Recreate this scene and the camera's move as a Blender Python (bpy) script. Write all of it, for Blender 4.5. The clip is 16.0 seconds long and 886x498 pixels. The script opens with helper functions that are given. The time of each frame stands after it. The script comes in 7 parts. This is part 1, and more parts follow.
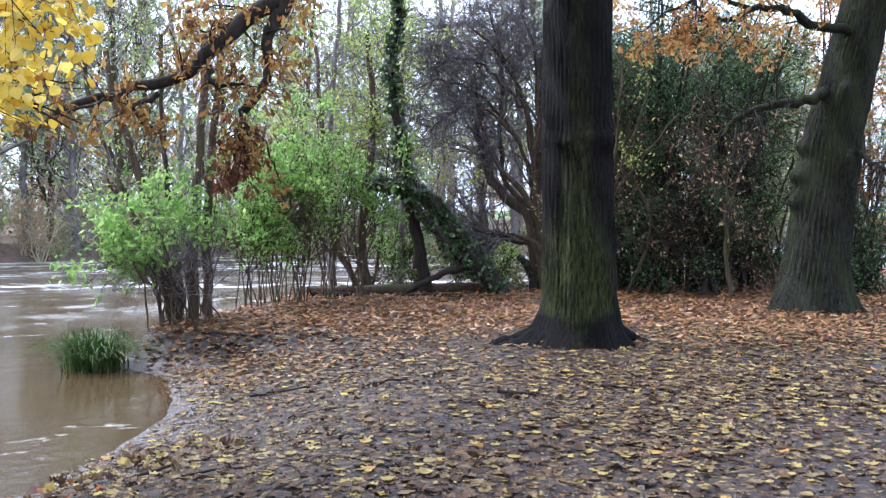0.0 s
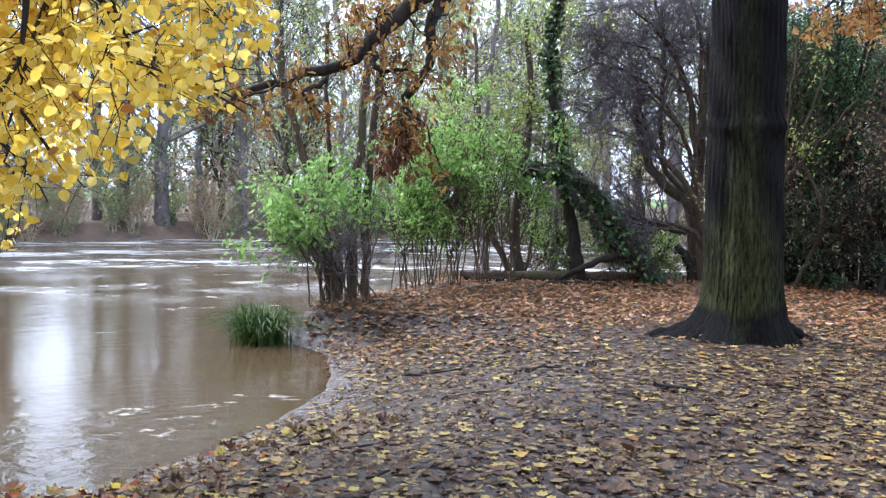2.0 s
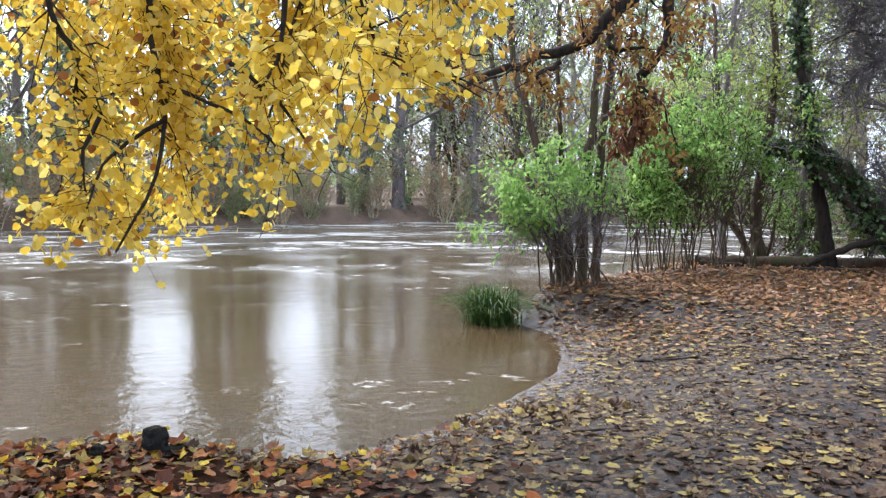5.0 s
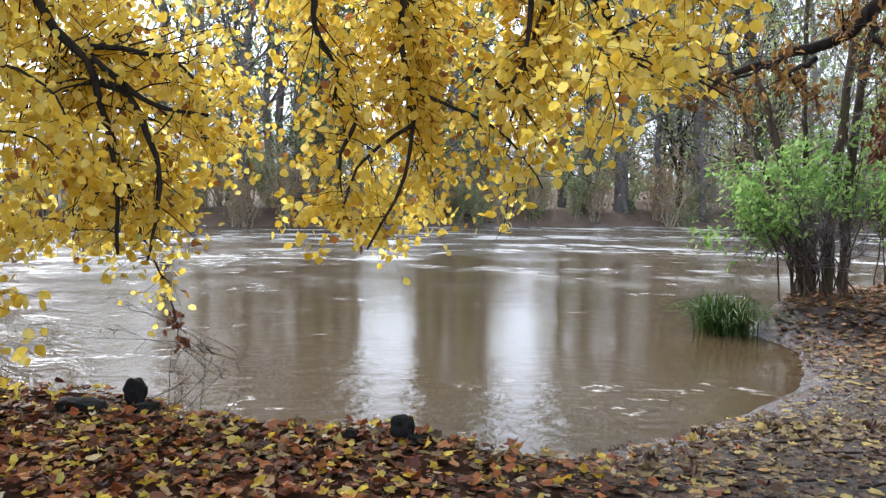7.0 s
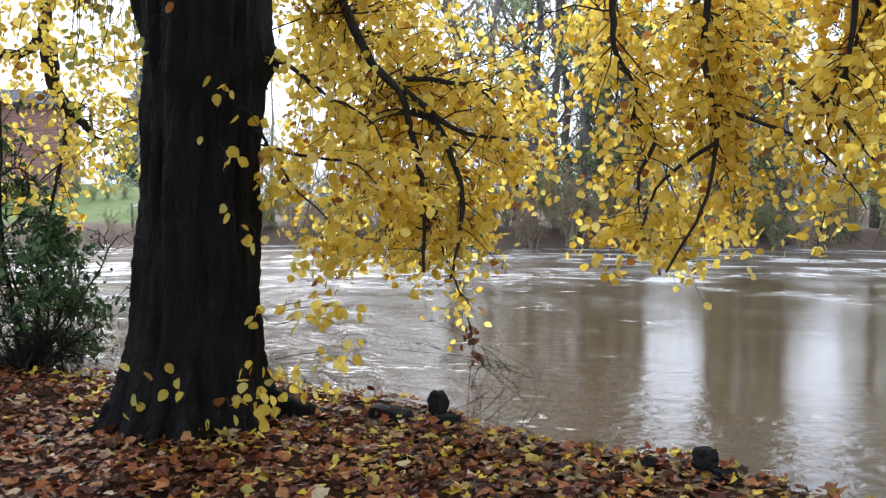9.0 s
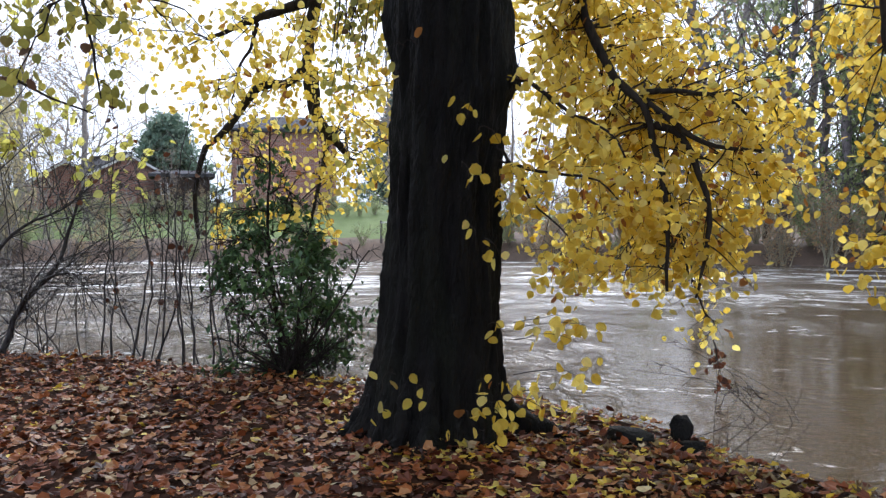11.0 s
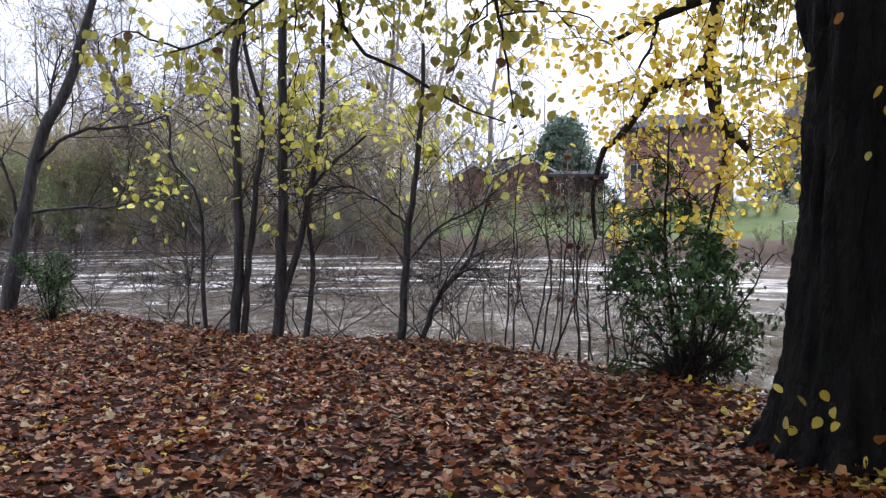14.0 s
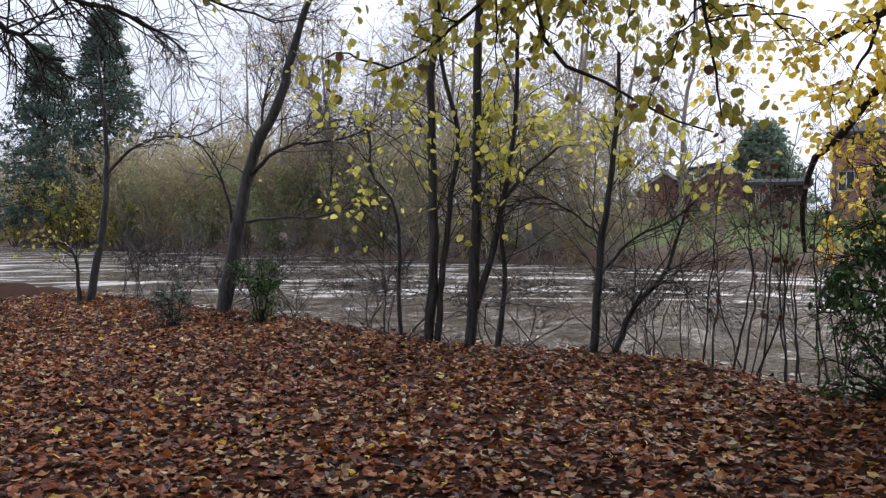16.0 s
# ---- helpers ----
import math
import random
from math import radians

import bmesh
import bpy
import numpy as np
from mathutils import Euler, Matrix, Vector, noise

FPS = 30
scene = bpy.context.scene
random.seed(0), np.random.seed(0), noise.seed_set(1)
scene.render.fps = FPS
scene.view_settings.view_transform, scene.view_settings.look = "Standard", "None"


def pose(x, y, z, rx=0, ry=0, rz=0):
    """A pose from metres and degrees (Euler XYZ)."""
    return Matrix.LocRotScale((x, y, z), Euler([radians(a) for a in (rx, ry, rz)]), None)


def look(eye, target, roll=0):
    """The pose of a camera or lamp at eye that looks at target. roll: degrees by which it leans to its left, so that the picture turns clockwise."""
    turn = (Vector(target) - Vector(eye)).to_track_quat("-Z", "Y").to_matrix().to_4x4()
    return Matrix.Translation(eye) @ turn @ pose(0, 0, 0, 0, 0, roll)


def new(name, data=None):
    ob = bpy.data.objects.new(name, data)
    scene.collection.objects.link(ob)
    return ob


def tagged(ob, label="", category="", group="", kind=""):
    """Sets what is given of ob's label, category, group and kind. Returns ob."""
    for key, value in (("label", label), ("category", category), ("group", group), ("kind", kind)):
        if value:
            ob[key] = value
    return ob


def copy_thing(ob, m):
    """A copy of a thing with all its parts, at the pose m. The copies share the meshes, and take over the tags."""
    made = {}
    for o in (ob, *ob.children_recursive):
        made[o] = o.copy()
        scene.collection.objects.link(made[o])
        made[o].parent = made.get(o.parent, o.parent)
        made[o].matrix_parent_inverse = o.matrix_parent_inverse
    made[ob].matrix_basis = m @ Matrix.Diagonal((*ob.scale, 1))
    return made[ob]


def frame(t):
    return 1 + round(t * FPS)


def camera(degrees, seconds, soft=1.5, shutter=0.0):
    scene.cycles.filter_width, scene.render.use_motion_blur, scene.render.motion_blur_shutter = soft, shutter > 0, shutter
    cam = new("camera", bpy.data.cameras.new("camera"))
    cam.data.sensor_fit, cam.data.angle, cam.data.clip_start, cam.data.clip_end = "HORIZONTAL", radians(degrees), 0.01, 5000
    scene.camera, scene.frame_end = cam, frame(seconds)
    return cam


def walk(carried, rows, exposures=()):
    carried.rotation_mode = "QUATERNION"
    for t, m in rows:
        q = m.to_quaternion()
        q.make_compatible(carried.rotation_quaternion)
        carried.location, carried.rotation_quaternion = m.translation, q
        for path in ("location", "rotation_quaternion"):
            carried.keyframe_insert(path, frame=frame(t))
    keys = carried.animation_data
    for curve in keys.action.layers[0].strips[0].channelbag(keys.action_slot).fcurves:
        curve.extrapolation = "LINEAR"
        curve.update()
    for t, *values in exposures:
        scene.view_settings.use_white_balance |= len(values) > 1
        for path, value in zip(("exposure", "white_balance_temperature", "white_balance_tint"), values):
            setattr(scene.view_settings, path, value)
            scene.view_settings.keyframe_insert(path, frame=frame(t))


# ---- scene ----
cam = camera(54.18, 16.0, 1.3)
walk(cam, [
    (0.0, pose(0.000, 0.000, 1.600, 87.43, 0.02, 0.00)),
    (0.5, pose(-0.022, -0.005, 1.602, 87.32, -0.38, 2.96)),
    (1.0, pose(-0.033, -0.002, 1.603, 87.03, -0.55, 5.65)),
    (1.5, pose(-0.042, 0.003, 1.598, 86.63, -0.73, 7.86)),
    (2.0, pose(-0.047, 0.010, 1.597, 86.41, -1.00, 10.02)),
    (2.5, pose(-0.055, 0.020, 1.595, 86.44, -1.07, 12.53)),
    (3.0, pose(-0.052, 0.021, 1.594, 86.55, -1.11, 14.35)),
    (3.2, pose(-0.048, 0.019, 1.592, 86.46, -1.18, 14.83)),
    (5.3, pose(-0.097, -0.010, 1.591, 85.09, 0.04, 27.58)),
    (5.5, pose(-0.108, -0.024, 1.592, 85.24, 0.21, 29.36)),
    (6.0, pose(-0.131, -0.055, 1.593, 85.70, 0.19, 32.79)),
    (6.5, pose(-0.151, -0.082, 1.592, 85.64, -0.17, 35.91)),
    (7.0, pose(-0.187, -0.116, 1.587, 85.25, -0.45, 39.31)),
    (7.5, pose(-0.222, -0.146, 1.583, 85.00, -0.44, 43.31)),
    (8.0, pose(-0.246, -0.167, 1.573, 84.95, -0.32, 47.93)),
    (8.5, pose(-0.256, -0.181, 1.579, 85.61, -0.25, 52.54)),
    (9.0, pose(-0.266, -0.184, 1.596, 86.51, 0.13, 57.81)),
    (9.2, pose(-0.270, -0.185, 1.600, 86.84, 0.32, 59.98)),
    (11.3, pose(-0.313, -0.177, 1.590, 87.84, 0.16, 75.75)),
    (11.5, pose(-0.317, -0.176, 1.591, 87.98, 0.07, 77.45)),
    (12.0, pose(-0.327, -0.180, 1.592, 88.02, 0.29, 81.91)),
    (12.5, pose(-0.327, -0.187, 1.597, 87.77, 0.39, 86.79)),
    (13.0, pose(-0.323, -0.202, 1.598, 87.62, 0.46, 91.44)),
    (13.5, pose(-0.310, -0.222, 1.605, 87.67, 0.41, 95.22)),
    (14.0, pose(-0.293, -0.236, 1.614, 87.72, 0.20, 98.89)),
    (14.5, pose(-0.280, -0.253, 1.617, 87.81, 0.35, 102.73)),
    (15.0, pose(-0.276, -0.275, 1.622, 88.19, 0.21, 105.90)),
    (15.5, pose(-0.278, -0.303, 1.630, 88.41, -0.17, 108.66)),
    (16.0, pose(-0.275, -0.326, 1.637, 88.35, 0.02, 111.10)),
], [(0.0, 1.66, 5700, 12), (3.0, 1.57, 5900, 11), (5.5, 1.46, 6230, 9), (6.5, 1.30, 6260, 10), (7.5, 1.18, 6220, 9), (8.2, 1.17, 6210, 9), (9.0, 1.10, 6200, 10), (11.5, 0.78, 6050, 12), (12.5, 0.78, 6000, 13), (14.0, 0.65, 6260, 15), (14.5, 0.54, 6350, 15), (16.0, 0.25, 6600, 14)])

# ---- world and light ----
SUN_ELEV, SUN_AZ = 46.0, 72.0          # degrees; azimuth counted left from +y
world = bpy.data.worlds.new("overcast_sky")
world.use_nodes = True
scene.world = world
wn, wl = world.node_tree.nodes, world.node_tree.links
sky = wn.new("ShaderNodeTexSky")
sky.sky_type = 'NISHITA'
sky.sun_disc = False
sky.sun_elevation, sky.sun_rotation = radians(SUN_ELEV), radians(-SUN_AZ)
sky.air_density, sky.dust_density, sky.ozone_density = 1.0, 6.0, 1.0
hs = wn.new("ShaderNodeHueSaturation")
hs.inputs["Saturation"].default_value = 0.18
wl.new(sky.outputs[0], hs.inputs["Color"])
veil = wn.new("ShaderNodeMixRGB")
veil.inputs[0].default_value = 0.6
veil.inputs[2].default_value = (8.5, 9.6, 11.7, 1)
wl.new(hs.outputs[0], veil.inputs[1])
wl.new(veil.outputs[0], wn["Background"].inputs[0])
wn["Background"].inputs[1].default_value = 0.115

sun_data = bpy.data.lights.new("sun", 'SUN')
sun_data.energy, sun_data.angle, sun_data.color = 1.5, radians(30), (1.0, 0.98, 0.95)
sun = new("sun", sun_data)
sa, se = radians(SUN_AZ), radians(SUN_ELEV)
sun_dir = Vector((-math.sin(sa) * math.cos(se), math.cos(sa) * math.cos(se), math.sin(se)))
sun.matrix_world = look(sun_dir * 60, (0, 0, 0))

rng = np.random.default_rng(7)


# ---- materials ----
def node_mat(name):
    m = bpy.data.materials.new(name)
    m.use_nodes = True
    nt = m.node_tree
    return m, nt, nt.nodes["Principled BSDF"]


def ramp(nt, fac, stops):
    r = nt.nodes.new("ShaderNodeValToRGB")
    el = r.color_ramp.elements
    while len(el) > 1:
        el.remove(el[-1])
    for i, (p, c) in enumerate(stops):
        e = el[0] if i == 0 else el.new(p)
        e.position, e.color = p, (*c, 1)
    nt.links.new(fac, r.inputs[0])
    return r.outputs[0]


def coords(nt, scale=(1, 1, 1), kind="Object"):
    tc = nt.nodes.new("ShaderNodeTexCoord")
    mp = nt.nodes.new("ShaderNodeMapping")
    mp.inputs["Scale"].default_value = scale
    nt.links.new(tc.outputs[kind], mp.inputs[0])
    return mp.outputs[0]


def noise_tex(nt, vec, scale, detail=4, rough=0.55, dist=0.0):
    n = nt.nodes.new("ShaderNodeTexNoise")
    n.inputs["Scale"].default_value, n.inputs["Detail"].default_value = scale, detail
    n.inputs["Roughness"].default_value, n.inputs["Distortion"].default_value = rough, dist
    nt.links.new(vec, n.inputs["Vector"])
    return n.outputs[0]


def bump(nt, height, strength, distance, normal=None):
    b = nt.nodes.new("ShaderNodeBump")
    b.inputs["Strength"].default_value, b.inputs["Distance"].default_value = strength, distance
    nt.links.new(height, b.inputs["Height"])
    if normal:
        nt.links.new(normal, b.inputs["Normal"])
    return b.outputs[0]


def mix(nt, fac, a, b, blend='MIX'):
    m = nt.nodes.new("ShaderNodeMixRGB")
    m.blend_type = blend
    for s, v in zip(m.inputs, (fac, a, b)):
        if isinstance(v, (int, float)):
            s.default_value = v
        elif isinstance(v, tuple):
            s.default_value = (*v, 1)
        else:
            nt.links.new(v, s)
    return m.outputs[0]


def bark(name, dark, light, moss=None, fissure=28.0, relief=0.012, rough=0.85):
    m, nt, p = node_mat(name)
    v = coords(nt, (1, 1, 0.16))
    fine = noise_tex(nt, v, fissure, 5, 0.65, 0.4)
    wide = noise_tex(nt, coords(nt, (1, 1, 0.5)), 2.2, 3)
    col = ramp(nt, fine, [(0.40, dark), (0.56, light)])
    col = mix(nt, 0.45, col, ramp(nt, wide, [(0.35, dark), (0.7, light)]))
    if moss:
        mask = ramp(nt, noise_tex(nt, coords(nt, (1, 1, 0.25)), 3.1, 4, 0.6), [(0.47, (0, 0, 0)), (0.66, (0.8, 0.8, 0.8))])
        col = mix(nt, mask, col, moss)
    nt.links.new(col, p.inputs["Base Color"])
    p.inputs["Roughness"].default_value = rough
    p.inputs["Specular IOR Level"].default_value = 0.18
    nt.links.new(bump(nt, fine, 1.0, relief), p.inputs["Normal"])
    return m


def leaf_mat(name, stops, rough=0.5, through_light=0.35, gloss=0.35, blotch=0.35):
    """Thin leaves: each island of the mesh takes its own tint; some light passes through."""
    m, nt, p = node_mat(name)
    g = nt.nodes.new("ShaderNodeNewGeometry")
    col = ramp(nt, g.outputs["Random Per Island"], stops)
    blot = noise_tex(nt, coords(nt), 45.0, 3)
    col = mix(nt, blotch, col, ramp(nt, blot, [(0.3, (0.35, 0.33, 0.3)), (0.62, (1, 1, 1))]), 'MULTIPLY')
    nt.links.new(col, p.inputs["Base Color"])
    p.inputs["Roughness"].default_value = rough
    p.inputs["Specular IOR Level"].default_value = gloss
    nt.links.new(bump(nt, blot, 0.25, 0.004), p.inputs["Normal"])
    if through_light:
        tr = nt.nodes.new("ShaderNodeBsdfTranslucent")
        nt.links.new(col, tr.inputs[0])
        mx = nt.nodes.new("ShaderNodeMixShader")
        mx.inputs[0].default_value = through_light
        nt.links.new(p.outputs[0], mx.inputs[1])
        nt.links.new(tr.outputs[0], mx.inputs[2])
        nt.links.new(mx.outputs[0], nt.nodes["Material Output"].inputs[0])
    return m


def plain(name, a, b, scale=6.0, rough=0.8, relief=0.0, spec=0.4):
    m, nt, p = node_mat(name)
    n1 = noise_tex(nt, coords(nt), scale, 5, 0.6)
    n2 = noise_tex(nt, coords(nt), scale * 9, 3)
    col = mix(nt, 0.3, ramp(nt, n1, [(0.3, a), (0.7, b)]), ramp(nt, n2, [(0.3, a), (0.7, b)]))
    nt.links.new(col, p.inputs["Base Color"])
    p.inputs["Roughness"].default_value, p.inputs["Specular IOR Level"].default_value = rough, spec
    if relief:
        nt.links.new(bump(nt, n2, 0.8, relief), p.inputs["Normal"])
    return m


def mud_material():
    m, nt, p = node_mat("wet_mud")
    v = coords(nt)
    big, mid, fine = noise_tex(nt, v, 0.55, 4), noise_tex(nt, v, 5.0, 5, 0.65), noise_tex(nt, v, 38.0, 4, 0.7)
    col = ramp(nt, mid, [(0.3, (0.013, 0.009, 0.008)), (0.55, (0.029, 0.020, 0.019)), (0.75, (0.054, 0.039, 0.037))])
    col = mix(nt, 0.5, col, ramp(nt, big, [(0.35, (0.023, 0.017, 0.017)), (0.65, (0.050, 0.037, 0.036))]))
    vo = nt.nodes.new("ShaderNodeTexVoronoi")
    vo.inputs["Scale"].default_value = 19.0
    nt.links.new(v, vo.inputs["Vector"])
    bits = ramp(nt, vo.outputs["Color"], [(0.30, (0.022, 0.014, 0.011)), (0.5, (0.07, 0.043, 0.028)), (0.75, (0.15, 0.10, 0.06))])
    some = ramp(nt, noise_tex(nt, v, 11.0, 4, 0.7), [(0.46, (0, 0, 0)), (0.56, (0.85, 0.85, 0.85))])
    col = mix(nt, some, col, bits)
    # dark leaf mould under the brown carpet, mud on the trodden side
    sep = nt.nodes.new("ShaderNodeVectorMath")
    sep.operation = 'DOT_PRODUCT'
    nt.links.new(v, sep.inputs[0])
    sep.inputs[1].default_value = (-0.85, -0.55, 0)
    add = nt.nodes.new("ShaderNodeMath")
    add.operation = 'MULTIPLY_ADD'
    nt.links.new(noise_tex(nt, v, 0.9, 5, 0.7), add.inputs[0])
    add.inputs[1].default_value = 3.2
    nt.links.new(sep.outputs["Value"], add.inputs[2])
    mr = nt.nodes.new("ShaderNodeMapRange")
    mr.interpolation_type = 'SMOOTHSTEP'
    mr.inputs["From Min"].default_value, mr.inputs["From Max"].default_value = 0.6, 2.2
    nt.links.new(add.outputs[0], mr.inputs["Value"])
    mould = ramp(nt, mid, [(0.3, (0.016, 0.008, 0.006)), (0.7, (0.060, 0.026, 0.015))])
    col = mix(nt, mr.outputs[0], col, mould)
    nt.links.new(col, p.inputs["Base Color"])
    r = ramp(nt, big, [(0.35, (0.6, 0.6, 0.6)), (0.65, (0.38, 0.38, 0.38))])
    r = mix(nt, mr.outputs[0], r, (0.9, 0.9, 0.9))
    # smooth, soaked mud just above the water
    hz = nt.nodes.new("ShaderNodeSeparateXYZ")
    nt.links.new(v, hz.inputs[0])
    wet = nt.nodes.new("ShaderNodeMapRange")
    wet.interpolation_type = 'SMOOTHSTEP'
    wet.inputs["From Min"].default_value, wet.inputs["From Max"].default_value = -0.25, -0.36
    nt.links.new(hz.outputs[2], wet.inputs["Value"])
    # lilac-grey base colour that paints the sky's reflection on this wet strip
    sky_sheen = ramp(nt, mid, [(0.3, (0.13, 0.112, 0.112)), (0.7, (0.21, 0.185, 0.187))])
    lay = nt.nodes.new("ShaderNodeMapRange")
    lay.interpolation_type = 'SMOOTHSTEP'
    lay.inputs["From Min"].default_value, lay.inputs["From Max"].default_value = -0.30, -0.38
    nt.links.new(hz.outputs[2], lay.inputs["Value"])
    nt.links.new(mix(nt, lay.outputs[0], col, sky_sheen), p.inputs["Base Color"])
    r = mix(nt, wet.outputs[0], r, (0.2, 0.2, 0.2))
    nt.links.new(r, p.inputs["Roughness"])
    spec = ramp(nt, mr.outputs[0], [(0, (0.34, 0.34, 0.34)), (1, (0.06, 0.06, 0.06))])
    nt.links.new(mix(nt, wet.outputs[0], spec, (0.75, 0.75, 0.75)), p.inputs["Specular IOR Level"])
    n = bump(nt, mid, 0.7, 0.05)
    nt.links.new(bump(nt, fine, 0.7, 0.012, n), p.inputs["Normal"])
    return m


def water_material():
    """Silty river: brown body, glossy skin, ripples drawn out along the current, froth specks and painted sky glints on
    the seams.
    """
    m, nt, p = node_mat("silty_river_water")
    v = coords(nt)
    body = ramp(nt, noise_tex(nt, v, 0.12, 3), [(0.3, (0.066, 0.043, 0.022)), (0.7, (0.090, 0.060, 0.033))])
    sep = nt.nodes.new("ShaderNodeSeparateXYZ")
    nt.links.new(v, sep.inputs[0])
    turn = nt.nodes.new("ShaderNodeMath")
    turn.operation = 'ARCTAN2'
    nt.links.new(sep.outputs[0], turn.inputs[0])
    nt.links.new(sep.outputs[1], turn.inputs[1])
    dist = nt.nodes.new("ShaderNodeVectorMath")
    dist.operation = 'LENGTH'
    nt.links.new(v, dist.inputs[0])

    def bend(across, along):
        """Coordinates that follow the river round its bend."""
        c = nt.nodes.new("ShaderNodeCombineXYZ")
        for k, (src, f) in enumerate(((dist.outputs["Value"], across), (turn.outputs[0], along))):
            mu = nt.nodes.new("ShaderNodeMath")
            mu.operation = 'MULTIPLY'
            mu.inputs[1].default_value = f
            nt.links.new(src, mu.inputs[0])
            nt.links.new(mu.outputs[0], c.inputs[k])
        return c.outputs[0]

    swirl = noise_tex(nt, bend(1.1, 7.0), 1.0, 5, 0.62, 0.9)
    rip = noise_tex(nt, bend(5.0, 26.0), 1.0, 4, 0.6, 0.5)
    calm = noise_tex(nt, v, 0.16, 2)
    band = ramp(nt, calm, [(0.40, (0.16, 0.16, 0.16)), (0.60, (1, 1, 1))])
    foam_glint = ramp(nt, swirl, [(0.57, (0, 0, 0)), (0.65, (0.75, 0.75, 0.75))])
    fleck = ramp(nt, noise_tex(nt, bend(7.0, 40.0), 1.0, 4, 0.7), [(0.50, (0, 0, 0)), (0.60, (1, 1, 1))])
    foam_glint = mix(nt, 1.0, foam_glint, fleck, 'MULTIPLY')
    foam_glint = mix(nt, 1.0, foam_glint, band, 'MULTIPLY')
    # far white streaks: froth, and sky glitter painted into the base colour
    run = ramp(nt, noise_tex(nt, bend(0.34, 2.4), 1.0, 4, 0.6, 0.8), [(0.44, (0, 0, 0)), (0.56, (1, 1, 1))])
    run = mix(nt, 1.0, run, ramp(nt, noise_tex(nt, bend(0.8, 14.0), 1.0, 5, 0.72, 0.6), [(0.455, (0, 0, 0)), (0.61, (0.9, 0.9, 0.9))]), 'MULTIPLY')
    mr0 = nt.nodes.new("ShaderNodeMapRange")
    mr0.inputs["From Min"].default_value, mr0.inputs["From Max"].default_value = 15.0, 26.0
    nt.links.new(dist.outputs["Value"], mr0.inputs["Value"])
    foam_glint = mix(nt, 1.0, foam_glint, mix(nt, 1.0, run, mr0.outputs[0], 'MULTIPLY'), 'LIGHTEN')
    col = mix(nt, foam_glint, body, (0.80, 0.78, 0.75))
    nt.links.new(col, p.inputs["Base Color"])
    rough = ramp(nt, foam_glint, [(0, (0.11, 0.11, 0.11)), (1, (0.6, 0.6, 0.6))])
    nt.links.new(rough, p.inputs["Roughness"])
    p.inputs["IOR"].default_value = 1.33
    p.inputs["Specular IOR Level"].default_value = 0.8
    h = mix(nt, 0.5, swirl, rip)
    h = mix(nt, 1.0, h, band, 'MULTIPLY')

    def span(src, lo, hi):
        mr = nt.nodes.new("ShaderNodeMapRange")
        mr.interpolation_type = 'SMOOTHSTEP'
        mr.inputs["From Min"].default_value, mr.inputs["From Max"].default_value = lo, hi
        nt.links.new(src, mr.inputs["Value"])
        return mr.outputs[0]

    # the bay lies calm; the main stream and the reach downstream run rough
    rough_run = mix(nt, 1.0, span(dist.outputs["Value"], 20.0, 32.0), span(turn.outputs[0], -1.05, -1.35), 'LIGHTEN')
    chop = noise_tex(nt, bend(0.8, 15.0), 1.0, 5, 0.62, 0.9)
    chop = mix(nt, 1.0, chop, rough_run, 'MULTIPLY')
    # rings where drops fall
    n = bump(nt, chop, 1.0, 1.0, bump(nt, h, 0.7, 0.06))
    for cx, cy, w in ((-3.83, 6.1, 26.0), (-3.5, 6.8, 34.0)):
        d = nt.nodes.new("ShaderNodeVectorMath")
        d.operation = 'DISTANCE'
        nt.links.new(v, d.inputs[0])
        d.inputs[1].default_value = (cx, cy, -0.45)
        s = nt.nodes.new("ShaderNodeMath")
        s.operation = 'MULTIPLY'
        nt.links.new(d.outputs["Value"], s.inputs[0])
        s.inputs[1].default_value = w
        sn = nt.nodes.new("ShaderNodeMath")
        sn.operation = 'SINE'
        nt.links.new(s.outputs[0], sn.inputs[0])
        fade = ramp(nt, d.outputs["Value"], [(0.0, (1, 1, 1)), (0.35, (0.5, 0.5, 0.5)), (0.85, (0, 0, 0))])
        n = bump(nt, mix(nt, 1.0, fade, mix(nt, 0.4, sn.outputs[0], rip), 'MULTIPLY'), 0.32, 0.012, n)
    nt.links.new(n, p.inputs["Normal"])
    return m


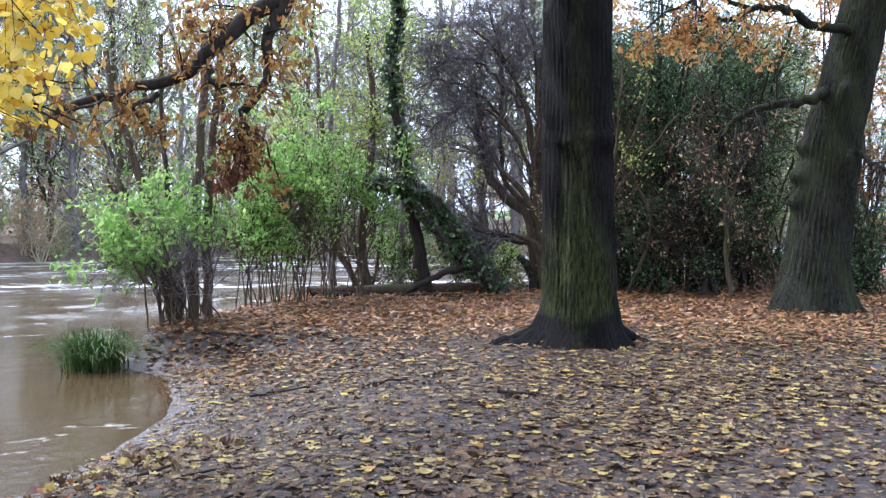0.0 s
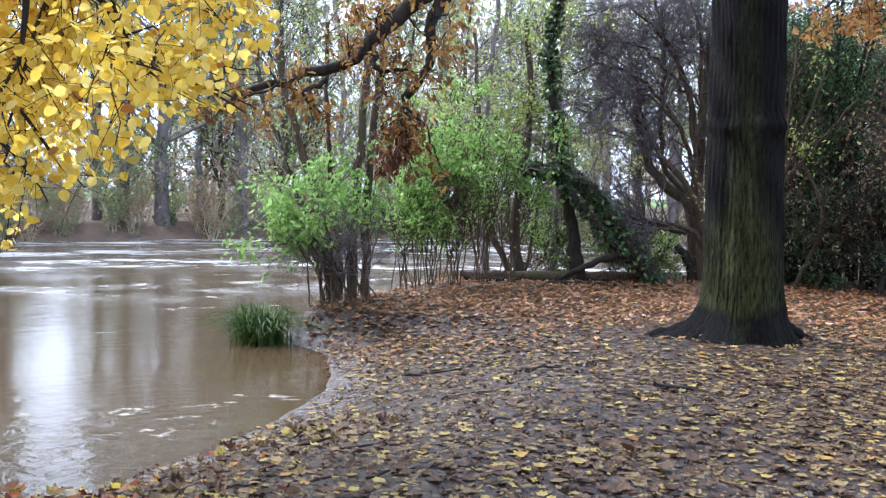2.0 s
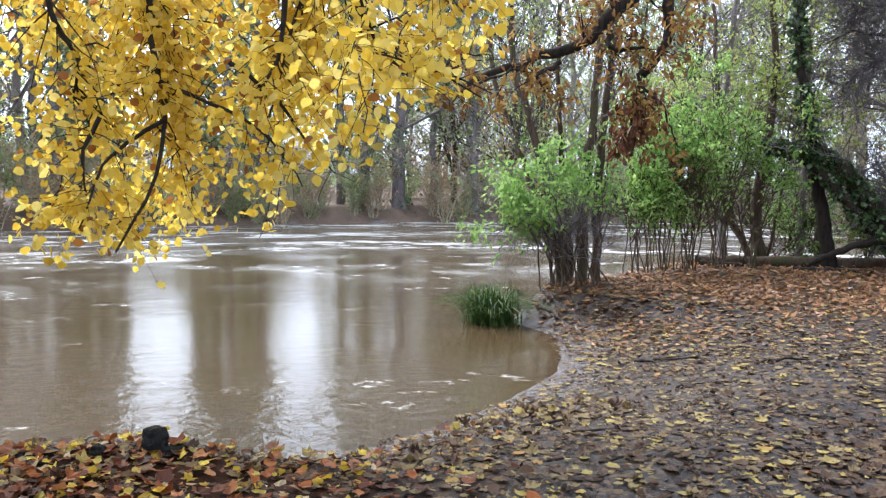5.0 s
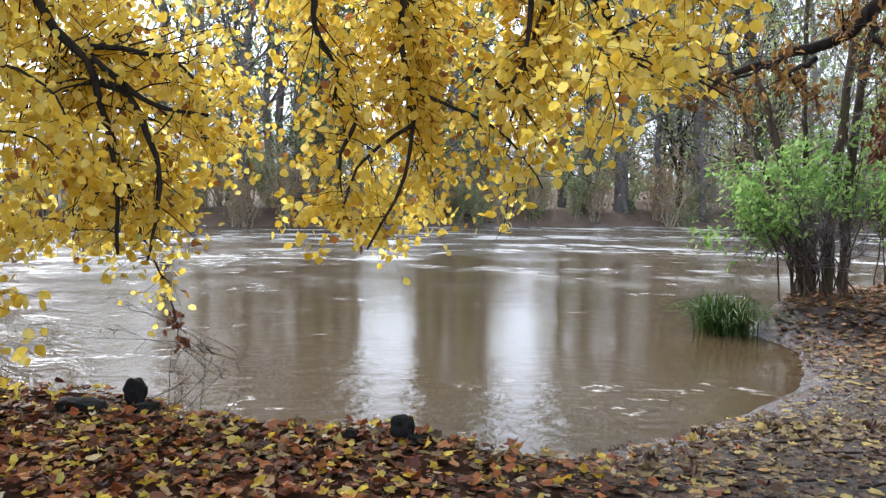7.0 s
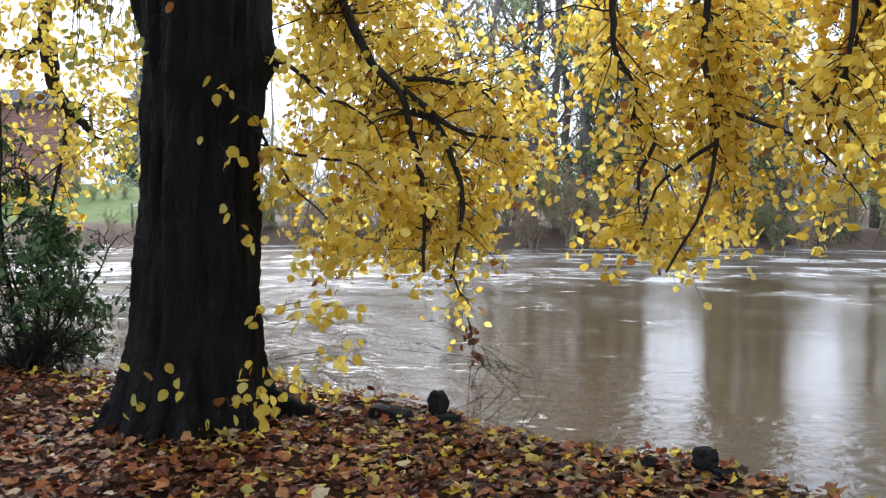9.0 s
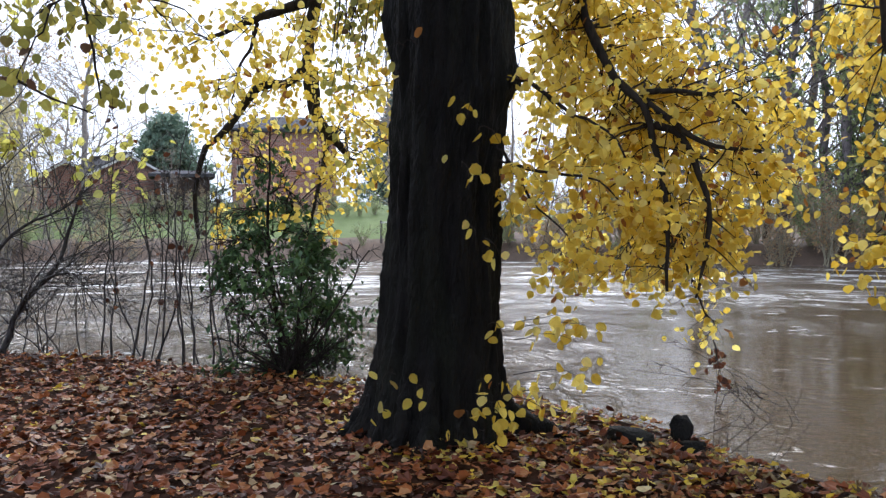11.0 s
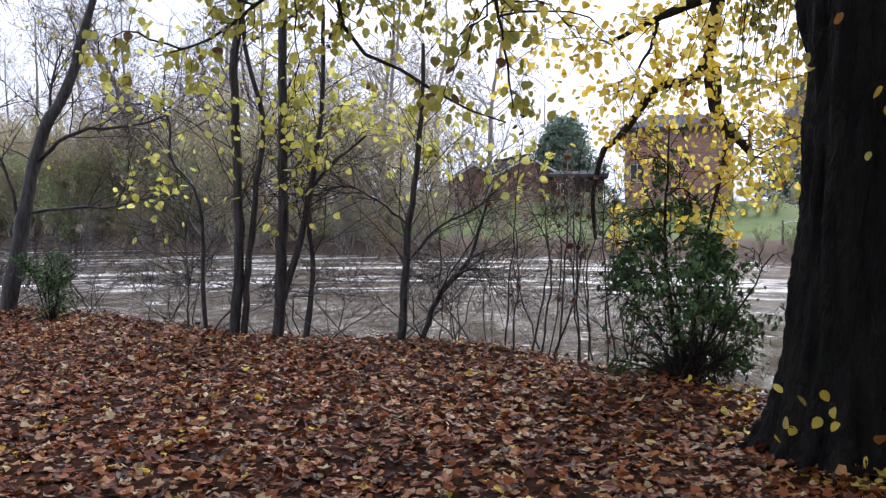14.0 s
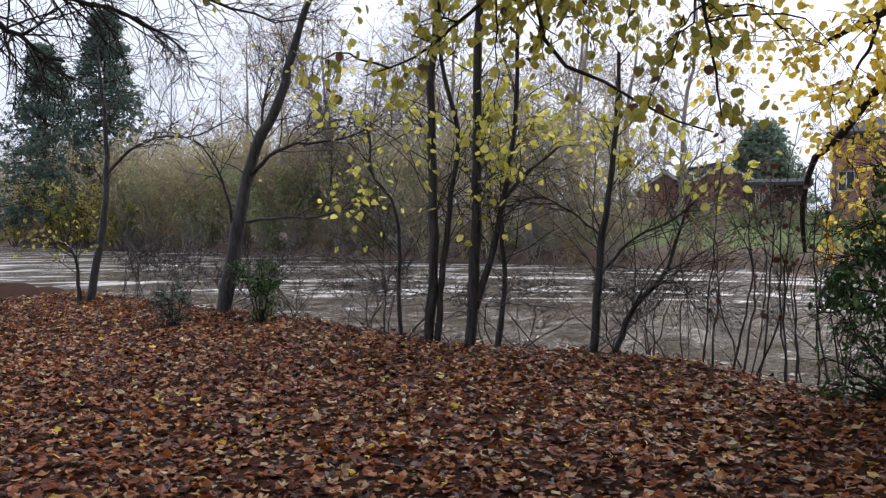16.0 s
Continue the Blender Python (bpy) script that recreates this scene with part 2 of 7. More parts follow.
def oak_bark():
    """Black furrowed bark; algae on the lower bole and in one run of rainwater up the trunk."""
    m, nt, p = node_mat("oak_bark")
    v = coords(nt, (1, 1, 0.16))
    fine = noise_tex(nt, v, 42.0, 5, 0.7, 0.5)
    wide = noise_tex(nt, coords(nt, (1, 1, 0.5)), 2.2, 3)
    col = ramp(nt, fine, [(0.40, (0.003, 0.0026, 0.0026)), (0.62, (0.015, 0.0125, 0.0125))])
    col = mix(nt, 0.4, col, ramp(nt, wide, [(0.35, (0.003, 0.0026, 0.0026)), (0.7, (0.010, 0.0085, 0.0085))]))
    green = ramp(nt, fine, [(0.40, (0.008, 0.010, 0.003)), (0.62, (0.085, 0.098, 0.028))])
    sep = nt.nodes.new("ShaderNodeSeparateXYZ")
    nt.links.new(coords(nt), sep.inputs[0])
    up = nt.nodes.new("ShaderNodeMath")
    up.operation = 'DIVIDE'
    nt.links.new(sep.outputs[2], up.inputs[0])
    up.inputs[1].default_value = 5.0
    width = ramp(nt, up.outputs[0], [(0.05, (0, 0, 0)), (0.09, (0.5, 0.5, 0.5)), (0.2, (0.42, 0.42, 0.42)), (0.32, (0.16, 0.16, 0.16)), (0.5, (0.06, 0.06, 0.06)), (0.62, (0.04, 0.04, 0.04)), (0.68, (0, 0, 0))])
    away = nt.nodes.new("ShaderNodeMath")
    away.operation = 'SUBTRACT'
    nt.links.new(sep.outputs[0], away.inputs[0])
    away.inputs[1].default_value = 1.56
    far = nt.nodes.new("ShaderNodeMath")
    far.operation = 'ABSOLUTE'
    nt.links.new(away.outputs[0], far.inputs[0])
    inside = nt.nodes.new("ShaderNodeMath")
    inside.operation = 'SUBTRACT'
    nt.links.new(width, inside.inputs[0])
    nt.links.new(far.outputs[0], inside.inputs[1])
    soft = nt.nodes.new("ShaderNodeMath")
    soft.operation = 'MULTIPLY_ADD'
    nt.links.new(noise_tex(nt, coords(nt, (1, 1, 0.3)), 6.0, 4, 0.65), soft.inputs[0])
    soft.inputs[1].default_value = 0.5
    nt.links.new(inside.outputs[0], soft.inputs[2])
    mask = ramp(nt, soft.outputs[0], [(0.10, (0, 0, 0)), (0.46, (0.75, 0.75, 0.75))])
    nt.links.new(mix(nt, mask, col, green), p.inputs["Base Color"])
    p.inputs["Roughness"].default_value = 0.85
    p.inputs["Specular IOR Level"].default_value = 0.18
    nt.links.new(bump(nt, fine, 1.0, 0.06), p.inputs["Normal"])
    return m


M_MUD, M_WATER = mud_material(), water_material()
M_LAWN = plain("lawn_grass", (0.075, 0.115, 0.03), (0.15, 0.20, 0.06), 1.5, 0.9, 0.03)
M_LEAFBANK = plain("leafy_bank_soil", (0.065, 0.050, 0.038), (0.20, 0.135, 0.10), 1.6, 0.9, 0.06)
M_OAK = oak_bark()
M_OAK_GREEN = bark("algae_covered_oak_bark", (0.003, 0.003, 0.0025), (0.055, 0.056, 0.040), (0.042, 0.056, 0.020), 40.0, 0.09)
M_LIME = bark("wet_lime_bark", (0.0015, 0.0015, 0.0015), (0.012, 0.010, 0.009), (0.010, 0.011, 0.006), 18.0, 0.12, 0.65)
M_TWIG = bark("dark_wet_twig_bark", (0.014, 0.011, 0.010), (0.045, 0.036, 0.030), None, 30.0, 0.003)
M_SAPBARK = bark("grey_wet_sapling_bark", (0.016, 0.014, 0.014), (0.085, 0.077, 0.076), None, 26.0, 0.006, 0.45)
M_STEM = bark("brown_stem_bark", (0.035, 0.023, 0.018), (0.13, 0.090, 0.070), (0.06, 0.064, 0.028), 30.0, 0.004)
M_GREYTWIG = bark("grey_brown_twig_bark", (0.10, 0.086, 0.088), (0.26, 0.228, 0.232), None, 30.0, 0.003)
M_WEBTWIG = bark("purplish_grey_twig_bark", (0.075, 0.067, 0.074), (0.19, 0.168, 0.182), None, 30.0, 0.003)
# these two barks are lightened to put the far bank's haze into the colour
M_PALETWIG = bark("haze_paled_grey_twig_bark", (0.188, 0.169, 0.156), (0.425, 0.381, 0.356), None, 30.0, 0.003)
M_SALLOW = bark("haze_paled_willow_twig_bark", (0.22, 0.20, 0.145), (0.47, 0.42, 0.30), None, 30.0, 0.003)
M_YELLOW = leaf_mat("yellow_lime_leaf", [(0, (0.70, 0.46, 0.05)), (0.3, (0.87, 0.66, 0.10)), (0.65, (0.93, 0.76, 0.18)), (0.86, (0.94, 0.80, 0.28)), (0.93, (0.72, 0.65, 0.17)), (0.965, (0.42, 0.18, 0.05)), (1, (0.26, 0.11, 0.04))], 0.45, 0.72, 0.4, 0.08)
M_SAPLEAF = leaf_mat("pale_yellow_sapling_leaf", [(0, (0.50, 0.48, 0.10)), (0.5, (0.70, 0.66, 0.16)), (0.85, (0.84, 0.78, 0.24)), (0.95, (0.40, 0.42, 0.12)), (1, (0.22, 0.12, 0.05))], 0.5, 0.6, 0.3, 0.12)
M_YELGREEN = leaf_mat("yellow_green_leaf", [(0, (0.36, 0.35, 0.08)), (0.45, (0.54, 0.50, 0.12)), (0.7, (0.72, 0.62, 0.13)), (0.9, (0.32, 0.34, 0.10)), (0.95, (0.18, 0.10, 0.05)), (1, (0.14, 0.08, 0.05))], 0.5, 0.5, 0.35, 0.2)
M_GREEN = leaf_mat("fresh_green_shrub_leaf", [(0, (0.17, 0.34, 0.08)), (0.5, (0.32, 0.52, 0.14)), (1, (0.50, 0.64, 0.24))], 0.45, 0.58, 0.25, 0.15)
M_PALEGREEN = leaf_mat("pale_green_leaf", [(0, (0.27, 0.38, 0.09)), (0.6, (0.45, 0.55, 0.16)), (0.9, (0.60, 0.62, 0.22)), (1, (0.55, 0.43, 0.17))], 0.5, 0.5, 0.2, 0.15)
M_IVY = leaf_mat("dark_ivy_leaf", [(0, (0.027, 0.057, 0.022)), (0.6, (0.060, 0.119, 0.043)), (1, (0.125, 0.188, 0.075))], 0.35, 0.15, 0.5, 0.15)
M_HOLLY = leaf_mat("dark_glossy_shrub_leaf", [(0, (0.030, 0.070, 0.024)), (0.6, (0.068, 0.135, 0.046)), (1, (0.149, 0.243, 0.081))], 0.42, 0.22, 0.32, 0.15)
M_BROWN = leaf_mat("brown_oak_leaf", [(0, (0.15, 0.07, 0.03)), (0.5, (0.31, 0.17, 0.06)), (1, (0.50, 0.32, 0.10))], 0.6, 0.5, 0.2, 0.2)
M_RUST = leaf_mat("dead_rust_oak_leaf", [(0, (0.07, 0.028, 0.017)), (0.6, (0.16, 0.06, 0.03)), (1, (0.25, 0.11, 0.05))], 0.6, 0.25)
M_ORANGE = leaf_mat("orange_oak_leaf", [(0, (0.34, 0.15, 0.05)), (0.5, (0.52, 0.27, 0.085)), (1, (0.60, 0.40, 0.14))], 0.55, 0.45)
# three far leaf colours, paled and greyed in place of mist
M_FAR_OLIVE = leaf_mat("haze_paled_olive_autumn_leaf", [(0, (0.34, 0.31, 0.20)), (0.5, (0.50, 0.44, 0.27)), (1, (0.64, 0.53, 0.32))], 0.6, 0.55, 0.2, 0.1)
M_FAR_GREEN = leaf_mat("haze_paled_green_leaf", [(0, (0.20, 0.25, 0.13)), (0.6, (0.34, 0.41, 0.20)), (1, (0.50, 0.54, 0.28))], 0.6, 0.55, 0.2, 0.12)
M_FAR_BROWN = leaf_mat("haze_paled_brown_autumn_leaf", [(0, (0.28, 0.19, 0.13)), (0.6, (0.47, 0.32, 0.19)), (1, (0.60, 0.44, 0.24))], 0.6, 0.5, 0.2, 0.1)
M_NEEDLE = leaf_mat("blue_green_conifer_needle", [(0, (0.085, 0.13, 0.11)), (0.7, (0.15, 0.22, 0.18)), (1, (0.24, 0.30, 0.24))], 0.6, 0.3, 0.15, 0.2)
M_PINE = leaf_mat("pale_blue_green_pine_needle", [(0, (0.14, 0.21, 0.16)), (0.7, (0.24, 0.33, 0.25)), (1, (0.34, 0.41, 0.30))], 0.6, 0.4, 0.15, 0.2)
M_REED = leaf_mat("green_sedge_blade", [(0, (0.030, 0.070, 0.016)), (0.6, (0.065, 0.14, 0.032)), (1, (0.22, 0.26, 0.08))], 0.4, 0.25)
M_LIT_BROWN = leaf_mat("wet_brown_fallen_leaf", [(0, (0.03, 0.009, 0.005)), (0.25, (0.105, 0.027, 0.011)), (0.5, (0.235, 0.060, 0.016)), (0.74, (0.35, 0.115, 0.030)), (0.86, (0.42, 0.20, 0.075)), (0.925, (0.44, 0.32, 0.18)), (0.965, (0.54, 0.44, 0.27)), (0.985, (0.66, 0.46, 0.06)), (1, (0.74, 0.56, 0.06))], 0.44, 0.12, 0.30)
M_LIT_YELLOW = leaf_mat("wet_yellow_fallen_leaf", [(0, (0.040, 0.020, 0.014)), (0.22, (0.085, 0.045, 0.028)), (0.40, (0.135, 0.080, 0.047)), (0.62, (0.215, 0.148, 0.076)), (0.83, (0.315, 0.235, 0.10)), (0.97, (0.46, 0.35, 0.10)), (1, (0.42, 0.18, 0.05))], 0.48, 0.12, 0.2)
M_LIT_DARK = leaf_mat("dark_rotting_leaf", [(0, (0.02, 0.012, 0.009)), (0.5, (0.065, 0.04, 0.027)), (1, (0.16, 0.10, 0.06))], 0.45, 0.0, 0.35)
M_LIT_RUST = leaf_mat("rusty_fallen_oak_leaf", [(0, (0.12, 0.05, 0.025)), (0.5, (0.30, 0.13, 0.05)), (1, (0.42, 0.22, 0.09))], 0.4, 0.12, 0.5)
M_STONE = plain("dark_wet_stone", (0.004, 0.004, 0.004), (0.016, 0.015, 0.014), 8.0, 0.7, 0.02, 0.2)


# ---- mesh tools ----
def mesh_np(name, verts, faces, mat, smooth=False):
    """A mesh from arrays: faces all of one size."""
    verts, faces = np.asarray(verts, np.float32), np.asarray(faces, np.int32)
    me = bpy.data.meshes.new(name)
    k = faces.shape[1]
    me.vertices.add(len(verts))
    me.vertices.foreach_set("co", verts.ravel())
    me.loops.add(faces.size)
    me.loops.foreach_set("vertex_index", faces.ravel())
    me.polygons.add(len(faces))
    me.polygons.foreach_set("loop_start", np.arange(0, faces.size, k, dtype=np.int32))
    me.polygons.foreach_set("use_smooth", np.full(len(faces), smooth))
    me.update(calc_edges=True)
    for m in (mat if isinstance(mat, (list, tuple)) else [mat]):
        me.materials.append(m)
    return me


def thing(name, at, label, category, group="", kind=""):
    """An empty at a thing's base, which its parts hang under."""
    ob = new(name)
    ob.location = at
    ob.empty_display_size = 0.2
    return tagged(ob, label, category, group, kind)


def hang(name, me, parent, label="", kind=""):
    """Links a mesh given in world coordinates under a thing or a part."""
    ob = new(name, me)
    ob.parent = parent
    up = parent
    base = Vector((0, 0, 0))
    while up:
        base += Vector(up.location)
        up = up.parent
    ob.matrix_parent_inverse = Matrix.Translation(-base)
    return tagged(ob, label, "", "", kind)


def part(name, bm, material, parent, label=""):
    me = bpy.data.meshes.new(name)
    bm.to_mesh(me)
    bm.free()
    me.materials.append(material)
    return hang(name, me, parent, label)


def frames_of(P):
    T = np.gradient(P, axis=1)
    T /= np.linalg.norm(T, axis=2, keepdims=True) + 1e-9
    mean = T.mean(1)
    ref = np.where(np.abs(mean[:, 2:3]) > 0.8, np.array([[1.0, 0.13, 0]]), np.array([[0, 0.1, 1.0]]))
    A = np.cross(T, ref[:, None, :])
    A /= np.linalg.norm(A, axis=2, keepdims=True) + 1e-9
    return T, A, np.cross(T, A)


def tubes(groups, sides):
    """Tapered tubes along batches (B, k, 3) of lines with radii (B, k)."""
    V, F, off = [], [], 0
    for P, R in groups:
        if len(P) == 0:
            continue
        B, k, _ = P.shape
        _, A, C = frames_of(P)
        ang = np.arange(sides) * 2 * np.pi / sides
        ring = P[:, :, None] + R[:, :, None, None] * (A[:, :, None] * np.cos(ang)[:, None] + C[:, :, None] * np.sin(ang)[:, None])
        V.append(ring.reshape(-1, 3))
        i, j, s = np.meshgrid(np.arange(B), np.arange(k - 1), np.arange(sides), indexing="ij")
        s2 = (s + 1) % sides
        at = lambda jj, ss: off + (i * k + jj) * sides + ss
        F.append(np.stack([at(j, s), at(j, s2), at(j + 1, s2), at(j + 1, s)], -1).reshape(-1, 4))
        off += B * k * sides
    return np.concatenate(V), np.concatenate(F)


def line(points, k, r0, r1, wob=0.02, power=1.0):
    """A smooth, slightly crooked line through a few control points."""
    pts = np.array(points, float)
    n = len(pts)
    seg = np.r_[0, np.cumsum(np.linalg.norm(np.diff(pts, axis=0), axis=1))]
    u = np.linspace(0, seg[-1], k)
    if n > 2:
        m = np.gradient(pts, seg, axis=0)
    else:
        m = np.repeat((pts[1:] - pts[:1]) / seg[-1], 2, 0)
    i = np.clip(np.searchsorted(seg, u, side="right") - 1, 0, n - 2)
    h = (seg[i + 1] - seg[i])[:, None]
    t = ((u - seg[i]) / h[:, 0])[:, None]
    P = (2 * t**3 - 3 * t**2 + 1) * pts[i] + (t**3 - 2 * t**2 + t) * h * m[i] + (-2 * t**3 + 3 * t**2) * pts[i + 1] + (t**3 - t**2) * h * m[i + 1]
    P[1:] += rng.normal(0, wob, (k - 1, 3))
    R = r0 + (r1 - r0) * np.linspace(0, 1, k)**power
    R *= 1 + rng.uniform(-0.08, 0.08, k)
    return P[None], R[None]


def join(*groups):
    return np.concatenate([g[0] for g in groups]), np.concatenate([g[1] for g in groups])


def spawn(group, n, length, angle=(30, 70), u=(0.25, 1.0), k=5, lift=0.0, wander=0.12, ratio=0.55, rmax=9.0, rmin=0.0012, taper=0.3):
    """n shoots from each line of a batch; lift bends them up (+) or lets them droop (-)."""
    P, R = group
    B, kk, _ = P.shape
    T, A, C = frames_of(P)
    b = np.repeat(np.arange(B), n)
    uu = rng.uniform(*u, len(b)) * (kk - 1)
    i = np.clip(uu.astype(int), 0, kk - 2)
    f = (uu - i)[:, None]
    start = P[b, i] * (1 - f) + P[b, i + 1] * f
    rad = (R[b, i] * (1 - f[:, 0]) + R[b, i + 1] * f[:, 0])
    phi = rng.uniform(0, 2 * np.pi, len(b))[:, None]
    th = np.radians(rng.uniform(*angle, len(b)))[:, None]
    d = T[b, i] * np.cos(th) + np.sin(th) * (A[b, i] * np.cos(phi) + C[b, i] * np.sin(phi))
    L = rng.uniform(*length, len(b)) * (1.15 - 0.5 * uu / (kk - 1))
    pts = [start]
    step = (L / (k - 1))[:, None]
    for _ in range(k - 1):
        d = d + rng.normal(0, wander, d.shape) + np.array([0, 0, lift])
        d /= np.linalg.norm(d, axis=1, keepdims=True)
        pts.append(pts[-1] + d * step)
    r0 = np.clip(rad * ratio, rmin, rmax)
    return np.stack(pts, 1), r0[:, None] * np.linspace(1, taper, k)[None, :]


HEART = (np.array([(0, 0, 0), (-0.36, 0.16, 0.05), (-0.46, 0.48, 0.03), (-0.26, 0.82, 0.0), (0.02, 1.0, -0.06), (0.28, 0.80, 0.0), (0.46, 0.46, 0.04), (0.34, 0.14, 0.06), (0, 0.5, -0.05)]),
         np.array([(8, 0, 1), (8, 1, 2), (8, 2, 3), (8, 3, 4), (8, 4, 5), (8, 5, 6), (8, 6, 7), (8, 7, 0)]))
LOBED = (np.array([(0, 0, 0), (-0.38, 0.10, 0.07), (-0.33, 0.36, 0.0), (-0.54, 0.56, 0.10), (-0.28, 0.74, -0.02), (0.02, 1.02, 0.08), (0.27, 0.74, 0.0), (0.53, 0.60, 0.12), (0.34, 0.34, 0.0), (0.37, 0.08, 0.05), (0, 0.45, -0.06)]),
         np.array([(10, i, (i + 1) % 10) for i in range(10)]))
OAKY = (np.array([(0, 0, 0), (-0.17, 0.28, 0.03), (-0.13, 0.42, 0), (-0.27, 0.62, 0.05), (-0.14, 0.86, 0.0), (0, 1.05, -0.08), (0.15, 0.84, 0.0), (0.26, 0.60, 0.06), (0.13, 0.44, 0), (0.18, 0.26, 0.04), (0, 0.5, -0.04)]),
        np.array([(10, i, (i + 1) % 10) for i in range(10)]))
FALLEN = (np.array([(0, 0, 0.02), (-0.34, 0.10, 0.10), (-0.50, 0.50, 0.0), (-0.22, 0.66, 0.06), (-0.04, 1.0, 0.12), (0.24, 0.68, 0.0), (0.46, 0.56, 0.10), (0.32, 0.12, 0.06)]), np.array([(0, 2, 1), (0, 3, 2), (0, 4, 3), (0, 5, 4), (0, 6, 5), (0, 7, 6)]))
FALLEN_OAK = (np.array([(0, 0, 0.02), (-0.24, 0.30, 0.07), (-0.22, 0.70, 0.0), (0.02, 1.05, 0.10), (0.24, 0.66, 0.05), (0.2, 0.28, 0.02)]), np.array([(0, 4, 5), (0, 3, 4), (0, 2, 3), (0, 1, 2)]))
MAPLE = (np.array([(0, 0.42, 0.0), (0, 0, 0.02), (-0.28, 0.12, 0.02), (-0.50, 0.26, 0.05), (-0.38, 0.46, 0.0), (-0.50, 0.70, 0.06), (-0.25, 0.78, 0.02), (0, 1.0, 0.05), (0.26, 0.77, 0.0), (0.48, 0.72, 0.06), (0.40, 0.46, 0.01), (0.52, 0.24, 0.05), (0.28, 0.11, 0.02)]), np.array([(0, i, i % 12 + 1) for i in range(1, 13)]))
OVAL = (np.array([(0, 0, 0), (-0.24, 0.45, 0.05), (0, 1.0, -0.05), (0.24, 0.45, 0.05)]), np.array([(0, 1, 2), (0, 2, 3)]))


def leaves_np(pos, axis, normal, size, shape, curl=0.0):
    """Vertices and faces of many leaves: stalk at pos, tip along axis."""
    tv, tf = shape
    n = len(pos)
    axis = axis / (np.linalg.norm(axis, axis=1, keepdims=True) + 1e-9)
    side = np.cross(axis, normal)
    side /= np.linalg.norm(side, axis=1, keepdims=True) + 1e-9
    nor = np.cross(side, axis)
    w = rng.uniform(0.8, 1.15, (n, 1, 1))
    z = np.repeat(tv[None, :, 2:3], n, 0) * rng.uniform(0.2, 2.2, (n, 1, 1))
    if curl:
        c = rng.normal(0, curl, (n, 1, 1))
        z = z + c * (tv[None, :, 0:1]**2 * 2 + (tv[None, :, 1:2] - 0.5)**2)
    V = pos[:, None] + size[:, None, None] * (side[:, None] * tv[None, :, 0:1] * w + axis[:, None] * tv[None, :, 1:2] + nor[:, None] * z)
    F = tf[None] + (np.arange(n) * len(tv))[:, None, None]
    return V.reshape(-1, 3), F.reshape(-1, 3)


def leaf_on(group, n, size, shape, droop=0.6, u=(0.15, 1.0), spread=0.03, flat=0.3, keep=None):
    """Leaves along a batch of twigs; droop turns tips down, flat turns faces up."""
    P, R = group
    B, kk, _ = P.shape
    b = np.repeat(np.arange(B), n)
    uu = rng.uniform(*u, len(b)) * (kk - 1)
    i = np.clip(uu.astype(int), 0, kk - 2)
    f = (uu - i)[:, None]
    pos = P[b, i] * (1 - f) + P[b, i + 1] * f + rng.normal(0, spread, (len(b), 3))
    if keep is not None:
        pos = pos[keep(pos)]
    ax = rng.normal(0, 1, pos.shape)
    ax /= np.linalg.norm(ax, axis=1, keepdims=True)
    ax[:, 2] -= droop * 1.5
    nor = rng.normal(0, 1, pos.shape)
    nor[:, 2] += flat * 3
    return leaves_np(pos, ax, nor, rng.uniform(*size, len(pos)), shape, 0.15)


# ---- lie of the land ----
WATER_Z = -0.45
NEAR_SHORE = [(140, 75), (60, 45), (30, 30), (12, 24.3), (6, 22), (3, 20.5), (1.3, 19.2), (-1, 18.6), (-2.6, 18.0), (-3.3, 15.6), (-3.82, 13.61),
              (-4.42, 12.31), (-4.22, 11.21), (-3.92, 10.91), (-3.42, 10.31), (-3.02, 9.21), (-2.87, 8.51), (-2.93, 7.30), (-3.09, 6.30), (-3.40, 5.48), (-3.68, 5.05),
              (-3.94, 4.79), (-4.10, 4.55), (-4.17, 4.13), (-4.31, 3.87), (-4.62, 3.67), (-5.12, 3.52), (-5.62, 3.58), (-6.22, 3.48), (-6.84, 3.13), (-7.56, 2.68), (-8.28, 1.98), (-8.89, 1.42), (-9.59, 0.67), (-10.38, -0.14), (-11.26, -0.99),
              (-11.83, -2.59), (-11.92, -4.59), (-12.72, -5.79), (-13.73, -7.68), (-14.64, -10.08), (-16.16, -13.57), (-18.17, -18.06), (-25.24, -35.03), (-40, -70), (-95, -190)]
FAR_SHORE = [(160, 120), (70, 80), (30, 55), (10, 43.5), (-2, 40), (-10.02, 37.62), (-17.01, 33.51), (-21.01, 28.99), (-26.04, 23.50), (-31.02, 19.08), (-35.15, 13.96), (-38.21, 6.78),
             (-40.18, -0.19), (-41.63, -8.13), (-44.15, -15.00), (-49.21, -27.94), (-54, -43), (-61, -64), (-112, -180)]
NEAR_LAND = np.array(NEAR_SHORE + [(-60, -420), (420, -420), (420, 150)], float)
FAR_LAND = np.array(FAR_SHORE + [(-330, -420), (-620, -200), (-620, 620), (420, 620), (420, 260)], float)


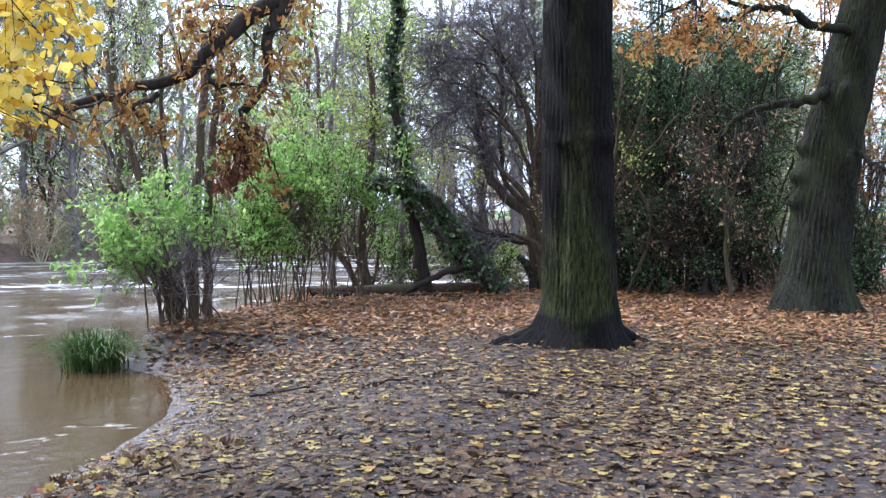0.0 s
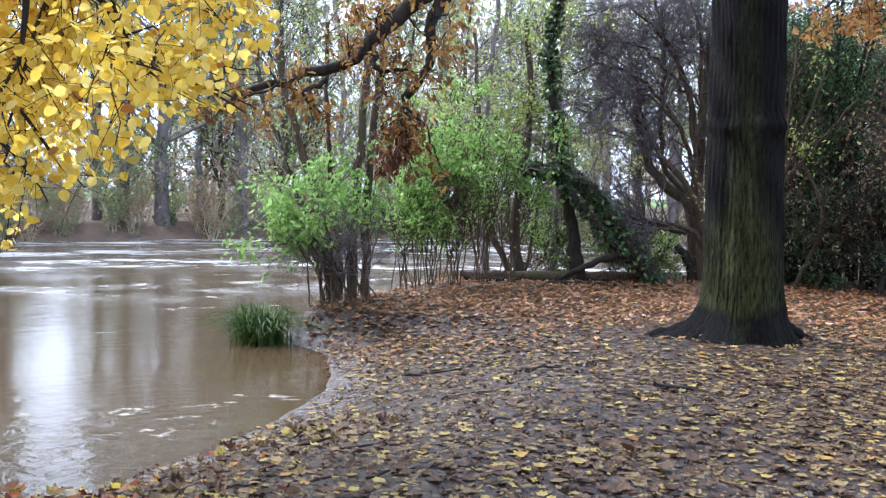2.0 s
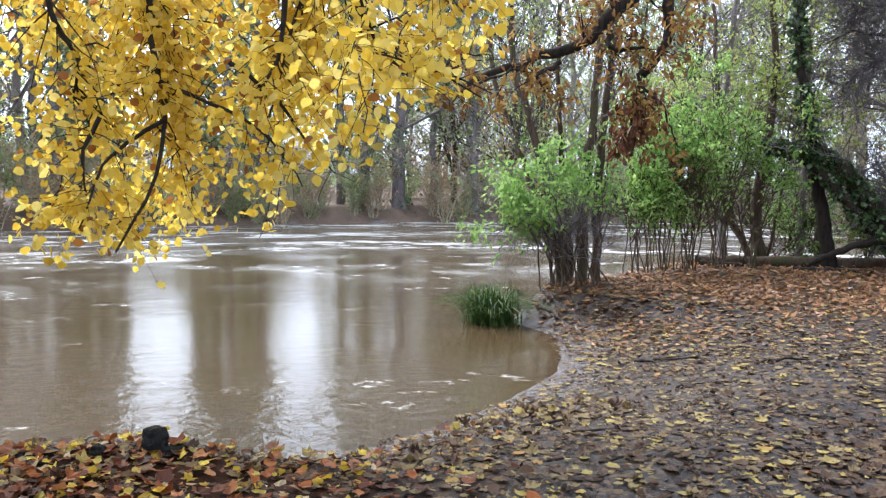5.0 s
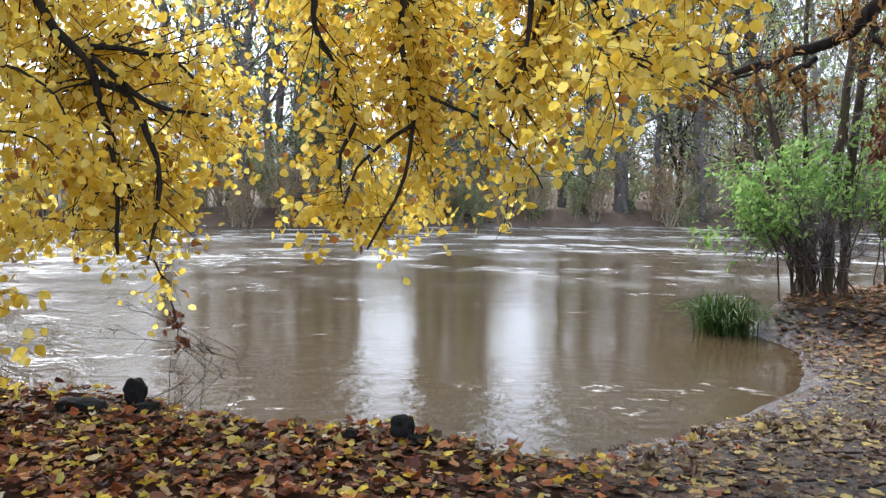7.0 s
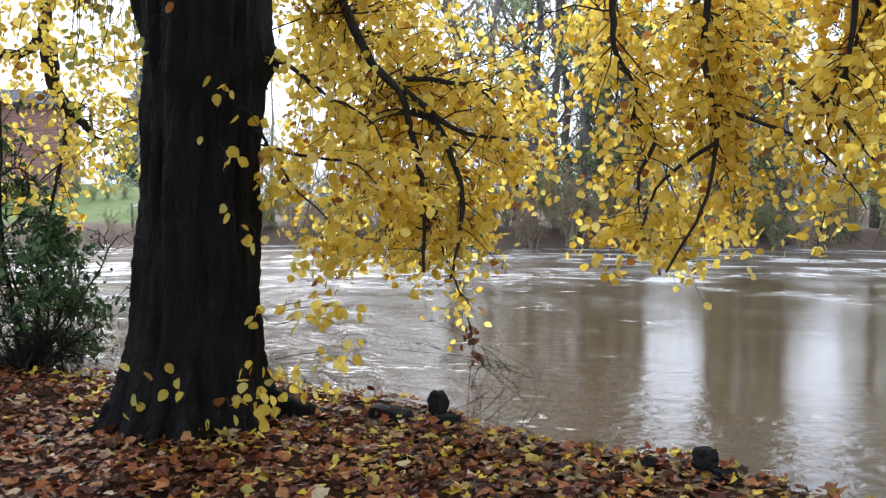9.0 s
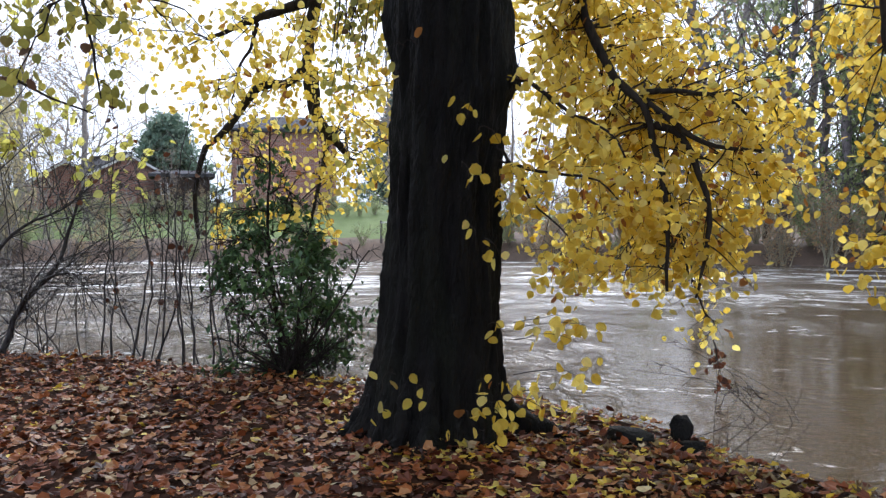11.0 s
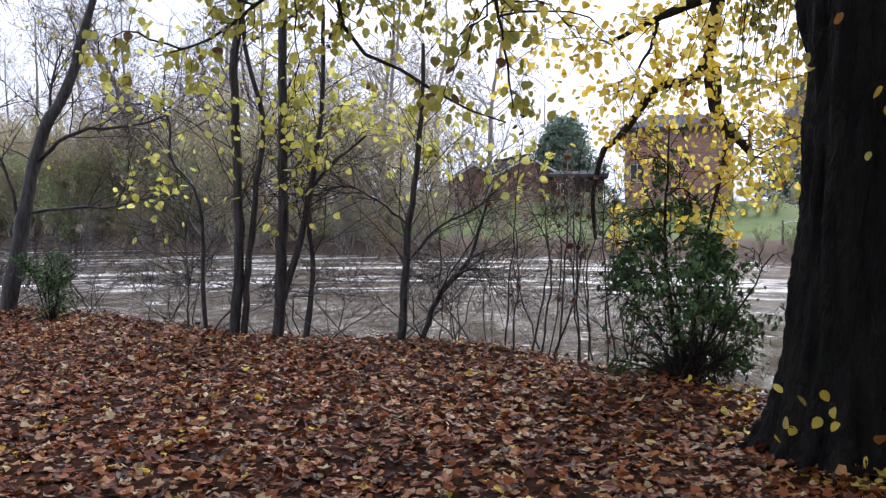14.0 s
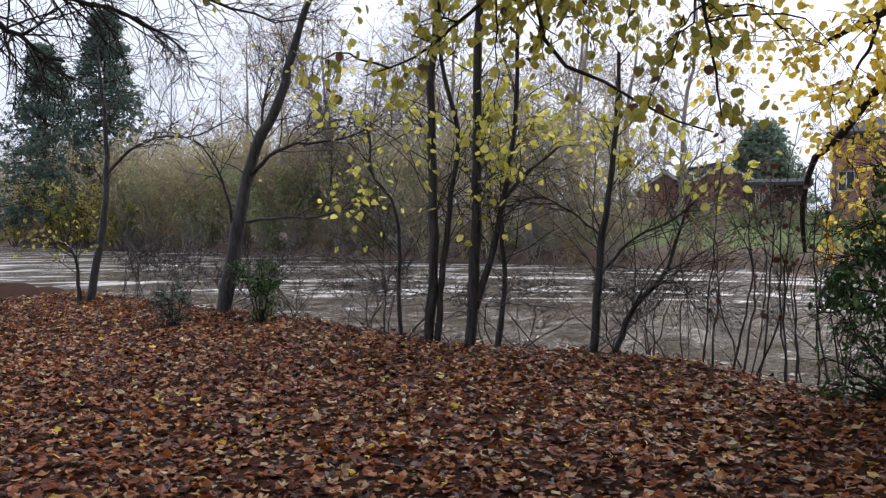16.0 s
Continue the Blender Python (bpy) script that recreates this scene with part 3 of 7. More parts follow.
def shore_distance(x, y, poly):
    """Distance to the outline of a piece of land, positive on it."""
    p = np.stack([np.ravel(x), np.ravel(y)], -1).astype(float)
    best = np.full(len(p), 1e9)
    inside = np.zeros(len(p), bool)
    for a, b in zip(poly, np.roll(poly, -1, 0)):
        d = b - a
        t = np.clip(((p - a) @ d) / (d @ d), 0, 1)
        best = np.minimum(best, np.linalg.norm(p - a - t[:, None] * d, axis=1))
        crosses = (a[1] > p[:, 1]) != (b[1] > p[:, 1])
        if a[1] != b[1]:
            inside ^= crosses & (p[:, 0] < (b[0] - a[0]) * (p[:, 1] - a[1]) / (b[1] - a[1]) + a[0])
    return np.where(inside, best, -best)


def smooth(t):
    t = np.clip(t, 0, 1)
    return t * t * (3 - 2 * t)


def lumps(x, y):
    return (np.sin(x * 1.7 + 0.6 * y) * np.cos(y * 1.3 - 0.4 * x) * 0.6 + np.sin(x * 4.1 + 1.3) * np.sin(y * 3.7 + x) * 0.35 + np.sin(x * 9.3 - y * 7.1) * 0.15)


def land_height(x, y):
    x, y = np.asarray(x, float).ravel(), np.asarray(y, float).ravel()
    s, f = shore_distance(x, y, NEAR_LAND), shore_distance(x, y, FAR_LAND)
    beach = smooth((y - 3.7) / 0.7) * smooth((11.8 - y) / 1.2) * smooth((x + 5.5) / 1.0)
    width = 0.38 + 2.1 * beach
    near = WATER_Z - 0.02 + (0.02 - WATER_Z) * np.clip(s / width, 0, 1)**(0.55 + 0.45 * beach) + 0.035 * lumps(x, y) * smooth(s / 0.8)
    near = near + 0.012 * np.sin(x * 23 + y * 5) * np.sin(y * 19 - x * 7) * smooth(s / 0.5)
    garden = smooth((y + 26) / 8) * smooth((16 - y) / 6) * smooth((-30 - x) / 4)
    bank = WATER_Z - 0.02 + 0.7 * smooth(f / 1.3) + garden * np.clip((f - 1) * 0.17, 0, 2.1) + (1 - garden) * np.clip((f - 1) * 0.05, 0, 0.7)
    bed = WATER_Z - 0.03 - np.clip(-np.maximum(s, f) * 0.4, 0, 1.6)
    return np.where(s > 0, near, np.where(f > 0, bank, bed))


def ground_z(x, y):
    return float(land_height([x], [y])[0])


def spaced(*runs):
    return np.unique(np.round(np.concatenate([np.arange(a, b, d) for a, b, d in runs]), 3))


gx = spaced((-620, -120, 50), (-120, -64, 4), (-64, -16, 0.8), (-16, 8, 0.17), (8, 16, 0.4), (16, 60, 2), (60, 421, 40))
gy = spaced((-420, -120, 50), (-120, -70, 5), (-70, -20, 1), (-20, -12, 0.4), (-12, 20, 0.17), (20, 44, 0.7), (44, 100, 3), (100, 621, 50))
GX, GY = np.meshgrid(gx, gy, indexing="ij")
gz = land_height(GX, GY)
gi, gj = np.meshgrid(np.arange(len(gx) - 1), np.arange(len(gy) - 1), indexing="ij")
ny = len(gy)
gf = np.stack([gi * ny + gj, (gi + 1) * ny + gj, (gi + 1) * ny + gj + 1, gi * ny + gj + 1], -1).reshape(-1, 4)
ground_mesh = mesh_np("ground", np.stack([GX.ravel(), GY.ravel(), gz], -1), gf, [M_MUD, M_LAWN, M_LEAFBANK], True)
cx, cy = (gx[:-1, None] + gx[1:, None]) / 2 + 0 * gy[None, 1:], (gy[None, :-1] + gy[None, 1:]) / 2 + 0 * gx[1:, None]
fd = shore_distance(cx, cy, FAR_LAND)
lawnish = ((cy.ravel() > -26) & (cy.ravel() < 14) & (fd > 2.5)) | (fd > 16)
ground_mesh.polygons.foreach_set("material_index", np.where(lawnish, 1, np.where(fd > 0.0, 2, 0)).astype(np.int32))
ground = tagged(new("ground", ground_mesh), "muddy river bank with wet soil and far grassy bank", "ground", "", "structure")

wx = np.array([-620, -200, -60, 0, 60, 420.0])
wv = np.array([(a, b, WATER_Z) for a in wx for b in wx])
wf = np.array([(i * 6 + j, (i + 1) * 6 + j, (i + 1) * 6 + j + 1, i * 6 + j + 1) for i in range(5) for j in range(5)])
tagged(new("water", mesh_np("water", wv, wf, M_WATER)), "brown swollen river reflecting pale sky", "river", "", "structure")


# ---- trees with thick trunks ----
def trunk_mesh(name, axis, radii, mat, lobes=(), knots=(), flare=0.25, flare_h=0.35, ridge=0.012, sides=84, step=0.04, ridges=26):
    """A trunk with root buttresses, burrs and furrowed bark. axis: points from the ground up."""
    axis = np.array(axis, float)
    zs = np.arange(axis[0, 2], axis[-1, 2], step)
    zs = np.r_[zs, axis[-1, 2]]
    cxs, cys, rr = (np.interp(zs, axis[:, 2], axis[:, 0]), np.interp(zs, axis[:, 2], axis[:, 1]), np.interp(zs, axis[:, 2], radii))
    th = np.arange(sides) * 2 * np.pi / sides
    Zg, Th = np.meshgrid(zs, th, indexing="ij")
    h = Zg - (axis[0, 2] + 0.1)
    rad = np.repeat(rr[:, None], sides, 1)
    rad *= 1 + 0.035 * np.sin(2 * Th + 0.7 * Zg + 1) + 0.025 * np.sin(3 * Th - 0.9 * Zg) + 0.02 * np.sin(5 * Th + 1.7 * Zg)
    dec = np.exp(-np.clip(h, 0, 9) / flare_h)
    rad += flare * 0.35 * dec
    for a, amp, w in lobes:
        dth = (Th - radians(a) + np.pi) % (2 * np.pi) - np.pi
        rad += amp * np.exp(-(dth / w)**2) * np.exp(-np.clip(h, 0, 9) / (flare_h * 0.75))
    for z0, a, amp, sz, w in knots:
        dth = (Th - radians(a) + np.pi) % (2 * np.pi) - np.pi
        rad += amp * np.exp(-(dth / w)**2 - ((Zg - z0) / sz)**2)
    wave = np.sin(ridges * Th + 1.6 * np.sin(1.9 * Zg + 3 * Th) + 0.8 * np.sin(5.3 * Zg)) + 0.6 * np.sin(ridges * 1.7 * Th + 2.2 * np.sin(3.1 * Zg + 2))
    rad += ridge * wave * (0.6 + 0.4 * np.sin(7 * Zg + 4 * Th)) + rng.normal(0, ridge * 0.22, rad.shape)
    V = np.stack([cxs[:, None] + rad * np.cos(Th), cys[:, None] + rad * np.sin(Th), Zg], -1).reshape(-1, 3)
    i, s = np.meshgrid(np.arange(len(zs) - 1), np.arange(sides), indexing="ij")
    s2 = (s + 1) % sides
    F = np.stack([i * sides + s, i * sides + s2, (i + 1) * sides + s2, (i + 1) * sides + s], -1).reshape(-1, 4)
    return mesh_np(name, V, F, mat, True)


def patchy(p, gap=0.0):
    """Keeps leaves in clumps with gaps between."""
    x, y, z = p.T
    return np.sin(2.1 * x + 1.3 * z + 0.7) * np.sin(2.4 * z - 1.1 * x + y) + 0.5 * np.sin(4.7 * x + 3.9 * z + 2 * y) + rng.normal(0, 0.35, len(p)) > gap


def leaf_part(name, groups, mat, parent, label=""):
    V, F, off = [], [], 0
    for v, f in groups:
        V.append(v)
        F.append(f + off)
        off += len(v)
    return hang(name, mesh_np(name, np.concatenate(V), np.concatenate(F), mat), parent, label, "stuff")


def limb_parts(name, lines, mat, parent, sides=8):
    for g in lines:
        v, f = tubes([g], sides)
        hang(name, mesh_np(name, v, f, mat, True), parent)


def twig_part(groups, mat, parent, sides=4, name="twig_spray"):
    v, f = tubes(groups, sides)
    return hang(name, mesh_np(name, v, f, mat, True), parent, "", "stuff")


def crown(centre, radius, n, size, shape, squash=0.6, hollow=0.5, above=None):
    """Leaf positions in an uneven crown made of clumps."""
    c = np.array(centre, float)
    m = max(6, n // 130)
    d = rng.normal(0, 1, (m, 3))
    d /= np.linalg.norm(d, axis=1, keepdims=True)
    cl = c + d * radius * rng.uniform(hollow, 1.0, (m, 1)) * np.array([1, 1, squash])
    pos = cl[rng.integers(0, m, n)] + rng.normal(0, radius * 0.13, (n, 3))
    if above is not None:
        pos = pos[pos[:, 2] > above]
    ax = rng.normal(0, 1, pos.shape)
    ax[:, 2] -= 0.5
    return leaves_np(pos, ax, rng.normal(0, 1, pos.shape), rng.uniform(*size, len(pos)), shape, 0.1)


# the oak by the bay
oak = thing("oak_tree", (1.64, 10.37, 0), "tall oak with dark furrowed bark and a long low limb", "tree")
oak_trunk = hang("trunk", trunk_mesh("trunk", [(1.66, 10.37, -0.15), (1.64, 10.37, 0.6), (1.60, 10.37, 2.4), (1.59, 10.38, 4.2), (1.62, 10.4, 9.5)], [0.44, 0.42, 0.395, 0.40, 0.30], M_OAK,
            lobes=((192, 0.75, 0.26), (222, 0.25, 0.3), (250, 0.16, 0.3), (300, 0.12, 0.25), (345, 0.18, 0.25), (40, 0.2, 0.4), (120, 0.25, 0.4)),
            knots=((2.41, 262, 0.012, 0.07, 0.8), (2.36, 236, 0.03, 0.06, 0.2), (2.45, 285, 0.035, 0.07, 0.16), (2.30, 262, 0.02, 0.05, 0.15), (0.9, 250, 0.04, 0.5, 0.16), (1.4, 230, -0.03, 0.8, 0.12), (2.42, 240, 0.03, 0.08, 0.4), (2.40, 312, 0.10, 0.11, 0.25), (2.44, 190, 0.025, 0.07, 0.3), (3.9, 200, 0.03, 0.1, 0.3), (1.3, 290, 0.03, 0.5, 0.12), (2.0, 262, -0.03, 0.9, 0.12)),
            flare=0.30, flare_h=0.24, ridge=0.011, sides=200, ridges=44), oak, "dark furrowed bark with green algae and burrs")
def root_parts(parent, base, turns, mat, inner, outer, rise):
    """Surface roots that run down from the bole into the ground."""
    for a, l, r in turns:
        c, d = math.cos(radians(a)), math.sin(radians(a))
        bend = radians(a + rng.uniform(-22, 22))
        x1, y1 = base[0] + c * (inner + 0.55 * (outer - inner) * l), base[1] + d * (inner + 0.55 * (outer - inner) * l)
        x2, y2 = x1 + math.cos(bend) * 0.6 * (outer - inner) * l, y1 + math.sin(bend) * 0.6 * (outer - inner) * l
        g = line([(base[0] + c * inner * 0.75, base[1] + d * inner * 0.75, rise), (base[0] + c * inner * 1.08, base[1] + d * inner * 1.08, rise * 0.42), (x1, y1, ground_z(x1, y1) + r * 0.45), (x2, y2, ground_z(x2, y2) - 0.06)], 16, r, r * 0.4, 0.008)
        v, f = tubes([g], 12)
        hang("root", mesh_np("root", v, f, mat, True), parent)


root_parts(oak, (1.65, 10.37), ((189, 1.02, 0.13), (212, 0.45, 0.09), (20, 0.7, 0.12), (130, 0.8, 0.13)), M_OAK, 0.46, 1.05, 0.36)
OAK_LIMB = line([(1.5, 10.2, 5.2), (0.6, 8.9, 4.9)] + [(-1.29, 7.49, 3.52), (-1.51, 7.35, 3.28), (-1.74, 7.22, 3.08), (-1.91, 7.06, 2.85), (-2.13, 6.89, 2.64), (-2.35, 6.72, 2.53), (-2.60, 6.51, 2.44), (-2.79, 6.32, 2.30), (-2.86, 6.19, 2.22)], 44, 0.17, 0.016, 0.018, 1.25)
OAK_FORK = line([(-1.30, 7.39, 3.39), (-1.39, 7.34, 3.21), (-1.46, 7.29, 3.02), (-1.45, 7.26, 2.86), (-1.46, 7.22, 2.69), (-1.58, 7.18, 2.49), (-1.65, 7.13, 2.39)], 20, 0.065, 0.022, 0.012)
OAK_FORK_TIP = line([(-1.58, 7.15, 2.49), (-1.67, 7.11, 2.39), (-1.60, 7.11, 2.29), (-1.46, 7.09, 2.17), (-1.39, 7.08, 2.00), (-1.33, 7.08, 1.82)], 16, 0.018, 0.005, 0.008)
OAK_FORK_DROP = line([(-1.66, 7.13, 2.39), (-1.65, 7.12, 2.27), (-1.68, 7.09, 2.11), (-1.69, 7.07, 1.93)], 12, 0.014, 0.005, 0.008)
OAK_SPURS = [line([(-1.87, 6.98, 2.74), (-1.85, 6.93, 2.63), (-1.80, 6.89, 2.59), (-1.68, 6.87, 2.60), (-1.56, 6.85, 2.59)], 12, 0.03, 0.012, 0.008), line([(-2.18, 6.67, 2.49), (-2.25, 6.61, 2.42), (-2.33, 6.55, 2.38), (-2.25, 6.54, 2.25)], 10, 0.025, 0.01, 0.006),
             line([(-2.40, 6.49, 2.44), (-2.57, 6.30, 2.35), (-2.75, 6.12, 2.22), (-2.84, 5.97, 2.10)], 12, 0.014, 0.004, 0.01), line([(-1.67, 7.23, 3.16), (-1.78, 7.14, 3.10), (-1.91, 7.02, 3.03), (-2.04, 6.92, 3.08)], 10, 0.014, 0.005, 0.01),
             line([(-1.47, 7.25, 3.06), (-1.32, 7.21, 3.10), (-1.28, 7.15, 2.99), (-1.34, 7.07, 2.84)], 10, 0.01, 0.004, 0.01)]
limb_parts("limb", [OAK_LIMB, OAK_FORK], M_TWIG, oak, 12)
limb_parts("branch", [OAK_FORK_TIP, OAK_FORK_DROP] + OAK_SPURS, M_TWIG, oak, 7)
low = (OAK_LIMB[0][:, 12:], OAK_LIMB[1][:, 12:])
t1 = join(spawn(low, 34, (0.2, 0.55), (35, 85), (0.0, 1), 5, 0.02, 0.25, 0.35, 0.012), *[spawn(s, 7, (0.2, 0.5), (30, 80), (0.1, 1), 5, 0.0, 0.25, 0.5, 0.008) for s in OAK_SPURS + [OAK_FORK_TIP]])
t2 = spawn(t1, 4, (0.12, 0.35), (25, 70), (0.2, 1), 5, 0.0, 0.25, 0.6)
drop = spawn(OAK_FORK_DROP, 26, (0.15, 0.42), (30, 90), (0.1, 1), 5, -0.05, 0.25, 0.5, 0.006)
twig_part([t1, t2, drop], M_TWIG, oak)
leaf_part("foliage", [leaf_on(t2, 6, (0.05, 0.085), OAKY, 0.5), leaf_on(t1, 3, (0.05, 0.085), OAKY, 0.4)], M_BROWN, oak, "brown withered oak leaves")
leaf_part("foliage", [leaf_on(drop, 14, (0.05, 0.085), OAKY, 0.9, (0.2, 1), 0.04)], M_RUST, oak, "dark rust-coloured dead oak leaves")
UP = [line([(1.6, 10.4, 5.5 + i * 0.5), (1.6 + 2.2 * math.cos(a), 10.4 + 2.2 * math.sin(a), 7.4 + i * 0.4), (1.6 + 4.6 * math.cos(a), 10.4 + 4.6 * math.sin(a), 8.6 + i * 0.5)], 14, 0.11, 0.02, 0.05) for i, a in enumerate((0.3, 1.6, 2.7, 3.9, 5.2))]
limb_parts("limb", UP, M_OAK, oak, 8)
# out of view overhead; added to dim the ground round the oak
leaf_part("crown", [crown((1.4, 9.6, 8.8), 5.4, 4500, (0.13, 0.2), OVAL, 0.55, 0.35, 5.6)], M_BROWN, oak, "unseen upper crown of brown and orange leaves, added for shade")

# the leaning oak farther right
oak2 = thing("oak_tree", (5.92, 13.78, 0), "leaning oak with greenish furrowed bark, burrs and orange leaves", "tree")
hang("trunk", trunk_mesh("trunk", [(5.86, 13.8, -0.15), (5.92, 13.78, 0.5), (6.12, 13.72, 2.7), (6.55, 13.52, 4.9), (7.2, 13.2, 9)], [0.52, 0.47, 0.415, 0.36, 0.25], M_OAK_GREEN,
     lobes=((200, 0.3, 0.3), (300, 0.25, 0.3), (350, 0.3, 0.25), (90, 0.2, 0.4)),
     knots=((3.45, 250, 0.09, 0.11, 0.22), (2.60, 186, 0.13, 0.12, 0.28), (2.15, 188, 0.17, 0.14, 0.30), (1.75, 190, 0.15, 0.16, 0.3), (2.4, 285, 0.06, 0.1, 0.2)), flare=0.3, flare_h=0.45, ridge=0.014, sides=180, step=0.05, ridges=40), oak2, "greenish furrowed bark with burrs")
B2 = [line([(6.01, 13.52, 3.45), (5.71, 13.44, 3.33), (5.23, 13.42, 3.22), (4.74, 13.39, 3.13), (4.44, 13.28, 2.95), (4.22, 13.14, 2.70)], 18, 0.095, 0.03, 0.015), line([(6.35, 13.37, 4.33), (5.99, 13.24, 4.34), (5.49, 13.17, 4.40), (5.17, 13.01, 4.56), (4.64, 12.93, 4.57), (4.18, 12.80, 4.40), (3.73, 12.66, 4.39)], 18, 0.085, 0.03, 0.02),
      line([(6.39, 13.35, 2.48), (6.45, 13.04, 2.29), (6.58, 12.70, 2.17)], 8, 0.05, 0.02, 0.01), line([(4.65, 13.20, 4.62), (4.09, 13.04, 4.76), (3.46, 12.88, 4.60), (2.91, 12.67, 4.23)], 12, 0.04, 0.012, 0.02)]
limb_parts("limb", B2, M_OAK_GREEN, oak2, 8)
t1 = join(*[spawn(b, 20, (0.5, 1.5), (30, 80), (0.25, 1), 5, 0.03, 0.2, 0.4, 0.014) for b in B2])
t2 = spawn(t1, 5, (0.3, 0.7), (25, 70), (0.2, 1), 5, 0.0, 0.22, 0.6)
twig_part([t1, t2], M_TWIG, oak2)
up_only = lambda p: p[:, 2] > 3.75
leaf_part("foliage", [leaf_on(t2, 7, (0.07, 0.12), OAKY, 0.4, keep=up_only)], M_ORANGE, oak2, "orange autumn oak leaves")
leaf_part("crown", [crown((6.6, 13.4, 7.8), 4.6, 6000, (0.10, 0.16), OVAL, 0.62, 0.3, 4.9)], M_ORANGE, oak2, "upper crown of orange leaves")

# the lime over the water
lime = thing("lime_tree", (-6.38, 1.60, 0), "large lime with wet black trunk and drooping yellow foliage", "tree")
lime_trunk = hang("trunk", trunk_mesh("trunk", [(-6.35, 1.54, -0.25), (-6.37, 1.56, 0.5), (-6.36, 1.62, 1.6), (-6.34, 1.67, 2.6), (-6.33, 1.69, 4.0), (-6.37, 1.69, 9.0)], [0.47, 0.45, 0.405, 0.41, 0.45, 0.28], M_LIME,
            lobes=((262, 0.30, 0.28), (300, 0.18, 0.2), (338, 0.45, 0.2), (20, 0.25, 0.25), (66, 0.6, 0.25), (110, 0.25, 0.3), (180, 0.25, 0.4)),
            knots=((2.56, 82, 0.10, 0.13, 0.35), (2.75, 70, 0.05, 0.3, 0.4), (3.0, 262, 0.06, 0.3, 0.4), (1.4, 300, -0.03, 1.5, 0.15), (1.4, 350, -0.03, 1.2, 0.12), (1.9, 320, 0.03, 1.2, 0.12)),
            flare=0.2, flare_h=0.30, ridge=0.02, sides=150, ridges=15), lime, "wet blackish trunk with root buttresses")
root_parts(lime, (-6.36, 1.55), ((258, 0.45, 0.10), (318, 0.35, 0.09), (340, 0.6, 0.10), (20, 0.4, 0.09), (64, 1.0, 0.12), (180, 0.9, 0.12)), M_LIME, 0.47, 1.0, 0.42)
SKIRT = ((12, 16), (17, 12), (20, 7.5), (23.5, 4.8), (28, 1.2), (32, 0.6), (35, -4.6), (45, -6.3), (52, -4.4), (58, -5.3), (62, -5.8), (66, -4), (70, -2), (76, -2), (89, -2.3), (92, 6), (107, 6.5), (113, 5), (118, 4), (125, 4), (132, 9))


HUB = (-0.25, -0.15)        # where the clearing's bearings are taken from


def skirt_z(p):
    """How far down the drooping foliage reaches round the clearing."""
    az = np.degrees(np.arctan2(HUB[0] - p[:, 0], p[:, 1] - HUB[1]))
    e = np.interp(az, [a for a, _ in SKIRT], [b for _, b in SKIRT])
    return 1.6 + np.hypot(p[:, 0] - HUB[0], p[:, 1] - HUB[1]) * np.tan(np.radians(e))


def above_skirt(p):
    return p[:, 2] > skirt_z(p) + rng.normal(0, 0.07, len(p))


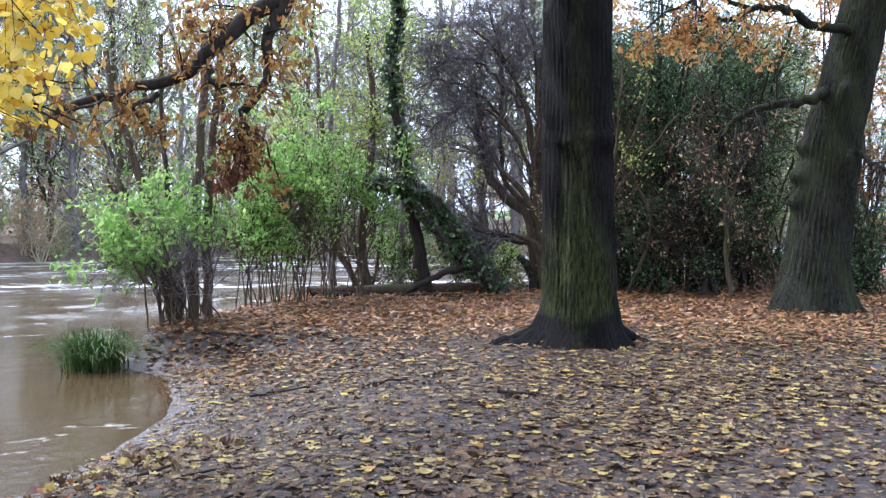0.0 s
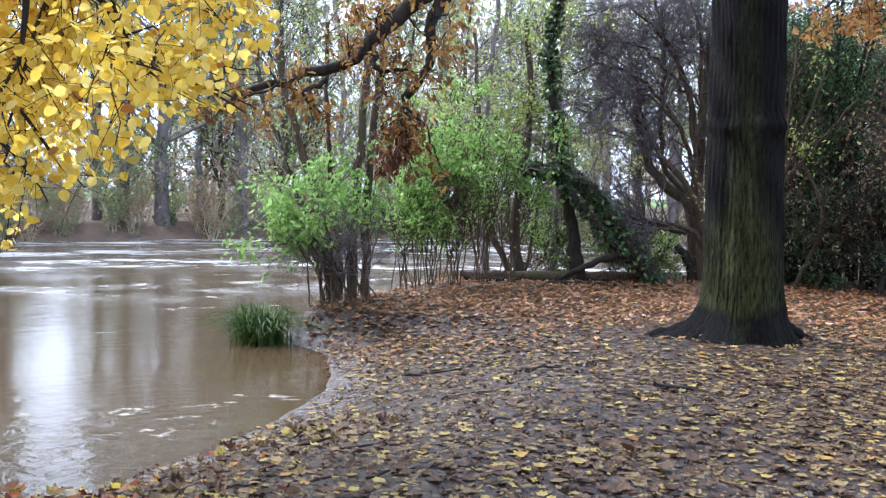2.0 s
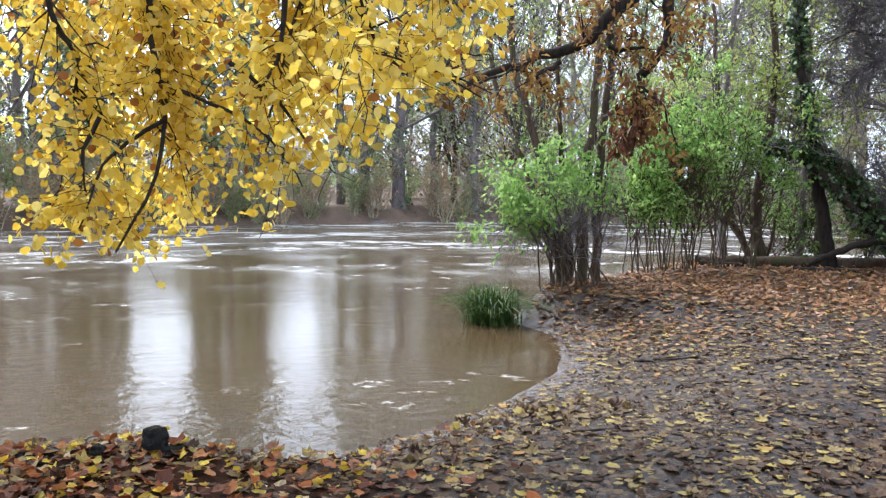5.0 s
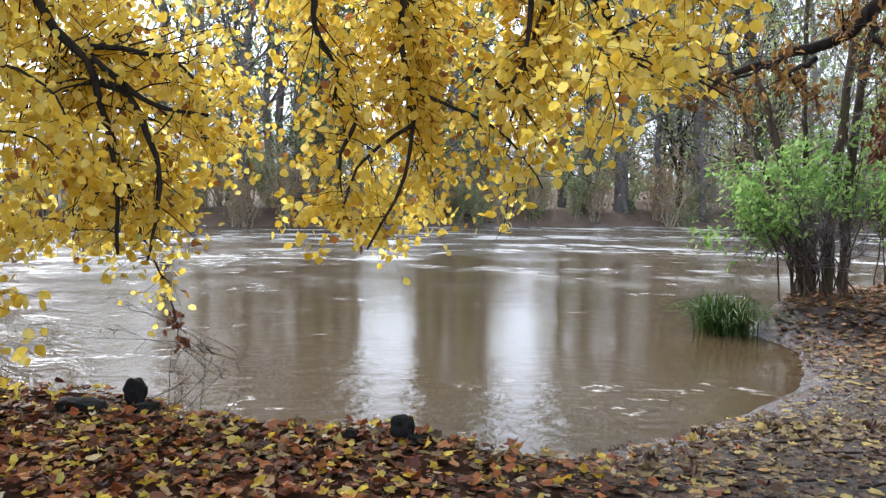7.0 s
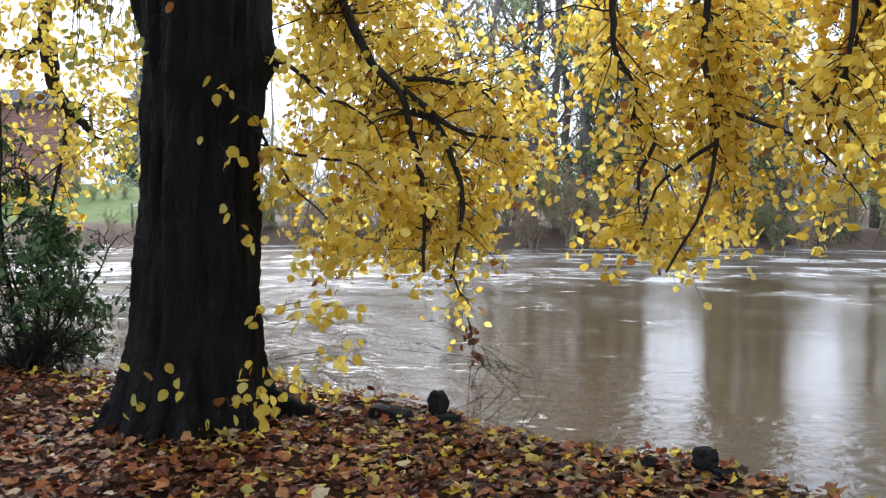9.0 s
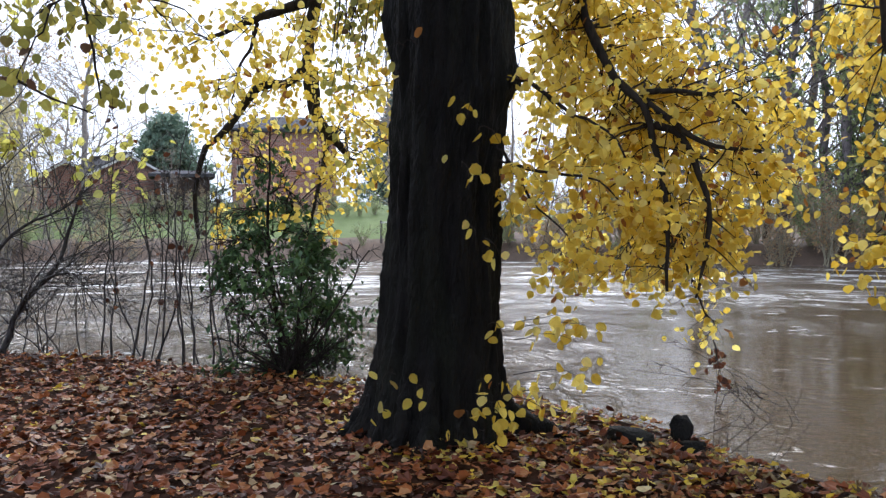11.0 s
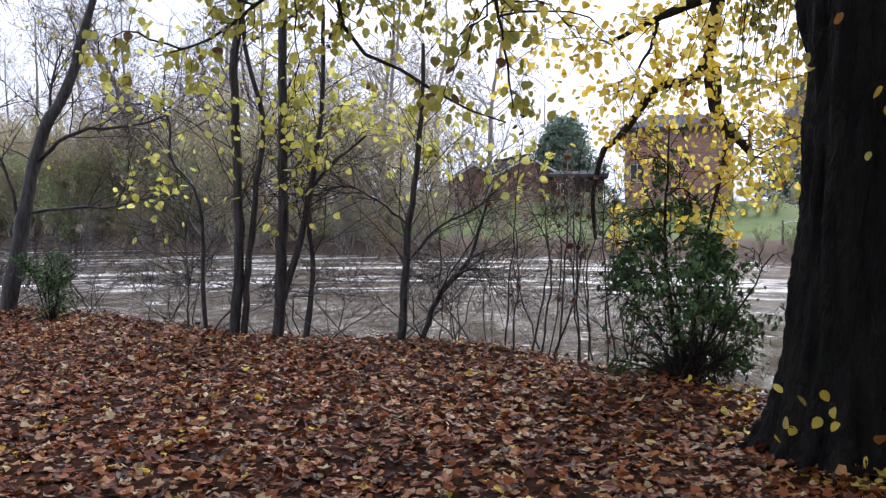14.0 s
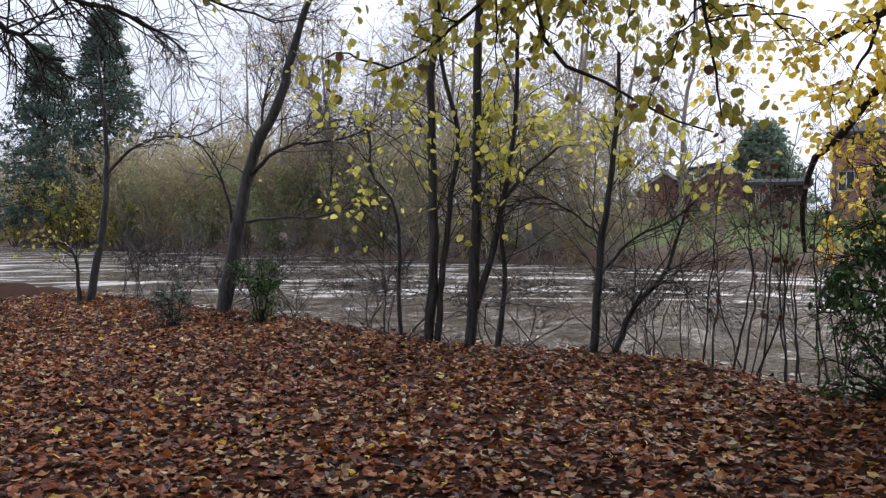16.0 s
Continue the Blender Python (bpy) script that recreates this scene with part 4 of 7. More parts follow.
ROOT = (-6.17, 1.83, 4.1)
BOUGHS = [
    line([ROOT, (-5.34, 2.52, 4.4)] + [(-6.68, 2.91, 3.14), (-6.55, 3.00, 2.84), (-6.43, 3.07, 2.61), (-6.29, 3.18, 2.47), (-6.17, 3.24, 2.09), (-6.07, 3.27, 1.76), (-6.00, 3.25, 1.01)], 34, 0.096, 0.011, 0.004, 0.7),
    line([(-6.36, 3.22, 2.48), (-6.13, 3.29, 2.33), (-5.86, 3.47, 2.10), (-5.52, 3.71, 2.02)], 14, 0.030, 0.009, 0.004),
    line([(-6.34, 3.24, 2.53), (-6.06, 3.44, 2.50), (-5.73, 3.64, 2.37), (-5.50, 3.72, 2.12)], 14, 0.022, 0.006, 0.004),
    line([(-6.23, 3.28, 2.26), (-6.07, 3.37, 2.19), (-5.90, 3.45, 1.89), (-5.79, 3.47, 1.59), (-5.77, 3.35, 0.97)], 18, 0.030, 0.009, 0.004),
    line([ROOT, (-4.72, 2.91, 4.6)] + [(-4.69, 4.89, 3.30), (-4.61, 4.79, 2.52), (-4.47, 4.76, 2.06), (-4.43, 4.67, 1.75), (-4.41, 4.52, 1.45), (-4.50, 4.30, 1.07)], 34, 0.080, 0.008, 0.004, 0.7),
    line([(-4.54, 4.72, 2.26), (-4.14, 4.86, 2.08), (-3.76, 4.94, 1.88), (-3.46, 4.98, 1.52)], 16, 0.016, 0.004, 0.004),
    line([(-4.44, 4.72, 1.97), (-4.63, 4.36, 1.67), (-4.66, 4.16, 1.23)], 14, 0.016, 0.004, 0.004),
    line([(-4.72, 2.91, 4.5), (-3.70, 3.52, 3.9)] + [(-3.63, 5.35, 3.03), (-3.72, 5.28, 2.71), (-3.83, 5.21, 2.21), (-3.91, 5.15, 1.89)], 18, 0.040, 0.007, 0.004),
    line([(-5.06, 4.31, 3.04), (-5.04, 4.32, 2.66), (-4.95, 4.45, 2.34), (-4.98, 4.42, 2.12)], 12, 0.027, 0.007, 0.004),
    line([(-4.66, 4.35, 1.97), (-4.74, 4.27, 1.71), (-4.73, 4.28, 1.45)], 10, 0.016, 0.005, 0.004),
    line([(-4.52, 3.11, 4.6), (-3.28, 3.83, 3.8)] + [(-3.21, 5.04, 2.91), (-2.95, 5.31, 2.41), (-2.67, 5.57, 2.29), (-2.46, 5.74, 2.14)], 20, 0.039, 0.005, 0.004),
    line([(-3.19, 4.88, 2.91), (-3.02, 5.12, 2.59), (-2.99, 5.24, 2.36), (-2.61, 5.58, 2.28), (-2.40, 5.80, 2.18)], 16, 0.018, 0.004, 0.004),
    line([(-3.40, 4.73, 2.90), (-3.46, 4.69, 2.33), (-3.57, 4.61, 2.08)], 10, 0.021, 0.007, 0.004),
    line([(-2.98, 4.84, 2.94), (-2.94, 4.96, 2.58), (-2.86, 5.07, 2.36), (-2.71, 5.24, 2.28), (-2.54, 5.41, 2.31)], 14, 0.018, 0.004, 0.004),
    line([(-3.77, 4.60, 2.32), (-3.56, 4.84, 2.08), (-3.44, 4.99, 1.82), (-3.30, 5.14, 1.60)], 14, 0.016, 0.004, 0.004),
    line([(-6.28, 1.33, 4.6), (-8.4, 1.5, 4.7)] + [(-10.14, 1.31, 4.33), (-10.21, 1.31, 4.1), (-10.32, 1.2, 3.67), (-10.38, 1.19, 3.34), (-10.43, 1.07, 3.16), (-10.47, 0.84, 3.07), (-10.48, 0.71, 3.1), (-10.49, 0.63, 3.03), (-10.56, 0.32, 2.61), (-10.6, 0.01, 2.26), (-10.62, -0.05, 1.98), (-10.62, -0.07, 1.79), (-10.62, -0.04, 1.32)], 44, 0.10, 0.014, 0.006, 0.8),
    line([(-10.39, 1.21, 3.29), (-10.43, 1.26, 2.97), (-10.45, 1.29, 2.78), (-10.46, 1.43, 2.54), (-10.44, 1.59, 2.38), (-10.44, 1.69, 2.21)], 22, 0.065, 0.02, 0.005),
    line([(-10.21, 1.32, 4.07), (-10.28, 1.02, 3.95), (-10.36, 0.6, 3.79), (-10.4, 0.32, 3.66), (-10.43, 0.11, 3.56)], 16, 0.05, 0.012, 0.006),
    line([(-10.36, 0.64, 3.76), (-10.41, 0.58, 3.54), (-10.47, 0.45, 3.29), (-10.53, 0.35, 2.9)], 14, 0.022, 0.008, 0.006),
    line([(-10.46, 1.43, 2.54), (-10.49, 1.38, 2.18), (-10.52, 1.28, 1.71), (-10.53, 1.22, 1.38), (-10.52, 1.21, 1.1)], 16, 0.03, 0.010, 0.005),
    line([(-6.18, 1.23, 4.6), (-5.18, -0.07, 4.0)] + [(-6.03, -1.88, 3.24), (-6.02, -1.72, 2.74), (-6.03, -1.39, 2.58), (-6.03, -1.08, 2.37), (-6.03, -0.71, 2.22)], 22, 0.042, 0.005, 0.004),
    line([(-5.98, -2.04, 3.32), (-5.87, -2.38, 3.01), (-5.75, -2.68, 2.76), (-5.62, -2.98, 2.64)], 14, 0.017, 0.004, 0.004),
    line([(-5.89, -0.80, 3.20), (-5.91, -0.71, 2.70), (-5.92, -0.65, 2.26)], 10, 0.014, 0.004, 0.004),
    line([(-5.96, 2.07, 2.55), (-5.67, 2.30, 2.28), (-5.36, 2.48, 2.07), (-5.14, 2.53, 1.71)], 14, 0.015, 0.003, 0.004),
    line([(-6.00, 1.97, 1.95), (-5.71, 2.19, 1.86), (-5.45, 2.36, 1.82), (-5.16, 2.50, 1.59)], 14, 0.013, 0.003, 0.004),
    line([(-6.00, 1.95, 2.03), (-5.82, 2.14, 1.63), (-5.64, 2.28, 1.44), (-5.51, 2.30, 1.18)], 12, 0.010, 0.003, 0.004)]
limb_parts("branch", [(p, r * (1.6 if 15 <= i <= 17 else 1.1)) for i, (p, r) in enumerate(BOUGHS)], M_TWIG, lime, 7)
WISP = line([(-6.30, 3.40, 1.9), (-6.67, 3.8, 1.28), (-7.08, 4.23, 0.81), (-7.55, 4.7, 0.37), (-8.07, 5.1, -0.01), (-8.53, 5.41, -0.29)], 24, 0.014, 0.005, 0.01)


ALONG = np.concatenate([p[0] for p, _ in BOUGHS])


def sprays(n, az, far, top, thin):
    """Sprays between two bearings round the clearing, each arching out from a bough."""
    P, R = [], []
    for _ in range(n):
        a, h = radians(rng.uniform(*az)), rng.uniform(*far)
        x, y = HUB[0] - math.sin(a) * h, HUB[1] + math.cos(a) * h
        z1 = float(skirt_z(np.array([[x, y, 0]]))[0])
        z0 = rng.uniform(*top)
        z1 = z1 + (z0 - z1) * rng.uniform(0, 1)**thin * 0.85
        d = np.linalg.norm(ALONG - np.array([x, y, z1 + 0.4]), axis=1) + rng.uniform(0, 0.5, len(ALONG)) + 4 * (ALONG[:, 2] < z1 - 0.1)
        near_by = ALONG[int(np.argmin(d))]
        if d.min() < 2.6:
            s0 = near_by
            mid = (s0 + np.array([x, y, z1])) / 2 + np.array([*rng.normal(0, 0.08, 2), 0.16 * np.linalg.norm(s0 - np.array([x, y, z1]))])
        else:
            out = rng.normal(0, 0.6, 2)
            s0, mid = (x - out[0], y - out[1], z0), (x - out[0] * 0.3, y - out[1] * 0.3, z0 * 0.6 + z1 * 0.4)
        g = line([tuple(s0), tuple(mid), (x, y, z1)], 9, 0.008, 0.003, 0.02)
        P.append(g[0])
        R.append(g[1])
    return np.concatenate(P), np.concatenate(R)


SPRAY = join(sprays(9, (63.5, 67.0), (6.8, 8.4), (3.2, 4.5), 0.35), sprays(12, (30, 35), (6.5, 7.4), (3.2, 4.2), 0.4), sprays(14, (56, 68), (7.4, 9.0), (3.2, 4.3), 0.35), sprays(18, (38, 47), (6.3, 7.4), (2.8, 3.9), 0.5), sprays(135, (30, 68), (6.9, 9.0), (3.2, 4.3), 1.1), sprays(5, (62, 70), (7.0, 8.8), (3.2, 4.4), 0.9), sprays(22, (17, 30), (4.6, 6.6), (2.9, 3.7), 0.75), sprays(26, (77, 90), (7.0, 10.5), (3.0, 4.6), 0.8))
SIDE = join(sprays(3, (84, 97), (6.2, 7.4), (2.8, 4.2), 0.6), sprays(15, (79, 96), (9.2, 11.5), (2.6, 5.6), 0.6))
NEAR_SIDE = join(sprays(16, (77.6, 81.5), (7.0, 8.6), (2.9, 4.6), 0.9), sprays(16, (76.4, 81.0), (7.2, 8.8), (3.6, 4.8), 0.35))
THIN = join(sprays(15, (93, 128), (5.2, 7.2), (3.1, 4.4), 0.55), sprays(15, (95, 110), (5.2, 6.8), (3.0, 4.1), 0.5))
twigs = join(spawn(SPRAY, 6, (0.33, 0.75), (30, 80), (0.1, 1), 5, -0.05, 0.18, 0.6, rmin=0.002), *[spawn(g, 13, (0.33, 0.8), (30, 80), (0.25, 1), 5, -0.05, 0.18, 0.4, 0.008, 0.002) for g in BOUGHS[:15]])
twigs_left = join(spawn(SIDE, 6, (0.3, 0.8), (30, 80), (0.1, 1), 5, -0.05, 0.18, 0.6, rmin=0.002), *[spawn(g, 6, (0.4, 1.1), (30, 80), (0.35, 1), 5, -0.04, 0.18, 0.4, 0.009, 0.002) for g in BOUGHS[15:20]])
twigs_thin = join(spawn(THIN, 5, (0.24, 0.55), (30, 80), (0.1, 1), 5, -0.05, 0.18, 0.6), *[spawn(g, 12, (0.24, 0.6), (30, 80), (0.3, 1), 5, -0.05, 0.18, 0.4, 0.006) for g in BOUGHS[20:23]])
twigs_far = join(*[spawn(g, 16, (0.25, 0.6), (30, 80), (0.0, 1), 5, -0.05, 0.18, 0.4, 0.006) for g in BOUGHS[23:]])
near_twigs = spawn(NEAR_SIDE, 5, (0.2, 0.5), (30, 80), (0.1, 1), 5, -0.05, 0.18, 0.6, rmin=0.002)
wisp_leafy = spawn((WISP[0][:, :15], WISP[1][:, :15]), 26, (0.25, 0.8), (30, 80), (0.1, 1), 5, -0.06, 0.2, 0.6)
wisp_twigs = spawn((WISP[0][:, 15:], WISP[1][:, 15:]), 10, (0.12, 0.35), (30, 80), (0.1, 1), 4, -0.05, 0.2, 0.6)
twig_part([SPRAY, SIDE, NEAR_SIDE, near_twigs, THIN, twigs, twigs_left, twigs_thin, twigs_far, WISP, wisp_leafy, wisp_twigs], M_TWIG, lime)
LS, LS_THIN = (0.050, 0.084), (0.048, 0.082)
leaf_part("foliage", [leaf_on(twigs, 10, LS, HEART, 0.5, flat=0.3, keep=above_skirt, spread=0.045), leaf_on(SPRAY, 17, LS, HEART, 0.5, flat=0.15, keep=above_skirt, spread=0.05), leaf_on(twigs_far, 15, LS, HEART, 0.5, flat=0.15, spread=0.04), leaf_on(wisp_leafy, 5, LS, HEART, 0.6, spread=0.05)], M_YELLOW, lime, "drooping bright yellow heart-shaped leaves")
leaf_part("foliage", [leaf_on(SIDE, 7, LS, HEART, 0.75, keep=above_skirt, spread=0.06), leaf_on(twigs_left, 7, LS, HEART, 0.75, keep=above_skirt, spread=0.05)], M_YELLOW, lime, "thin yellow leaves on hanging branches")
leaf_part("foliage", [leaf_on(twigs_thin, 6, LS_THIN, HEART, 0.8, keep=above_skirt, spread=0.04), leaf_on(THIN, 9, LS_THIN, HEART, 0.8, keep=above_skirt, spread=0.05), leaf_on(near_twigs, 5, LS, HEART, 0.8, keep=above_skirt, spread=0.05)], M_YELGREEN, lime, "sparse yellow-green hanging leaves")
leaf_part("foliage", [leaf_on(wisp_twigs, 3, (0.05, 0.08), HEART, 1.0)], M_RUST, lime, "withered brown leaves at the tip")
# leaf clumps above the view, added to shade the trunk's foot and bank
leaf_part("crown", [crown((-6.7, -0.4, 7.8), 5.4, 14000, (0.17, 0.25), OVAL, 0.5, 0.1, 5.2), crown((-5.2, 3.2, 7.6), 4.2, 7000, (0.17, 0.25), OVAL, 0.5, 0.1, 5.4), crown((-10.4, 2.4, 8.4), 4.4, 9000, (0.17, 0.25), OVAL, 0.5, 0.1, 6.0)], M_YELGREEN, lime, "unseen upper crown of yellow leaves, added to shade the bank")
# shoots from the foot and the bole


def bole_shoots():
    for z, a, n in ((2.72, 296, 4), (2.72, 310, 2), (2.3, 358, 5), (2.15, 8, 4), (1.9, 352, 4), (1.88, 358, 3), (1.5, 356, 3), (1.4, 12, 4), (0.85, 15, 4), (0.5, 5, 6), (0.45, 20, 6), (0.3, 10, 5), (0.35, 30, 6), (0.45, 318, 4), (0.5, 290, 2), (0.25, 288, 3), (0.30, 352, 6), (0.18, 0, 5), (0.35, 10, 5), (0.15, 340, 4)):
        r = 0.42 + 0.5 * math.exp(-z / 0.4) * 0.5
        p0 = np.array([-6.20 + r * math.cos(radians(a)), 1.64 + r * math.sin(radians(a)), z])
        out = np.array([math.cos(radians(a)), math.sin(radians(a)), 0])
        yield line([p0, p0 + out * 0.08 + np.array([0, 0, 0.02]), p0 + out * 0.14 + np.array([0.02, rng.normal(0, 0.08), -0.12])], 6, 0.004, 0.0015, 0.01), n


shoots = list(bole_shoots())
side_shoot = [line([(-6.01, 2.03, z), (-5.75, 2.1 + 0.5 * l, z + 0.06), (-5.7, 2.1 + l, z - 0.04)], 7, 0.004, 0.0015, 0.006) for z, l in ((0.82, 0.42), (0.78, 0.55), (0.70, 0.34), (0.45, 0.4), (0.32, 0.3))]
twig_part([s for s, _ in shoots] + side_shoot, M_TWIG, lime, 4, "shoot")
leaf_part("shoot_leaves", [leaf_on(s, n, (0.06, 0.092), HEART, 0.7, spread=0.05) for s, n in shoots] + [leaf_on(s, 11, (0.065, 0.095), HEART, 0.7, spread=0.05) for s in side_shoot], M_YELLOW, lime, "yellow leaves sprouting from the trunk")


# ---- shrubs and saplings ----
def rooted(pts):
    pts = [tuple(p) for p in pts]
    pts[0] = (pts[0][0], pts[0][1], ground_z(pts[0][0], pts[0][1]) - 0.06)
    return pts


def woody(name, label, category, stems, bark_mat, leaf=None, leaf_label="", n1=8, len1=(0.4, 1.2), n2=4, len2=(0.2, 0.5), leaves=4, size=(0.05, 0.09), shape=OVAL, lift=0.06, droop=0.4, keep=None,
          twig_mat=None, group="", angle=(25, 70), u1=(0.25, 1), rmax=0.014, sides=7, leaf_spread=0.04, parts=True, wander=0.16):
    """A sapling, shrub or small tree from its stems: stems, side twigs and leaves."""
    base = stems[0][0][0, 0]
    far = math.hypot(base[0], base[1])
    ob = thing(name, (base[0], base[1], base[2] + 0.06), label, category, group)
    if parts:
        limb_parts("stem", stems, bark_mat, ob, sides)
    else:
        v, f = tubes(stems, sides)
        hang("stem_cluster", mesh_np("stem_cluster", v, f, bark_mat, True), ob)
    t1 = join(*[spawn(s, n1, len1, angle, u1, 5, lift, wander, 0.45, rmax, 0.0006 * far) for s in stems])
    groups = [t1]
    last = t1
    if n2:
        t2 = spawn(t1, n2, len2, (25, 70), (0.2, 1), 4, lift * 0.6, 0.18, 0.6, 9, 0.0004 * far)
        groups.append(t2)
        last = t2
    twig_part(groups, twig_mat or bark_mat, ob, 4 if far < 10 else 3)
    if leaf:
        leaf_part("foliage", [leaf_on(g, leaves, size, shape, droop, keep=keep, spread=leaf_spread) for g in groups], leaf, ob, leaf_label)
    return ob


# clump of alder and elder at the point of the spit
woody("alder_clump", "clump of brown alder stems leaning over the water", "tree",
      [line(rooted([(-3.62, 12.50, -0.15), (-3.61, 12.50, 0.55), (-3.59, 12.51, 1.12), (-3.54, 12.52, 1.94), (-3.46, 12.54, 2.99), (-3.41, 12.56, 4.12)]), 20, 0.085, 0.05, 0.01), line(rooted([(-3.46, 12.76, -0.14), (-3.47, 12.76, 0.53), (-3.48, 12.76, 1.11), (-3.44, 12.77, 1.94), (-3.33, 12.80, 3.10), (-3.23, 12.82, 4.34)]), 20, 0.075, 0.045, 0.01),
       line(rooted([(-3.76, 12.25, -0.15), (-3.88, 12.34, 0.56), (-4.06, 12.40, 1.21), (-4.23, 12.47, 1.66), (-4.48, 12.51, 2.42), (-4.72, 12.54, 3.16), (-4.85, 12.61, 3.89)]), 22, 0.07, 0.045, 0.01), line(rooted([(-3.89, 12.32, -0.16), (-4.04, 12.46, 0.55), (-4.30, 12.57, 1.20), (-4.56, 12.67, 1.60), (-4.86, 12.76, 2.36), (-5.17, 12.83, 3.09), (-5.32, 12.96, 3.87)]), 22, 0.06, 0.035, 0.012),
       line(rooted([(-3.85, 12.75, -0.22), (-3.90, 12.73, 0.70), (-4.02, 12.69, 1.78), (-4.08, 12.68, 3.01), (-4.09, 12.67, 4.14)]), 18, 0.05, 0.03, 0.012)],
      M_STEM, M_PALEGREEN, "sparse pale green leaves", 20, (0.5, 1.7), 5, (0.2, 0.7), 3, (0.05, 0.08), OVAL, twig_mat=M_GREYTWIG, u1=(0.4, 1))
woody("elder_bush", "leafy green elder bush with thin arching stems at the water's edge", "shrub",
      [line(rooted([(bx + rng.normal(0.1, 0.16), by + rng.normal(0, 0.16), 0), (bx + dx * 0.25 + rng.normal(0, 0.1), by + dy * 0.3, 0.9), (bx + dx * 0.78, by + dy, h * 0.86)]), 14, 0.014, 0.005, 0.012) for bx, by, dx, dy, h in
       ((-3.77, 11.91, -0.9, -0.3, 1.7), (-3.92, 12.01, -1.2, 0.1, 1.5), (-3.82, 12.21, -0.6, 0.4, 2.2), (-3.62, 12.31, -0.2, -0.3, 2.4), (-3.72, 12.11, -1.1, 0.6, 2.0), (-3.52, 12.51, 0.3, 0.2, 2.5), (-3.92, 11.81, -1.1, -0.4, 1.0), (-3.62, 11.91, -0.3, -0.5, 1.9), (-3.87, 12.11, -1.0, 0.3, 0.8), (-3.52, 12.21, 0.5, -0.2, 2.2), (-3.82, 11.91, -0.7, 0.0, 1.3), (-3.72, 12.01, -0.45, -0.2, 1.2), (-3.62, 12.31, 0.1, -0.2, 1.7), (-3.77, 12.21, -0.9, 0.2, 0.7), (-3.62, 12.11, 0.35, -0.4, 1.5), (-3.67, 12.31, -0.5, 0.3, 1.8), (-3.82, 12.11, -1.2, -0.1, 0.6), (-3.62, 12.01, 0.2, -0.5, 1.0), (-3.52, 12.31, 0.6, 0.1, 1.6), (-3.85, 12.0, -1.4, -0.3, 1.3), (-3.9, 12.1, -1.0, 0.0, 0.9), (-3.8, 11.9, -1.0, -0.6, 0.95), (-3.85, 12.0, -1.3, -0.5, 1.6), (-3.8, 12.1, -1.0, -0.5, 1.5), (-3.75, 12.0, -0.6, -0.6, 1.3), (-3.9, 12.2, -1.0, 0.3, 1.2))],
      M_STEM, M_GREEN, "fresh green leaves", 11, (0.3, 0.9), 5, (0.15, 0.5), 7, (0.075, 0.125), OVAL, keep=lambda p: patchy(p, -0.25) & (p[:, 2] > 1.0 + 0.3 * (p[:, 0] + 4.3) + rng.normal(0, 0.25, len(p))), lift=0.06, twig_mat=M_GREYTWIG)
for bx, by, n, hh in ((-3.2, 14.2, 11, 2.6), (-2.85, 14.7, 12, 3.2), (-2.45, 14.9, 11, 2.9), (-2.05, 15.5, 10, 3.4), (-1.6, 15.9, 9, 3.0)):
    woody("hazel_bush", "hazel bush of thin fanned stems with fresh green leaves above", "shrub",
          [line(rooted([(bx + rng.normal(0, 0.12), by + rng.normal(0, 0.1), 0), (bx + 0.35 * dx, by + rng.normal(0, 0.1), hh * 0.4), (bx + dx, by + rng.normal(0, 0.3), hh * rng.uniform(0.6, 1.0))]), 14, rng.uniform(0.008, 0.015), 0.004, 0.012) for dx in np.linspace(-0.9, 0.9, n) + rng.normal(0, 0.15, n)],
          M_STEM, M_GREEN, "fresh green leaves", 10, (0.3, 0.9), 5, (0.15, 0.45), 6, (0.07, 0.12), OVAL, keep=lambda p: (p[:, 2] > 1.15 + 0.35 * np.sin(p[:, 0] * 3) + rng.normal(0, 0.35, len(p))) & patchy(p, -0.3), lift=0.02, twig_mat=M_STEM, group="hazels on the bank")
woody("bank_tree", "small trees with mossy brown trunks by the water", "tree",
      [line(rooted([(-1.49, 16.93, -0.10), (-1.59, 16.93, 0.73), (-1.59, 16.93, 1.28), (-1.48, 16.94, 2.06), (-1.36, 16.95, 3.48), (-1.47, 16.94, 5.00)]), 18, 0.11, 0.05, 0.015), line(rooted([(-1.58, 16.73, -0.08), (-1.84, 16.70, 0.52), (-2.11, 16.67, 0.96), (-2.27, 16.65, 1.51), (-2.31, 16.64, 2.91), (-2.41, 16.63, 4.73)]), 18, 0.07, 0.03, 0.015),
       line(rooted([(-1.43, 16.94, -0.05), (-1.26, 16.95, 0.73), (-1.15, 16.96, 1.39), (-1.04, 16.97, 2.83)]), 14, 0.03, 0.012, 0.015), line(rooted([(-0.47, 18.49, -0.08), (-0.59, 18.49, 0.77), (-0.71, 18.49, 1.38), (-0.83, 18.48, 2.10)]), 12, 0.12, 0.08, 0.015)],
      M_STEM, M_PALEGREEN, "pale green leaves", 32, (0.6, 2.2), 6, (0.3, 0.8), 11, (0.06, 0.10), OVAL, u1=(0.45, 1), keep=lambda p: (p[:, 2] > 2.2) & patchy(p, 0.1), twig_mat=M_GREYTWIG, lift=-0.02, angle=(40, 90), wander=0.2)
